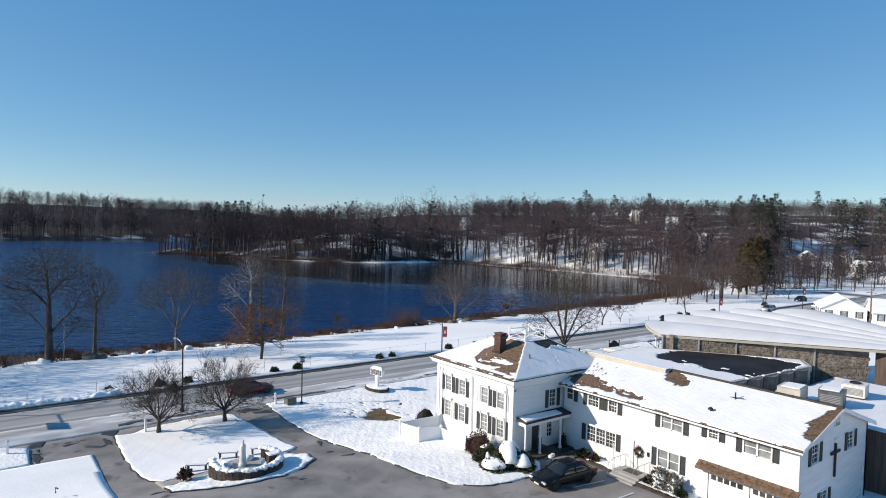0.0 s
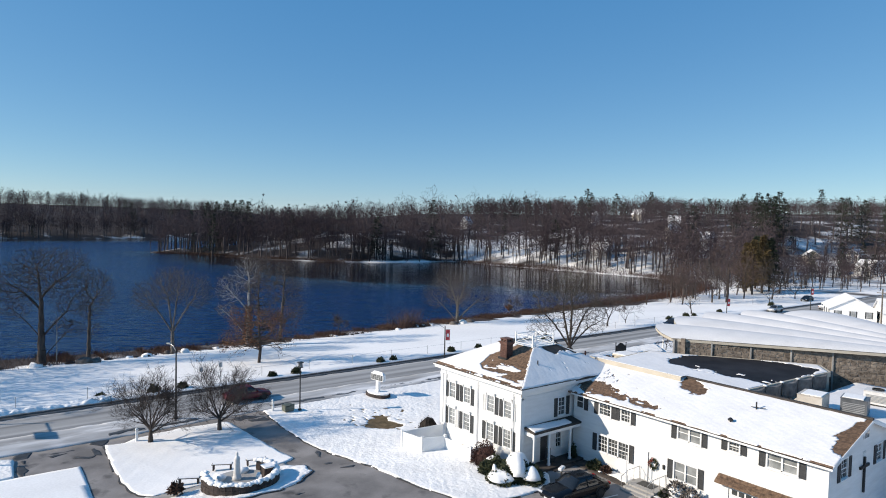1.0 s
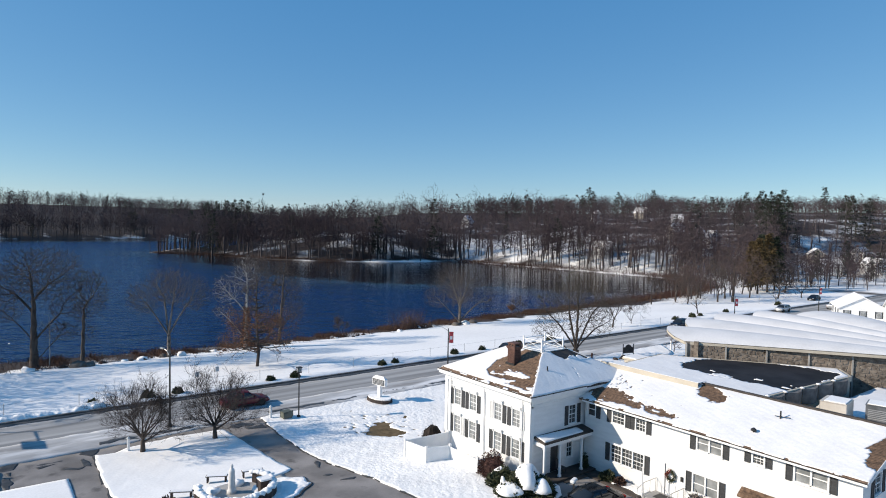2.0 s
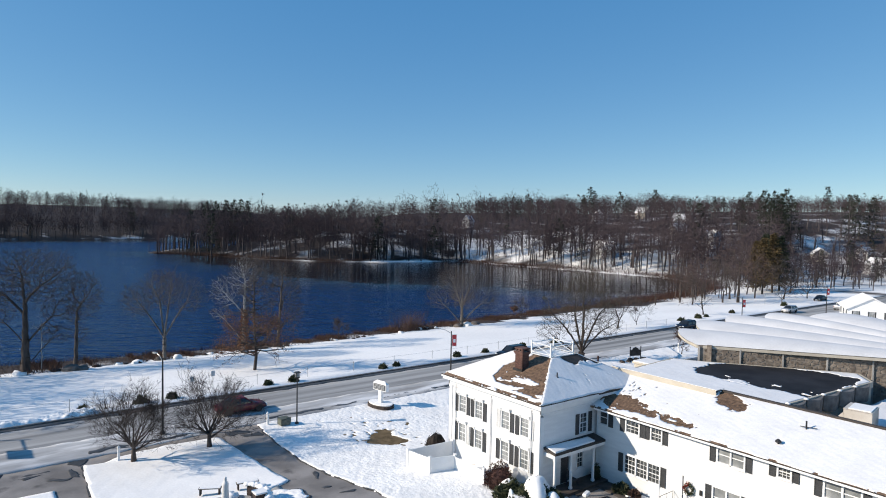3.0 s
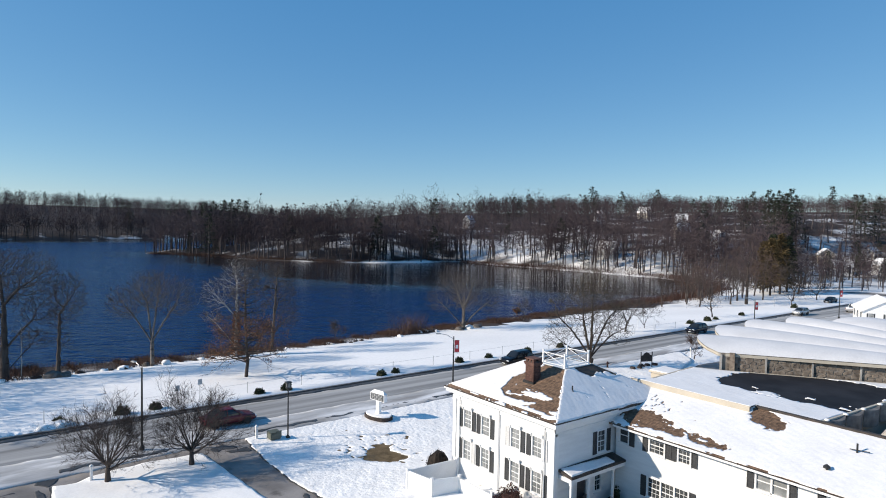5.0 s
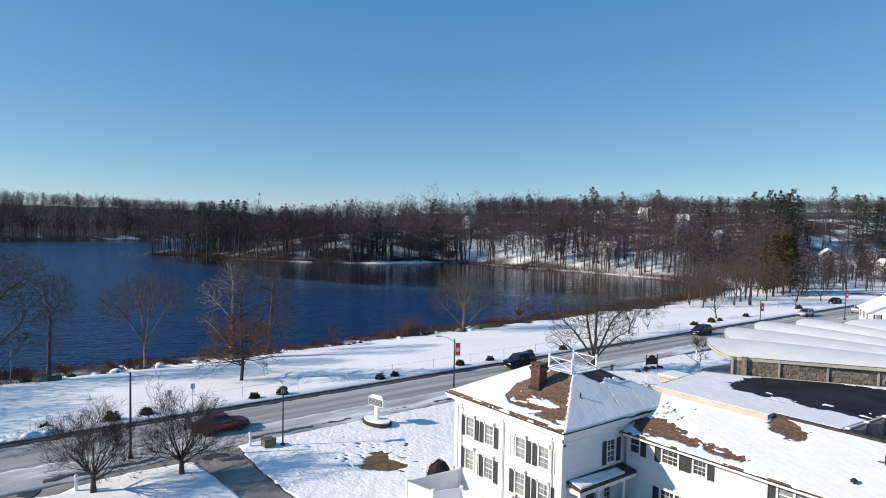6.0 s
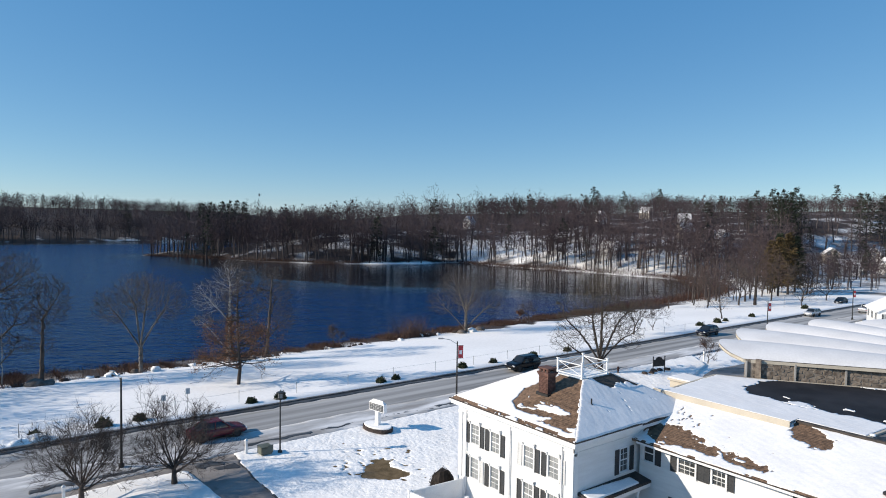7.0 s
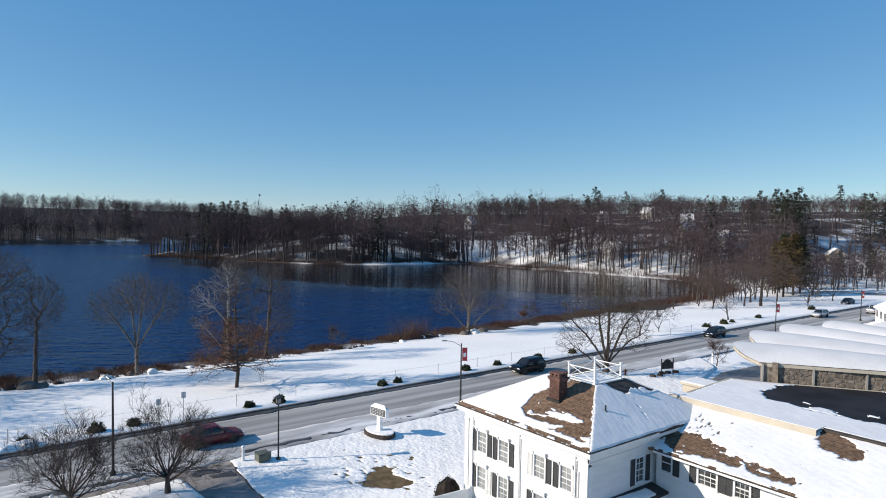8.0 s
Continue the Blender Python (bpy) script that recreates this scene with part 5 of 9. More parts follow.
# ---- trees ----
def grow(rng, height, trunk, spread, r0, levels=4, kids=(4, 4, 4, 4), limb=(0.45, 0.9), up=0.25, wander=0.22, leader=0.0, shrink=0.62):
    """Limbs of a bare tree as rows: start, end, two radii, level. trunk: share of the height below the first fork. leader: how far the trunk runs on."""
    out = []

    def branch(p, d, length, r, level):
        pieces = 4 if level == 0 else 3
        ends = []
        for k in range(pieces):
            d = (d + Vector(rng.normal(0, wander * (0.35 if level == 0 else 1), 3)) + Vector((0, 0, up * (0.4 if level else 0.3)))).normalized()
            q = p + d * (length / pieces)
            r1 = r * (0.86 if level == 0 else 0.75)
            out.append((*p, *q, r, r1, level))
            p, r = q, r1
            ends.append((p.copy(), d.copy(), r))
        if level >= levels:
            return
        n = kids[min(level, len(kids) - 1)]
        for k in range(n):
            if level == 0 and leader == 0:
                e = ends[-1] if k < n - 1 else ends[-2]
            else:
                e = ends[int(rng.integers(0, len(ends)))] if k else ends[-1]
            a = rng.uniform(*limb) if level == 0 else rng.uniform(0.35, 0.85)
            ph = 2 * math.pi * (k + rng.uniform(-0.3, 0.3)) / n if level == 0 else rng.uniform(0, 2 * math.pi)
            side = e[1].cross(Vector((0.31, 0.17, 0.94)) if abs(e[1].z) < 0.9 else Vector((1, 0, 0))).normalized()
            other = e[1].cross(side)
            nd = (e[1] * math.cos(a) + (side * math.cos(ph) + other * math.sin(ph)) * math.sin(a)).normalized()
            nl = (height * (1 - trunk) * spread if level == 0 else length * shrink) * rng.uniform(0.75, 1.15)
            branch(e[0], nd, nl, e[2] * (0.68 if level == 0 else 0.62), level + 1)

    if leader:
        p, d, r = Vector((0, 0, -0.15)), Vector((0, 0, 1)), r0
        n = 16
        for k in range(n):
            q = p + Vector((rng.normal(0, 0.05), rng.normal(0, 0.05), height / n))
            r1 = r0 * (1 - 0.9 * (k + 1) / n)
            out.append((*p, *q, r, r1, 0))
            f = (k + 1) / n
            if f > trunk:
                for j in range(int(leader)):
                    ph, t = rng.uniform(0, 2 * math.pi), rng.uniform(*limb)
                    nd = Vector((math.cos(ph) * math.sin(t), math.sin(ph) * math.sin(t), math.cos(t)))
                    branch(p.lerp(q, rng.uniform(0, 1)), nd, height * spread * (1.12 - f) ** 0.8 * rng.uniform(0.7, 1.1), max(r1 * 0.5, 0.012), 2)
            p, r = q, r1
    else:
        branch(Vector((0, 0, -0.15)), Vector((0, 0, 1)), height * trunk, r0, 0)
    return np.array(out)


def limbs(segs, thin=0.012, sides=(7, 5, 4, 3, 3, 3)):
    """Corners and triangles of tapered limbs; level by level with fewer sides."""
    vs, fs, o = [], [], 0
    for lv in np.unique(segs[:, 8]).astype(int):
        s = segs[segs[:, 8] == lv]
        n = sides[min(lv, len(sides) - 1)]
        a, b = s[:, :3], s[:, 3:6]
        d = b - a
        d /= np.linalg.norm(d, axis=1, keepdims=True) + 1e-9
        ref = np.where(np.abs(d[:, 2:3]) < 0.9, np.array([[0.0, 0, 1]]), np.array([[1.0, 0, 0]]))
        e1 = np.cross(d, ref)
        e1 /= np.linalg.norm(e1, axis=1, keepdims=True)
        e2 = np.cross(d, e1)
        ang = np.arange(n) * 2 * np.pi / n
        ring = np.cos(ang)[None, :, None] * e1[:, None] + np.sin(ang)[None, :, None] * e2[:, None]
        r0, r1 = np.maximum(s[:, 6], thin)[:, None, None], np.maximum(s[:, 7], thin)[:, None, None]
        v = np.concatenate([a[:, None] + ring * r0, b[:, None] + ring * r1], 1)
        k = np.arange(n)
        k2 = (k + 1) % n
        tri = np.concatenate([np.stack([k, k2, n + k2], 1), np.stack([k, n + k2, n + k], 1)])
        f = tri[None] + (np.arange(len(s)) * 2 * n)[:, None, None] + o
        vs.append(v.reshape(-1, 3))
        fs.append(f.reshape(-1, 3))
        o += len(s) * 2 * n
    return np.concatenate(vs), np.concatenate(fs)


def twigs(rng, segs, per, length, width, bend=0.9, reach=0.5):
    """Thin slivers set along the outermost limbs."""
    top = segs[segs[:, 8] >= segs[:, 8].max() - reach]
    a = np.repeat(top, per, 0)
    t = rng.uniform(0, 1, (len(a), 1))
    p = a[:, :3] + (a[:, 3:6] - a[:, :3]) * t
    d = a[:, 3:6] - a[:, :3]
    d /= np.linalg.norm(d, axis=1, keepdims=True) + 1e-9
    d = d + rng.normal(0, bend * 0.6, d.shape)
    d[:, 2] += 0.15
    d /= np.linalg.norm(d, axis=1, keepdims=True)
    side = np.cross(d, rng.normal(0, 1, d.shape))
    side /= np.linalg.norm(side, axis=1, keepdims=True) + 1e-9
    ln = length * rng.uniform(0.5, 1.2, (len(a), 1))
    v = np.stack([p - side * width / 2, p + side * width / 2, p + d * ln], 1).reshape(-1, 3)
    return v, np.arange(len(v)).reshape(-1, 3)


def leaves(rng, centres, n, spread, size):
    c = np.repeat(centres, n, 0) + rng.normal(0, spread, (len(centres) * n, 3))
    u = rng.normal(0, 1, c.shape)
    u /= np.linalg.norm(u, axis=1, keepdims=True)
    w = np.cross(u, rng.normal(0, 1, c.shape))
    w /= np.linalg.norm(w, axis=1, keepdims=True) + 1e-9
    s = size * rng.uniform(0.6, 1.3, (len(c), 1))
    v = np.stack([c - u * s, c + w * s * 0.6, c + u * s, c - w * s * 0.6], 1).reshape(-1, 3)
    return v, np.arange(len(v)).reshape(-1, 4)


def tree(name, at, label, segs, rng, mat, twig_mat, per=3, tl=0.7, tw=0.014, thin=0.012, lean=0.0, leaf=None, group="", reach=0.5):
    """One tree: trunk with its limbs, crown of twigs, and leaves where it has kept some."""
    th = thing(name, at, label, "tree", group)
    if lean:
        segs = segs.copy()
        segs[:, 0] += segs[:, 2] * lean
        segs[:, 3] += segs[:, 5] * lean
    v, f = limbs(segs, thin)
    arrays("trunk", v, f, mat, soft=True).parent = th
    v, f = twigs(rng, segs, per, tl, tw, reach=reach)
    arrays("crown", v, f, twig_mat).parent = th
    if leaf:
        low, high, n, spread, size = leaf
        ends = segs[(segs[:, 8] >= 3) & (segs[:, 5] > low) & (segs[:, 5] < high)][:, 3:6]
        v, f = leaves(rng, ends, n, spread, size)
        arrays("leaves", v, f, DRY_LEAF).parent = th
    return th


def gz(x, y):
    return float(land_height(np.array([x]), np.array([y]))[0])


def rngs(k):
    return np.random.default_rng(100 + k)


# two spreading trees on the snowy island
for k, (x, y, h, lab) in enumerate([(-24.9, -19.2, 5.9, "low spreading bare tree on the snowy island"), (-24.2, -13.6, 5.8, "broad bare tree with crooked limbs on the island")]):
    r = rngs(k)
    s = grow(r, h, 0.2, 0.46, 0.24, 5, (10, 5, 4, 3, 2), (0.3, 1.2), 0.2, 0.06, shrink=0.66)
    tree("bare_tree", (x, y, float(lot_height(x, y)) + 0.1, ), lab, s, r, BARK, TWIG, 2, 0.75, 0.014, 0.008, group="island trees")
# lakeside trees: each crown fills its own outline, limbs seeking the open spaces
def colonize(rng, trunk, crowns, count, step=0.32, reach=2.2, kill=0.36, up=0.10, tip=0.010, shell=0.75, power=2.1):
    """Rows like those of grow(). trunk: points of the stem; crowns: centre and radii of the rounded masses that the twigs fill."""
    nodes, parent = [np.array(p, float) for p in trunk], [-1] + list(range(len(trunk) - 1))
    stem = len(nodes)
    # a main limb towards each mass, leaving the stem steeply and bending out
    tall = trunk[-1][2]
    for c in crowns:
        end = np.array(c[:3], float) - np.array([0, 0, 0.25 * c[5]])
        out = math.hypot(c[0] - trunk[-1][0], c[1] - trunk[-1][1])
        base = max(1, min(len(trunk) - 1, int((end[2] - 0.75 * out - 0.8) / tall * len(trunk)))) if out > 0.8 else len(trunk) - 1
        a = nodes[base]
        if end[2] < a[2] - 0.5:
            base = max(1, int(end[2] * 0.7 / tall * len(trunk)))
            a = nodes[base]
        mid = a * 0.5 + end * 0.5 + np.array([0, 0, 0.12 * out])
        n = max(2, int(np.linalg.norm(end - a) * 0.8 / step))
        last = base
        for k in range(1, n + 1):
            f = 0.8 * k / n
            q = a * (1 - f) ** 2 + mid * 2 * f * (1 - f) + end * f * f + rng.normal(0, 0.05 * step, 3)
            nodes.append(q)
            parent.append(last)
            last = len(nodes) - 1
    vol = np.array([c[3] * c[4] * c[5] for c in crowns]) ** 0.8
    pts = []
    for c, m in zip(crowns, (count * vol / vol.sum()).astype(int)):
        d = rng.normal(0, 1, (max(m, 4), 3))
        d /= np.linalg.norm(d, axis=1, keepdims=True)
        d *= rng.uniform(0, 1, (len(d), 1)) ** (0.33 * shell)
        pts.append(np.array(c[:3]) + (d + rng.normal(0, 0.13, d.shape)) * np.array(c[3:]))
    pts = np.concatenate(pts)
    arr = np.array(nodes)
    dist = np.linalg.norm(pts[:, None] - arr[None], axis=2)
    best, near = dist.argmin(1), dist.min(1)
    for turn in range(90):
        if not len(pts):
            break
        reached = near < max(reach, near.min() + 0.5)
        ids = np.unique(best[reached])
        pull = np.zeros((len(nodes), 3))
        way = pts[reached] - np.array(nodes)[best[reached]]
        np.add.at(pull, best[reached], way / (np.linalg.norm(way, axis=1, keepdims=True) + 1e-9))
        fresh = []
        for i in ids:
            d = pull[i] / (np.linalg.norm(pull[i]) + 1e-9) + rng.normal(0, 0.16, 3)
            d[2] += up
            if parent[i] >= 0:
                b = nodes[i] - nodes[parent[i]]
                d += 0.55 * b / (np.linalg.norm(b) + 1e-9)
            q = nodes[i] + d / np.linalg.norm(d) * step
            fresh.append((i, q))
        start = len(nodes)
        for i, q in fresh:
            nodes.append(q)
            parent.append(int(i))
        grown = np.array([q for _, q in fresh])
        dist = np.linalg.norm(pts[:, None] - grown[None], axis=2)
        closer = dist.min(1) < near
        best[closer], near[closer] = start + dist.argmin(1)[closer], dist.min(1)[closer]
        keep = near > kill
        pts, best, near = pts[keep], best[keep], near[keep]
    n = len(nodes)
    load, kids = np.zeros(n), np.zeros(n, int)
    for i in range(n - 1, 0, -1):
        load[i] = max(load[i], tip ** power)
        load[parent[i]] += load[i]
        kids[parent[i]] += 1
    rad = np.maximum(load, tip ** power) ** (1 / power)
    rows = []
    for i in range(1, n):
        p = parent[i]
        lv = 0 if i < stem else 1 if rad[i] > 0.09 else 2 if rad[i] > 0.045 else 3 if rad[i] > tip * 1.6 else 4
        rows.append((*nodes[p], *nodes[i], rad[p] if kids[p] < 2 else min(rad[p], rad[i] * 1.25), rad[i], lv))
    return np.array(rows)


def stem_line(height, r_lean=(0, 0), n=6):
    return [(r_lean[0] * k / n + 0.05 * math.sin(k * 1.9 + height), r_lean[1] * k / n + 0.05 * math.cos(k * 2.3), -0.3 + (height + 0.3) * k / n) for k in range(n + 1)]


def along_shore(crowns):
    """Masses given as distance along the shore, towards the road and up, turned to the world's axes."""
    return [(0.61 * a + 0.79 * c, 0.79 * a - 0.61 * c, z, ra * 0.8 + rc * 0.2, ra * 0.9 + rc * 0.1, rz) for a, c, z, ra, rc, rz in crowns]


WIDE = [(0, 0, 10, 4.8, 4.8, 4.2), (-2.5, 1, 7, 3, 3, 2.5), (2.5, -1, 7.5, 3, 3, 2.5)]
SHORE = [
    ((-68.2, -23.3), 9.0, 0.60, (0, 0), [(-3.0, 0, 11.0, 3.6, 3, 3.0), (2.4, 0, 12.5, 3.8, 3.2, 3.4), (4.4, 0, 8.6, 2.4, 2, 1.7), (-3.4, 0, 7.4, 1.8, 1.6, 1.4), (3.8, 0, 5.0, 2.2, 1.8, 1.2), (-0.5, 0, 14.0, 2.6, 2.5, 1.8)], 900, BARK, "large bare lakeside tree with a thick dark trunk"),
    ((-69.0, -17.6), 7.5, 0.30, (0.2, 0.2), [(1.2, 0, 9.8, 2.1, 2, 3.0), (0.1, 0, 7.2, 1.2, 1.1, 1.8), (0.9, 0, 4.4, 0.9, 0.8, 1.2)], 430, GREY_BARK, "slim bare lakeside tree"),
    ((-66.0, -7.0), 3.2, 0.27, (0, 0), [(-3.4, 0.3, 8.6, 2.3, 2.2, 2.3), (-1.2, -0.8, 10.2, 2.4, 2.2, 2.5), (1.2, 0.9, 10.3, 2.4, 2.2, 2.4), (3.3, -0.2, 9.4, 2.4, 2.2, 2.5)], 700, PALE_BARK, "bare vase-shaped tree with a pale trunk at the lake edge"),
    ((-65.8, 4.2), 10.0, 0.30, (0.15, 0.2), [(0.2, 0, 11.8, 2.2, 2, 2.4), (-2.8, 0, 9.2, 2.3, 1.8, 2.2), (-3.6, 0, 5.8, 1.5, 1.2, 1.0)], 420, WHITE_BARK, "tall bare tree with pale crooked limbs at the lake edge"),
    ((-68.0, 10.6), 11.5, 0.30, (0.5, 0.6), [(1.3, 0, 9.6, 2.3, 2, 3.2), (2.4, 0, 5.8, 1.8, 1.5, 2.0), (0.6, 0, 12.2, 1.5, 1.4, 1.4)], 520, GREY_BARK, "tall leaning bare tree with fine twigs at the lake edge"),
    ((-67.2, 48.2), 3.6, 0.38, (0, 0), [(-1.6, 1.0, 9.0, 3.4, 3.2, 3.2), (1.8, -0.8, 9.2, 3.4, 3.2, 3.2), (0.2, 0, 7.5, 3.6, 3.6, 3.0), (-4.6, 0, 5.6, 2.6, 2.4, 2.4), (4.6, 0, 5.8, 2.6, 2.4, 2.4), (0, 4.0, 6.0, 2.4, 2.4, 2.2), (0, -4.0, 6.2, 2.4, 2.4, 2.2)], 850, PALE_BARK, "pale round-crowned bare tree at the lake edge"),
    # six trees left of the view, added for their shadows on the lawn
    ((-70.0, -35.0), 5.0, 0.45, (0, 0), WIDE, 420, GREY_BARK, "large bare lakeside tree"),
    ((-60.0, -52.0), 5.0, 0.45, (0, 0), WIDE, 420, GREY_BARK, "large bare tree on the lawn"),
    ((-69.0, -44.0), 5.5, 0.45, (0, 0), WIDE, 420, GREY_BARK, "large bare lakeside tree"),
    ((-51.0, -46.0), 5.0, 0.45, (0, 0), WIDE, 420, GREY_BARK, "large bare tree on the lawn"),
    ((-63.0, -41.0), 5.0, 0.45, (0, 0), WIDE, 420, GREY_BARK, "large bare lakeside tree"),
    ((-57.0, -41.0), 5.0, 0.45, (0, 0), WIDE, 420, GREY_BARK, "large bare tree on the lawn"),
]
for k, ((x, y), h, r0, lean, masses, count, mt, lab) in enumerate(SHORE):
    r = rngs(20 + k)
    s = colonize(r, stem_line(h, lean, 12), along_shore(masses), count * (7 if k < 6 else 4))
    # a stout stem under the fork, flared at the root
    low = s[:, 8] == 0
    top = s[low, 7].min() * 1.05 / r0
    for c, z in ((6, 2), (7, 5)):
        s[low, c] = np.maximum(s[low, c], r0 * (1.0 - (1.0 - top) * np.clip(s[low, z] / h, 0, 1) ** 0.8))
    s[0, 6] = r0 * 1.35
    tree("bare_tree", (x, y, gz(x, y)), lab, s, r, mt, TWIG, 5, 0.62, 0.017 if k < 6 else 0.03, 0.011, reach=0.5, group="lakeside trees")
# broken pale limb and a slender birch by the great trunk
r = rngs(38)
s = colonize(r, stem_line(4.5), [(0, 0, 5.8, 1.0, 1.0, 1.6)], 60, tip=0.014)
tree("bare_tree", (-67.4, -21.6, gz(-67.4, -21.6)), "slender white-barked sapling beside the great tree", s, r, WHITE_BARK, TWIG, 2, 0.5, 0.02, 0.02, group="lakeside trees")
# rust-leaved climber round the pale-limbed trunk
r = rngs(39)
iv = thing("climbing_vine", (-65.8, 4.2, gz(-65.8, 4.2)), "rust-brown climbing vine round a lakeside trunk", "vine")
t = r.uniform(0, 1, 2600)
a = r.uniform(0, 2 * math.pi, 2600)
w = (0.35 + 0.55 * r.uniform(0, 1, 2600)) * (1.05 - 0.5 * t)
v, f = leaves(r, np.stack([w * np.cos(a) + 0.12 * t, w * np.sin(a) + 0.18 * t, 0.3 + 6.3 * t], 1), 1, 0.12, 0.10)
arrays("leaves", v, f, DRY_LEAF).parent = iv
# oak on the lawn: straight leader, level boughs, leaves kept on the low ones
r = rngs(40)
s = grow(r, 14.4, 0.16, 0.27, 0.22, 4, (4, 4, 3, 3), (1.1, 1.7), 0.02, 0.10, leader=9, shrink=0.55)
tree("pin_oak", (-49.9, 0.0, gz(-49.9, 0.0)), "young oak keeping rust-brown leaves on its lower boughs", s, r, BARK, TWIG, 2, 0.6, 0.02, 0.012, leaf=(1.2, 7.2, 3, 0.22, 0.075))
# roadside tree behind the house, forking low
r = rngs(41)
s = colonize(r, stem_line(1.3, (0, 0), 3), along_shore([(-3.2, 0, 6.6, 2.3, 2.2, 3.2), (-1.5, 1.0, 8.8, 2.3, 2.2, 3.2), (0.5, -1.0, 9.6, 2.3, 2.2, 3.4), (2.4, 0.6, 8.2, 2.3, 2.2, 3.4), (3.6, -0.4, 5.6, 2.0, 1.8, 2.6), (-4.4, 0, 4.2, 1.8, 1.6, 1.8), (0, 2.0, 6.0, 2.2, 2.2, 2.6)]), 6500, 0.30, 2.4, 0.33, shell=0.95)
s[s[:, 8] == 0, 6:8] = 0.46
tree("bare_tree", (-28.6, 38.0, 0.0), "many-stemmed bare tree by the road", s, r, BARK, OLIVE_TWIG, 4, 0.6, 0.016, 0.012, reach=0.5)
more = [(-44.1, 66.6, 8.5, 0.2, 0.5, 0.2, "bare tree on the snowy lakeside lawn"), (-45.0, 73.6, 5.5, 0.12, 0.6, 0.1, "small bare tree on the snowy lawn"), (-46.0, 99.0, 7.0, 0.15, 0.62, 0.2, "spreading bare tree beside the road"),
        (-24.0, 55.2, 3.4, 0.2, 0.6, 0.09, "small reddish ornamental tree in the snow"), (-68.8, 66.0, 5.0, 0.3, 0.45, 0.1, "slender sapling at the lake edge"),
        (-67.8, 21.5, 4.8, 0.3, 0.4, 0.09, "slender sapling at the lake edge"), (-66.0, 111.0, 9.5, 0.25, 0.45, 0.2, "bare tree by the cove"), (-58, 129, 11.0, 0.25, 0.5, 0.26, "bare tree by the cove"),
        (-52, 150, 11.5, 0.22, 0.5, 0.24, "bare tree beside the road"), (-47.0, 138.0, 5.5, 0.2, 0.55, 0.14, "small bare tree beside the road"), (-49.0, 157.5, 9.0, 0.16, 0.42, 0.2, "twin-stemmed bare tree beside the road"),
        (-70, 128, 10.5, 0.25, 0.45, 0.2, "bare tree by the cove"), (-62, 140, 12.0, 0.25, 0.5, 0.3, "bare tree by the cove"), (-77, 143, 11, 0.25, 0.5, 0.25, "bare tree by the cove"), (-60, 172, 12.5, 0.25, 0.48, 0.3, "bare tree beyond the lawn")]
for k, (x, y, h, tr, sp, r0, lab) in enumerate(more):
    r = rngs(50 + k)
    s = grow(r, h, tr, sp, r0, 4, (5, 4, 4, 3), (0.3, 0.85), 0.16, 0.17, shrink=0.66)
    z = gz(x, y) if x < -38.4 else 0.1
    tree("bare_tree", (x, y, z), lab, s, r, BARK, RED_SHRUB if h == 3.4 else TWIG, 4 if h > 8 else 2, 0.8 if h > 8 else 0.45, 0.022, 0.014 if h > 8 else 0.010, group="bare trees")


for k, (x, y, h, masses) in enumerate([(-55.5, 132.0, 7.0, [(0, 0, 12.5, 4.2, 4.2, 5.2), (3.2, 1.5, 9.0, 3.6, 3.4, 4.2), (-3.2, -1.5, 9.2, 3.6, 3.4, 4.2), (1.5, -3.2, 7.0, 3.0, 3.0, 3.0), (-1.5, 3.2, 7.0, 3.0, 3.0, 3.0)]),
                                       (-60.0, 118.0, 4.0, [(0, 0, 6.8, 2.8, 2.8, 3.2), (1.5, 1.0, 5.0, 2.2, 2.2, 2.2), (-1.6, -1.0, 5.2, 2.2, 2.2, 2.2)]),
                                       (-66.0, 122.0, 4.0, [(0, 0, 7.4, 3.0, 3.0, 3.6), (1.8, 1.2, 5.6, 2.4, 2.4, 2.4), (-1.8, -1.2, 5.6, 2.4, 2.4, 2.4)]),
                                       (-58.5, 147.0, 5.0, [(0, 0, 8.8, 3.6, 3.6, 4.4), (2.2, 1.4, 6.4, 2.8, 2.8, 3.0), (-2.2, -1.4, 6.6, 2.8, 2.8, 3.0)]),
                                       (-69.0, 138.0, 5.0, [(0, 0, 8.2, 3.4, 3.4, 4.0), (2.0, 1.4, 6.0, 2.6, 2.6, 2.8), (-2.0, -1.4, 6.0, 2.6, 2.6, 2.8)])]):
    r = rngs(96 + k)
    s = colonize(r, stem_line(h, (0.2, 0.2), 8), masses, 1500 if k == 0 else 800, 0.5, 3.0, 0.5, 0.2, 0.013)
    s[s[:, 8] == 0, 6:8] = np.maximum(s[s[:, 8] == 0, 6:8], (0.40 if k == 0 else 0.18) * (1 - 0.5 * s[s[:, 8] == 0, 2:3] / h))
    tree("bare_tree", (x, y, gz(x, y)), "broad dark tree with dense russet twigs beside the road" if k == 0 else "bare russet-twigged tree at the head of the cove", s, r, BARK, RUSSET_TWIG, 4, 0.8, 0.028, 0.018, group="bare trees", reach=0.5)


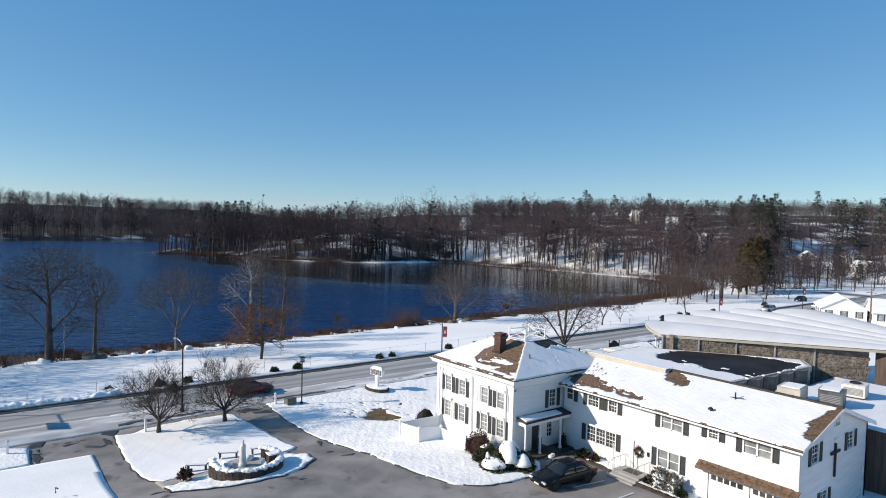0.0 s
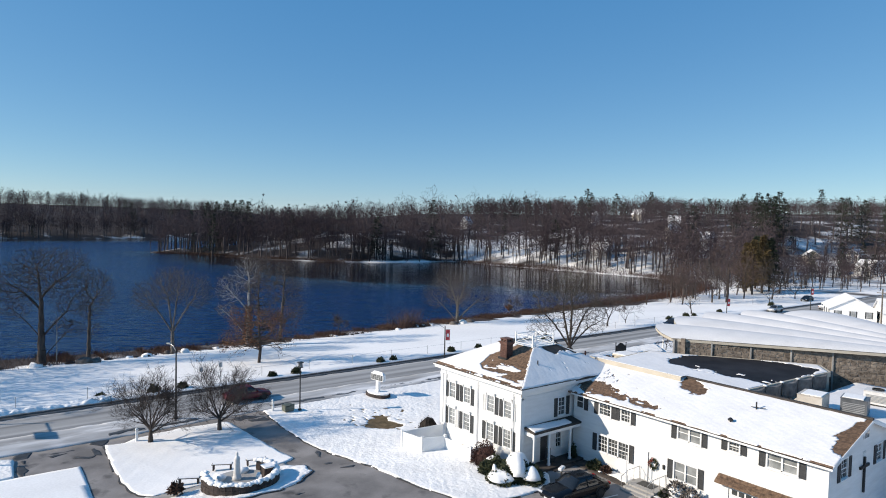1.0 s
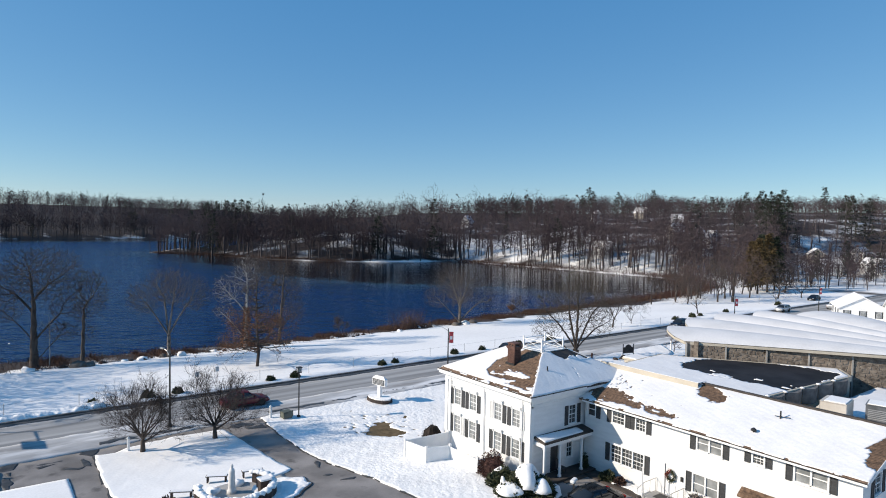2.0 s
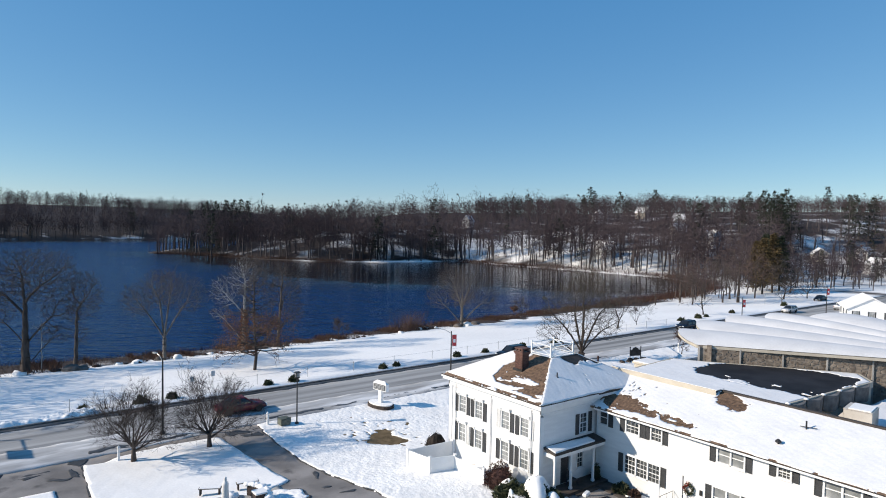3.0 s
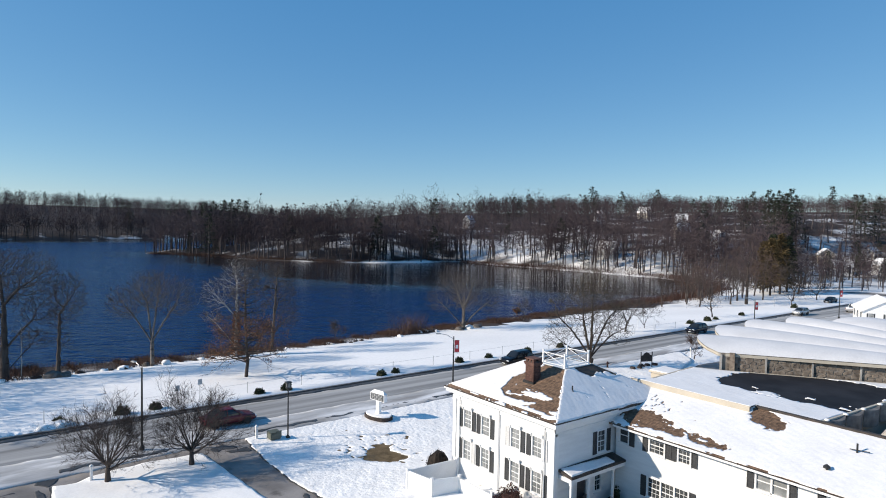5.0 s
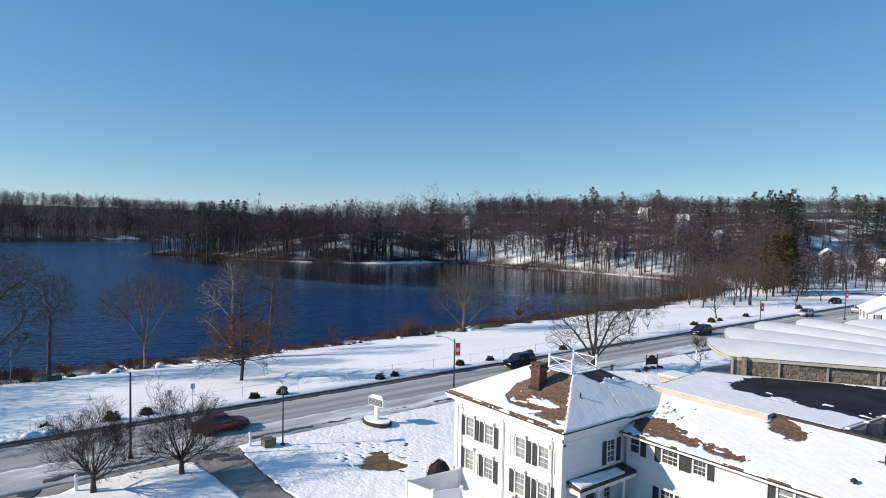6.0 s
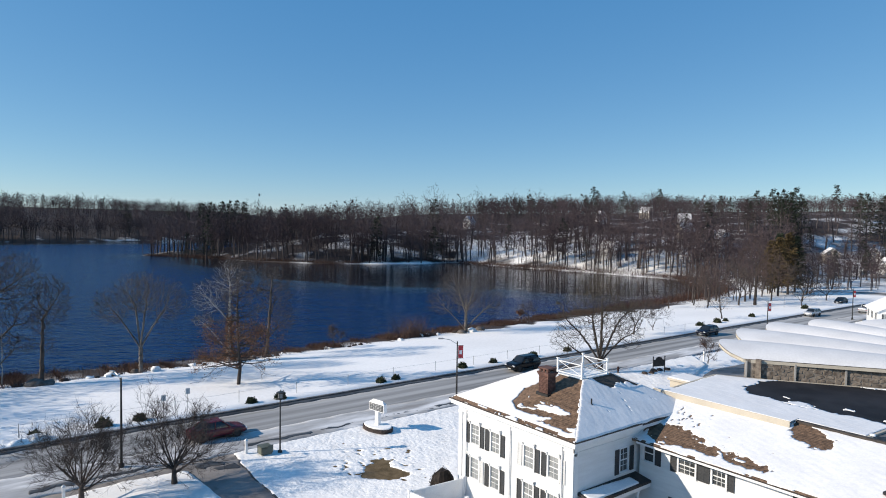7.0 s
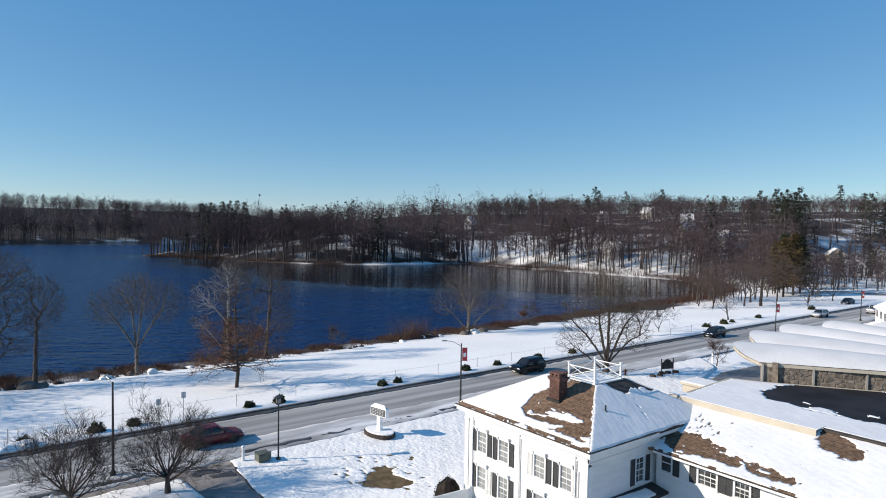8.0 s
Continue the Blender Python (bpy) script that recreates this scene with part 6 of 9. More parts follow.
def pine_arrays(rng, h, w, whorls=18, dense=9):
    """Trunk of an evergreen and its boughs of needle sprays."""
    seg = [(0, 0, -0.2, 0, 0, h * 0.5, h * 0.018, h * 0.012, 0), (0, 0, h * 0.5, 0, 0, h * 0.98, h * 0.012, 0.03, 0)]
    vs = []
    for k in range(whorls):
        f = 0.16 + 0.84 * k / whorls
        reach = w * (1 - f) ** 0.75 * rng.uniform(0.75, 1.2) + 0.25
        for j in range(6):
            a = rng.uniform(0, 2 * math.pi)
            d = np.array([math.cos(a), math.sin(a), rng.uniform(-0.28, 0.12)])
            b = np.array([0, 0, h * f + rng.uniform(-0.3, 0.3)])
            seg.append((*b, *(b + d * reach), 0.05, 0.015, 1))
            t = rng.uniform(0.2, 1.05, dense)[:, None]
            c = b + d * reach * t + rng.normal(0, 0.05 * w, (dense, 3))
            e = d + rng.normal(0, 0.5, (dense, 3))
            ln = w * 0.14 * rng.uniform(0.6, 1.3, (dense, 1))
            sd = np.cross(e, rng.normal(0, 1, (dense, 3)))
            sd /= np.linalg.norm(sd, axis=1, keepdims=True) + 1e-9
            vs.append(np.stack([c - sd * ln * 0.22, c + sd * ln * 0.22, c + e / np.linalg.norm(e, axis=1, keepdims=True) * ln], 1).reshape(-1, 3))
    v = np.concatenate(vs)
    return np.array(seg, float), v, np.arange(len(v)).reshape(-1, 3)


def pine(at, h, w, label, k, mat=None):
    r = rngs(200 + k)
    th = thing("pine_tree", at, label, "tree", "pines")
    seg, v, f = pine_arrays(r, h, w, 26, 34)
    lv, lf = limbs(seg)
    arrays("trunk", lv, lf, BARK).parent = th
    arrays("crown", v, f, mat or NEEDLE).parent = th
    return th


for k, (x, y, h, w) in enumerate([(-63.6, 162, 17, 4.0), (-64.0, 169, 18.5, 4.0), (-65.5, 177, 17.5, 4.2), (-70, 171, 16, 4.0), (-73, 183, 18, 4.2)]):
    pine((x, y, gz(x, y)), h, w, "tall olive-brown evergreen beside the cove", k, OLIVE_NEEDLE if k in (0, 1, 3) else None)

r = rngs(95)
s = grow(r, 3.0, 0.2, 0.4, 0.05, 3, (5, 4, 3), (0.3, 0.9), 0.15, 0.14)
tree("sapling", (-78.8, 73.7, gz(-78.8, 73.7)), "slim sapling with dead red-brown leaves on the bank", s, r, BARK, RED_SHRUB, 3, 0.4, 0.02, 0.012, leaf=(0.8, 3.2, 3, 0.15, 0.12))
# ---- the woods across the water ----
def slivers(seg, wide):
    """One thin triangle for each row of branches."""
    p, q = seg[:, :3], seg[:, 3:6]
    side = np.cross(q - p, np.random.default_rng(len(seg)).normal(0, 1, p.shape))
    side *= (np.maximum(seg[:, 6:7], wide)) / (np.linalg.norm(side, axis=1, keepdims=True) + 1e-9)
    v = np.stack([p - side, p + side, q + (q - p) * 0.25], 1).reshape(-1, 3)
    return v, np.arange(len(v)).reshape(-1, 3)


def template(k, kind, far=False):
    """Corners and triangles of a distant tree 20 m high: trunk and limbs, then twigs or needles."""
    r = rngs(300 + k)
    if kind == "pine":
        seg, v, f = pine_arrays(r, 20.0, 4.8, 15, 11)
        lv, lf = limbs(seg, 0.05, (4, 3))
        return lv, lf, v * np.array([1, 1, 1.0]), f
    masses = {"round": [(0, 0, 12.0, 5.4, 5.4, 6.6), (2.5, 1, 10.5, 3.4, 3.4, 3.2), (-2.4, -1.2, 11.5, 3.4, 3.4, 3.6), (0.5, -2.0, 16.2, 3.0, 3.0, 3.4)],
              "tall": [(0, 0, 13.0, 4.2, 4.2, 6.6), (1.4, 1.0, 11.0, 2.8, 2.8, 3.0), (-1.2, -0.6, 17.0, 2.6, 2.6, 2.8)],
              "slim": [(0, 0, 12.0, 3.2, 3.2, 7.4), (0.8, -0.6, 16.8, 2.0, 2.0, 3.0)]}[kind]
    masses = [(a + r.normal(0, 0.7), b + r.normal(0, 0.7), c, d * r.uniform(0.85, 1.15), e * r.uniform(0.85, 1.15), f * r.uniform(0.9, 1.05)) for a, b, c, d, e, f in masses]
    seg = colonize(r, stem_line(7.0 if kind == "round" else 9.0, (r.normal(0, 0.4), r.normal(0, 0.4)), 3), masses, 320 if not far else 150, 0.85 if not far else 1.3, 5.0, 0.95 if not far else 1.5, 0.25, 0.03, 0.9)
    trunk = seg[seg[:, 8] == 0]
    trunk[:, 6:8] = np.maximum(trunk[:, 6:8], 0.2)
    lv, lf = limbs(trunk, 0.08, (4, 3))
    fine = seg[seg[:, 8] > 0]
    v, f = slivers(fine, 0.055 if not far else 0.10)
    ends = fine[fine[:, 8] >= 3]
    pick = ends[r.integers(0, len(ends), 300 if not far else 165)]
    tv, tf = twigs(r, pick, 1, 1.2 if not far else 1.4, 0.10 if not far else 0.16, bend=0.9, reach=9)
    return lv, lf, np.concatenate([v, tv]), np.concatenate([f, tf + len(v)])


KINDS = ("round", "tall", "round", "slim", "tall", "round")
TEMPLATES = [template(k, KINDS[k]) for k in range(6)] + [template(9, "pine"), template(10, "pine")]
DISTANT = [template(k + 20, KINDS[k], True) for k in range(6)] + TEMPLATES[6:]


EYE = np.array([27.0, -29.0])


def woods(name, places, label):
    """One joined mesh of many trees: rows of x, y, z, scale, kind."""
    vs, fs, ms, o = [], [], [], 0
    for x, y, z, sc, kind, wide in places:
        lv, lf, tv, tf = (DISTANT if sc < 0.5 or math.hypot(x - EYE[0], y - EYE[1]) > 470 else TEMPLATES)[int(kind)]
        a = RNG.uniform(0, 2 * math.pi)
        rot = np.array([[math.cos(a), -math.sin(a), 0], [math.sin(a), math.cos(a), 0], [0, 0, 1]]) * np.array([sc * wide, sc * wide, sc])
        for v, f, m in ((lv, lf, 0), (tv, tf, 2 if kind >= 6 else 1)):
            vs.append(v @ rot.T + np.array([x, y, z]))
            fs.append(f + o)
            ms.append(np.full(len(f), m))
            o += len(v)
    ob = arrays(name, np.concatenate(vs), np.concatenate(fs), [WOODS_BARK, WOODS_TWIG, NEEDLE], np.concatenate(ms))
    return tagged(ob, label, "woods", kind="stuff")


def scatter(n, a0, a1, d0, d1, keep, pines, power=1.0):
    """Trees strewn over a sector: bearings in degrees left of the road's direction, distances from the yard."""
    out = []
    tries = 0
    while len(out) < n and tries < n * 40:
        tries += 1
        a = radians(RNG.uniform(a0, a1))
        d = d0 + (d1 - d0) * RNG.uniform(0, 1) ** power
        x, y = EYE[0] - math.sin(a) * d, EYE[1] + math.cos(a) * d
        sd = float(lake_distance(np.array([x]), np.array([y]))[0])
        if sd < 1.5 or not keep(x, y, sd):
            continue
        kind = RNG.integers(6, 8) if RNG.uniform() < pines else RNG.integers(0, 6)
        out.append((x, y, gz(x, y) - 0.2, RNG.uniform(0.65, 1.22), kind, RNG.uniform(0.8, 1.15)))
    return out


HOMES = [(-302.8, 245.0, 9), (-254.2, 320.7, 8), (-238.5, 350.0, 8), (-182.4, 305.6, 8), (-155.0, 262.0, 8), (-142.6, 262.0, 7), (-130.1, 252.9, 9), (-163.1, 214.3, 7), (-84.1, 267.5, 8), (-82.9, 297.5, 9), (-95.5, 281.0, 7), (-70.0, 275.0, 8)]


def open_ground(x, y):
    """Clearings: round the homes, and the snowy bank across the cove."""
    if any((x - hx) ** 2 + (y - hy) ** 2 < (hr * 0.6) ** 2 for hx, hy, hr in HOMES):
        return False
    for hx, hy, hr in HOMES:
        away = math.hypot(EYE[0] - hx, EYE[1] - hy)
        dx, dy = (EYE[0] - hx) / away, (EYE[1] - hy) / away
        along, across = (x - hx) * dx + (y - hy) * dy, abs((x - hx) * dy - (y - hy) * dx)
        if 0 < along < 14 and across < 3.0:
            return False
    if x > -118 and y > 190 and math.hypot(x - 27, y + 29) < 312 and math.degrees(math.atan2(27 - x, y + 29)) < 24.5:
        return False
    bank = ((x + 218) / 30) ** 2 + ((y - 198) / 12) ** 2 < 1 or ((x + 262) / 22) ** 2 + ((y - 222) / 22) ** 2 < 1
    return not (bank and RNG.uniform() < 0.45)


# how high the crowns stand over the yard's level of sight: bearings and slopes
SKY_B = [14, 17.6, 21.9, 24, 28.3, 31.4, 34.5, 36.9, 39.5, 41.7, 44, 46.7, 49.5, 51.8, 53.6, 56.9, 60.5, 63, 65.4, 68.1, 70.2, 73.9, 76, 80, 84, 87.7, 99]
SKY_S = [0.047, 0.0465, 0.0463, 0.048, 0.0458, 0.0474, 0.051, 0.0469, 0.049, 0.0462, 0.0458, 0.049, 0.0465, 0.0445, 0.047, 0.0405, 0.037, 0.030, 0.023, 0.0245, 0.0295, 0.0285, 0.029, 0.030, 0.033, 0.0415, 0.046]


def under_skyline(rows):
    """Trees cut to the woods' height; those that would be mere bushes are left out."""
    out = []
    for x, y, z, sc, kind, wide in rows:
        b = math.degrees(math.atan2(EYE[0] - x, y - EYE[1]))
        top = 18.7 + math.hypot(x - EYE[0], y - EYE[1]) * float(np.interp(b, SKY_B, SKY_S)) * (RNG.uniform(0.74, 1.04) if b < 66 else RNG.uniform(0.84, 0.99))
        tallest = (top - z) / 20.5
        if tallest < (0.45 if b < 66 else 0.33):
            continue
        out.append((x, y, z, min(sc, tallest), kind, wide * (1.0 if tallest > sc else min(1.3, (sc / tallest) ** 0.5))))
    return out


places = []
places += scatter(300, 46, 82, 200, 470, lambda x, y, sd: -395 < x < -120 and sd < 70 and y < 225 and open_ground(x, y), 0.04)      # the spit of land
places += scatter(330, 38, 68, 300, 640, lambda x, y, sd: sd < 320 and open_ground(x, y), 0.04)                                    # behind it
places += scatter(500, 13, 50, 250, 560, lambda x, y, sd: (y > 196 or x < -140) and open_ground(x, y), 0.03)                         # the hill with the homes
places += scatter(200, 24, 46, 215, 340, lambda x, y, sd: (y > 196 or x < -140) and sd < 60 and open_ground(x, y), 0.03)            # its foot by the cove
low_trees = scatter(52, 24.5, 36, 185, 275, lambda x, y, sd: x < -62 - 0.12 * (y - 130) and y > 128 and sd > 3, 0.03)                # round the head of the cove
low_trees += scatter(210, 14, 24.5, 235, 350, lambda x, y, sd: x < -44 and not any((x - hx) ** 2 + (y - hy) ** 2 < 30 for hx, hy, hr in HOMES), 0.06)
places += [(x, y, z, s * 0.52, k, w * 1.15) for x, y, z, s, k, w in low_trees]
places += scatter(130, 46, 84, 240, 480, lambda x, y, sd: -395 < x < -230 and sd < 14 and y < 200, 0.03)                             # along its edge
places += scatter(640, 66, 99, 560, 880, lambda x, y, sd: x < -560, 0.02)                                                           # the far shore
places += scatter(260, 76, 99, 600, 660, lambda x, y, sd: x < -560 and sd < 25, 0.02)
places += scatter(430, 66, 99, 800, 1050, lambda x, y, sd: x < -560, 0.03)                                                          # its crest
places += scatter(200, 44, 80, 560, 1000, lambda x, y, sd: True, 0.08)
places += scatter(320, 13, 46, 450, 660, lambda x, y, sd: True, 0.02)                                                               # the hill's crest
places += scatter(170, 13, 34, 640, 900, lambda x, y, sd: True, 0.02)
places = under_skyline(places)
# saplings and brush between the trunks
under = scatter(280, 46, 82, 200, 470, lambda x, y, sd: -395 < x < -120 and sd < 45 and y < 225 and open_ground(x, y), 0.0)
under += scatter(260, 13, 60, 450, 640, lambda x, y, sd: True, 0.0)
thick = scatter(300, 13, 40, 470, 700, lambda x, y, sd: True, 0.0)
thick += scatter(520, 67, 99, 720, 1040, lambda x, y, sd: x < -560, 0.0)
under += scatter(160, 24, 50, 230, 420, lambda x, y, sd: (y > 196 or x < -140) and open_ground(x, y), 0.0)
places += [(x, y, z - 1.2, s * 0.36, k, w * 1.3) for x, y, z, s, k, w in under]
places += [(x, y, z - 1.0, s * 0.55, k, w * 1.3) for x, y, z, s, k, w in thick]


def lone(bearing, d, slope, kind, wide=1.0):
    """One tree whose top stands at the given slope over the level of sight."""
    x, y = EYE[0] - math.sin(radians(bearing)) * d, EYE[1] + math.cos(radians(bearing)) * d
    z = gz(x, y) - 0.2
    sc = (18.8 + d * slope - z) / 20.5
    places.append((x, y, z, sc, kind, wide * min(1.0, 1.15 / sc)))


# trees that stand out on the skyline
for bearing, d, slope, kind in [(53.6, 420, 0.0650, 0), (52.6, 430, 0.050, 2), (49.5, 430, 0.0575, 2), (44.9, 440, 0.0585, 0), (44.1, 445, 0.056, 5), (46.4, 450, 0.0535, 2), (60.5, 400, 0.0405, 5), (59.4, 405, 0.039, 0), (56.2, 410, 0.050, 2), (68.7, 400, 0.036, 3), (69.2, 398, 0.034, 5),
                                (83.9, 900, 0.0335, 0), (83.0, 905, 0.036, 2), (82.2, 900, 0.0355, 5), (81.3, 910, 0.0345, 0), (80.5, 905, 0.035, 2), (79.9, 900, 0.033, 5), (77.6, 930, 0.031, 0), (76.8, 935, 0.0315, 2), (75.6, 930, 0.031, 5), (74.9, 925, 0.030, 0), (86.3, 900, 0.0335, 2), (85.2, 905, 0.032, 5),
                                (39.5, 440, 0.0612, 6), (39.1, 450, 0.055, 7), (36.9, 420, 0.0540, 7), (34.0, 430, 0.0570, 6), (34.6, 435, 0.0535, 2), (35.3, 440, 0.054, 0), (31.2, 400, 0.043, 7), (29.3, 400, 0.047, 6), (28.6, 395, 0.044, 7), (26.7, 370, 0.0545, 6), (27.3, 365, 0.042, 7), (25.6, 352, 0.0570, 6), (25.2, 346, 0.052, 7), (24.8, 350, 0.0560, 7), (24.4, 342, 0.053, 6),
                                (24.0, 350, 0.0590, 6), (23.6, 345, 0.050, 7), (25.0, 335, 0.043, 6), (24.3, 335, 0.041, 7), (21.2, 420, 0.0605, 6), (19.7, 370, 0.0505, 7), (19.3, 375, 0.050, 6), (18.2, 380, 0.046, 7), (16.8, 370, 0.052, 6),
                                (73.2, 405, 0.0268, 7), (72.4, 400, 0.0285, 6), (71.6, 402, 0.0300, 7), (71.0, 396, 0.0315, 6), (70.4, 400, 0.0320, 7), (69.8, 405, 0.0300, 6), (72.8, 360, 0.010, 6), (66.2, 470, 0.0165, 6), (65.5, 480, 0.0175, 7), (64.8, 475, 0.0170, 6), (64.2, 480, 0.018, 7), (79.4, 780, 0.0225, 6), (78.9, 785, 0.0215, 7), (76.0, 760, 0.0205, 7), (75.4, 765, 0.021, 6), (74.8, 770, 0.0195, 7)]:
    lone(bearing, d, slope, kind)
woods("far_woods", places, "bare grey-brown winter woods with a few dark pines")

# brush, saplings and reeds along the near bank
def bank_brush(n, pick, hgt, width, label, mat, name="shore_brush"):
    x, y = pick(n)
    z = land_height(x, y)
    h = hgt * RNG.uniform(0.4, 1.2, n)
    d = np.stack([RNG.normal(0, 0.45, n), RNG.normal(0, 0.45, n), np.ones(n)], 1)
    s = RNG.normal(0, 1, (n, 3))
    s[:, 2] = 0
    s /= np.linalg.norm(s, axis=1, keepdims=True)
    p = np.stack([x, y, z - 0.05], 1)
    v = np.stack([p - s * width, p + s * width, p + d * h[:, None]], 1).reshape(-1, 3)
    return tagged(arrays(name, v, np.arange(len(v)).reshape(-1, 3), mat), label, "brush", kind="stuff")


def near_bank(n):
    y = RNG.uniform(-45, 175, n)
    edge = np.interp(y, [-60, -28, -6, 14, 36, 60, 90, 130, 168], [-84, -78, -74.5, -73, -75, -76, -78, -79, -89])
    top = np.interp(y, [-40, -20, 5, 30, 60, 100, 170], [-65.5, -66, -66.5, -67.5, -69.0, -72.0, -81])
    clump = 0.5 + 0.5 * np.sin(y * 0.7 + 2 * np.sin(y * 0.23))
    y = y + 1.2 * np.sin(y * 1.9) + 2.0 * np.sin(y * 0.45)
    return edge + (top - edge) * RNG.uniform(0, 1, n) ** (0.7 + 0.9 * clump), y


bank_brush(46000, near_bank, 0.85, 0.024, "rust-brown leafless brush along the lake bank", BRUSH)


def thicket(n):
    c = RNG.integers(0, 2, n)
    return np.where(c == 0, -69.5, -70.5) + RNG.normal(0, 0.9, n), np.where(c == 0, 36.0, 39.0) + RNG.normal(0, 1.5, n)


bank_brush(520, thicket, 4.0, 0.026, "thicket of upright brown saplings at the lake edge", BRUSH, "sapling_thicket")


def cove_bank(n):
    t = RNG.uniform(0, 1, n)
    pts = np.array([(-79, 100), (-79, 134), (-84, 156), (-98, 181), (-124, 197), (-165, 191), (-185, 186), (-215, 183), (-238, 180), (-253, 118), (-292, 90), (-330, 76), (-352, 56)], float)
    k = np.clip((t * (len(pts) - 1)).astype(int), 0, len(pts) - 2)
    f = t * (len(pts) - 1) - k
    p = pts[k] + (pts[k + 1] - pts[k]) * f[:, None]
    w = np.where(k < 6, 8.0, np.where(k < 8, 4.0, 2.0))
    return p[:, 0] + RNG.uniform(-1, 1, n) * w, p[:, 1] + RNG.uniform(-0.2, 1, n) * w


bank_brush(20000, cove_bank, 1.7, 0.05, "brown reeds and brush round the cove", BRUSH, "cove_brush")


def cove_thicket(n):
    t = RNG.uniform(0, 1, n)
    pts = np.array([(-78, 104), (-78, 132), (-83, 156), (-97, 182), (-122, 197)], float)
    k = np.clip((t * 4).astype(int), 0, 3)
    f = t * 4 - k
    p = pts[k] + (pts[k + 1] - pts[k]) * f[:, None]
    clump = 0.5 + 0.5 * np.sin(t * 46 + 2 * np.sin(t * 17))
    return p[:, 0] + RNG.uniform(0, 1, n) ** 1.3 * (2 + 9 * clump * t), p[:, 1] + RNG.uniform(0, 1, n) * 8


bank_brush(9000, cove_thicket, 1.8, 0.03, "russet leafless thicket at the head of the cove", RED_SHRUB, "cove_thicket")

# ---- the flat-roofed hall between the wing and the church ----
FB = (2.0, 21.0, 1.0)
hall = thing("hall", FB, "low cream hall with a flat snowy roof and bare dark membrane", "building")
HALL = [(-4.8, 15.9), (7.9, 16.1), (8.5, 24.0), (9.0, 29.2), (7.2, 31.6), (-3.3, 24.2), (-5.3, 23.2)]
HALL_BARE = [(-1.85, 21.4), (-1.9, 24.2), (-0.6, 26.5), (2.1, 28.3), (5.6, 29.6), (8.3, 29.3), (8.6, 26.5), (8.2, 19.5), (6.2, 20.0), (4.0, 19.2), (1.3, 19.5), (-0.7, 20.0)]
HZ = 6.45
Shape().prism(HALL, 0.6, HZ).make("hall_wall", CREAM, hall, "cream stucco wall", at=FB)
rim = Shape()
for (ax, ay), (bx, by) in zip(HALL, HALL[1:] + HALL[:1]):
    d = Vector((bx - ax, by - ay, 0)).normalized()
    n = Vector((d.y, -d.x, 0))
    p = [Vector((ax, ay, 0)) + n * 0.12, Vector((bx, by, 0)) + n * 0.12, Vector((bx, by, 0)) - n * 0.05, Vector((ax, ay, 0)) - n * 0.05]
    rim.add([(q.x, q.y, HZ - 0.35) for q in p] + [(q.x, q.y, HZ + 0.08) for q in p], [(3, 2, 1, 0), (4, 5, 6, 7), (0, 1, 5, 4), (1, 2, 6, 5), (2, 3, 7, 6), (3, 0, 4, 7)])
rim.make("parapet", CREAM, hall, at=FB)
Shape().prism(HALL, HZ + 0.002, HZ + 0.05).make("roof_membrane", MEMBRANE, hall, "black roof membrane", at=FB)


def hall_keep(x, y):
    jx, jy = x + 1.2 * (fbm(x, y, 1.5, 31, 5) - 0.5), y + 1.2 * (fbm(x, y, 1.5, 32, 5) - 0.5)
    drift = (fbm(x * 0.6, y * 1.4, 1.3, 33) > 0.62) & (y < 20.9 + 0.1 * x)
    return ~(in_poly(jx, jy, HALL_BARE) & ~drift)


plane_snow(hall, [(p[0] * 0.985 + 0.03, p[1] * 0.99 + 0.22, HZ + 0.05) for p in HALL], hall_keep, FB, res=0.1, thick=0.035)
def edge_x(y):
    return 7.9 + (y - 16.1) * 0.085


for k in range(5):
    sag = Shape()
    y0, y1 = 16.6 + k * 2.4, 16.6 + (k + 1) * 2.4 - 0.1
    pts = [(edge_x(y0 + (y1 - y0) * t) + 0.16 + 0.3 * math.sin(math.pi * t), y0 + (y1 - y0) * t, HZ + 0.05 - 0.1 * math.sin(math.pi * t)) for t in np.linspace(0, 1, 7)]
    for a, b in zip(pts, pts[1:]):
        sag.add([a, b, (b[0] - 0.05, b[1], b[2] - 1.2), (a[0] - 0.05, a[1], a[2] - 1.2), (edge_x(a[1]) - 0.1, a[1], a[2] + 0.03), (edge_x(b[1]) - 0.1, b[1], b[2] + 0.03)], [(0, 1, 2, 3), (0, 4, 5, 1)])
    weld(sag.make("roof_skirt", KERB, hall, "grey membrane skirt folded over the roof edge", at=FB).data)
    Shape().blob((edge_x(y0) + 0.1, y0, HZ + 0.1), (0.18, 0.2, 0.08), k, 0.3, 8).make("snow_lump", SNOW, hall, soft=True, at=FB)
low = thing("low_roof_annex", (18, 25, 1.0), "low annex with a snow-covered flat roof", "building")
# grey-tan wall coloured dark brown, its shade put into the colour
Shape().box(9.9, 17.4, 0.7, 34, 33.0, 5.2).make("annex_wall", BROWN_WALL, low, at=(18, 25, 1.0))
plane_snow(low, [(9.9, 17.4, 5.2), (34, 17.4, 5.2), (34, 33.0, 5.2), (9.9, 33.0, 5.2)], None, (18, 25, 1.0), res=0.5)
block = thing("entrance_block", (-6.6, 22.5, 1.0), "cream entrance block with a snowy flat top", "building")
Shape().box(-8.2, 21.4, 0.4, -5.45, 23.6, 5.75).make("block_wall", CREAM, block, at=(-6.6, 22.5, 1.0))
Shape().box(-8.35, 21.25, 5.75, -5.4, 23.75, 5.92).make("block_cornice", CREAM, block, at=(-6.6, 22.5, 1.0))
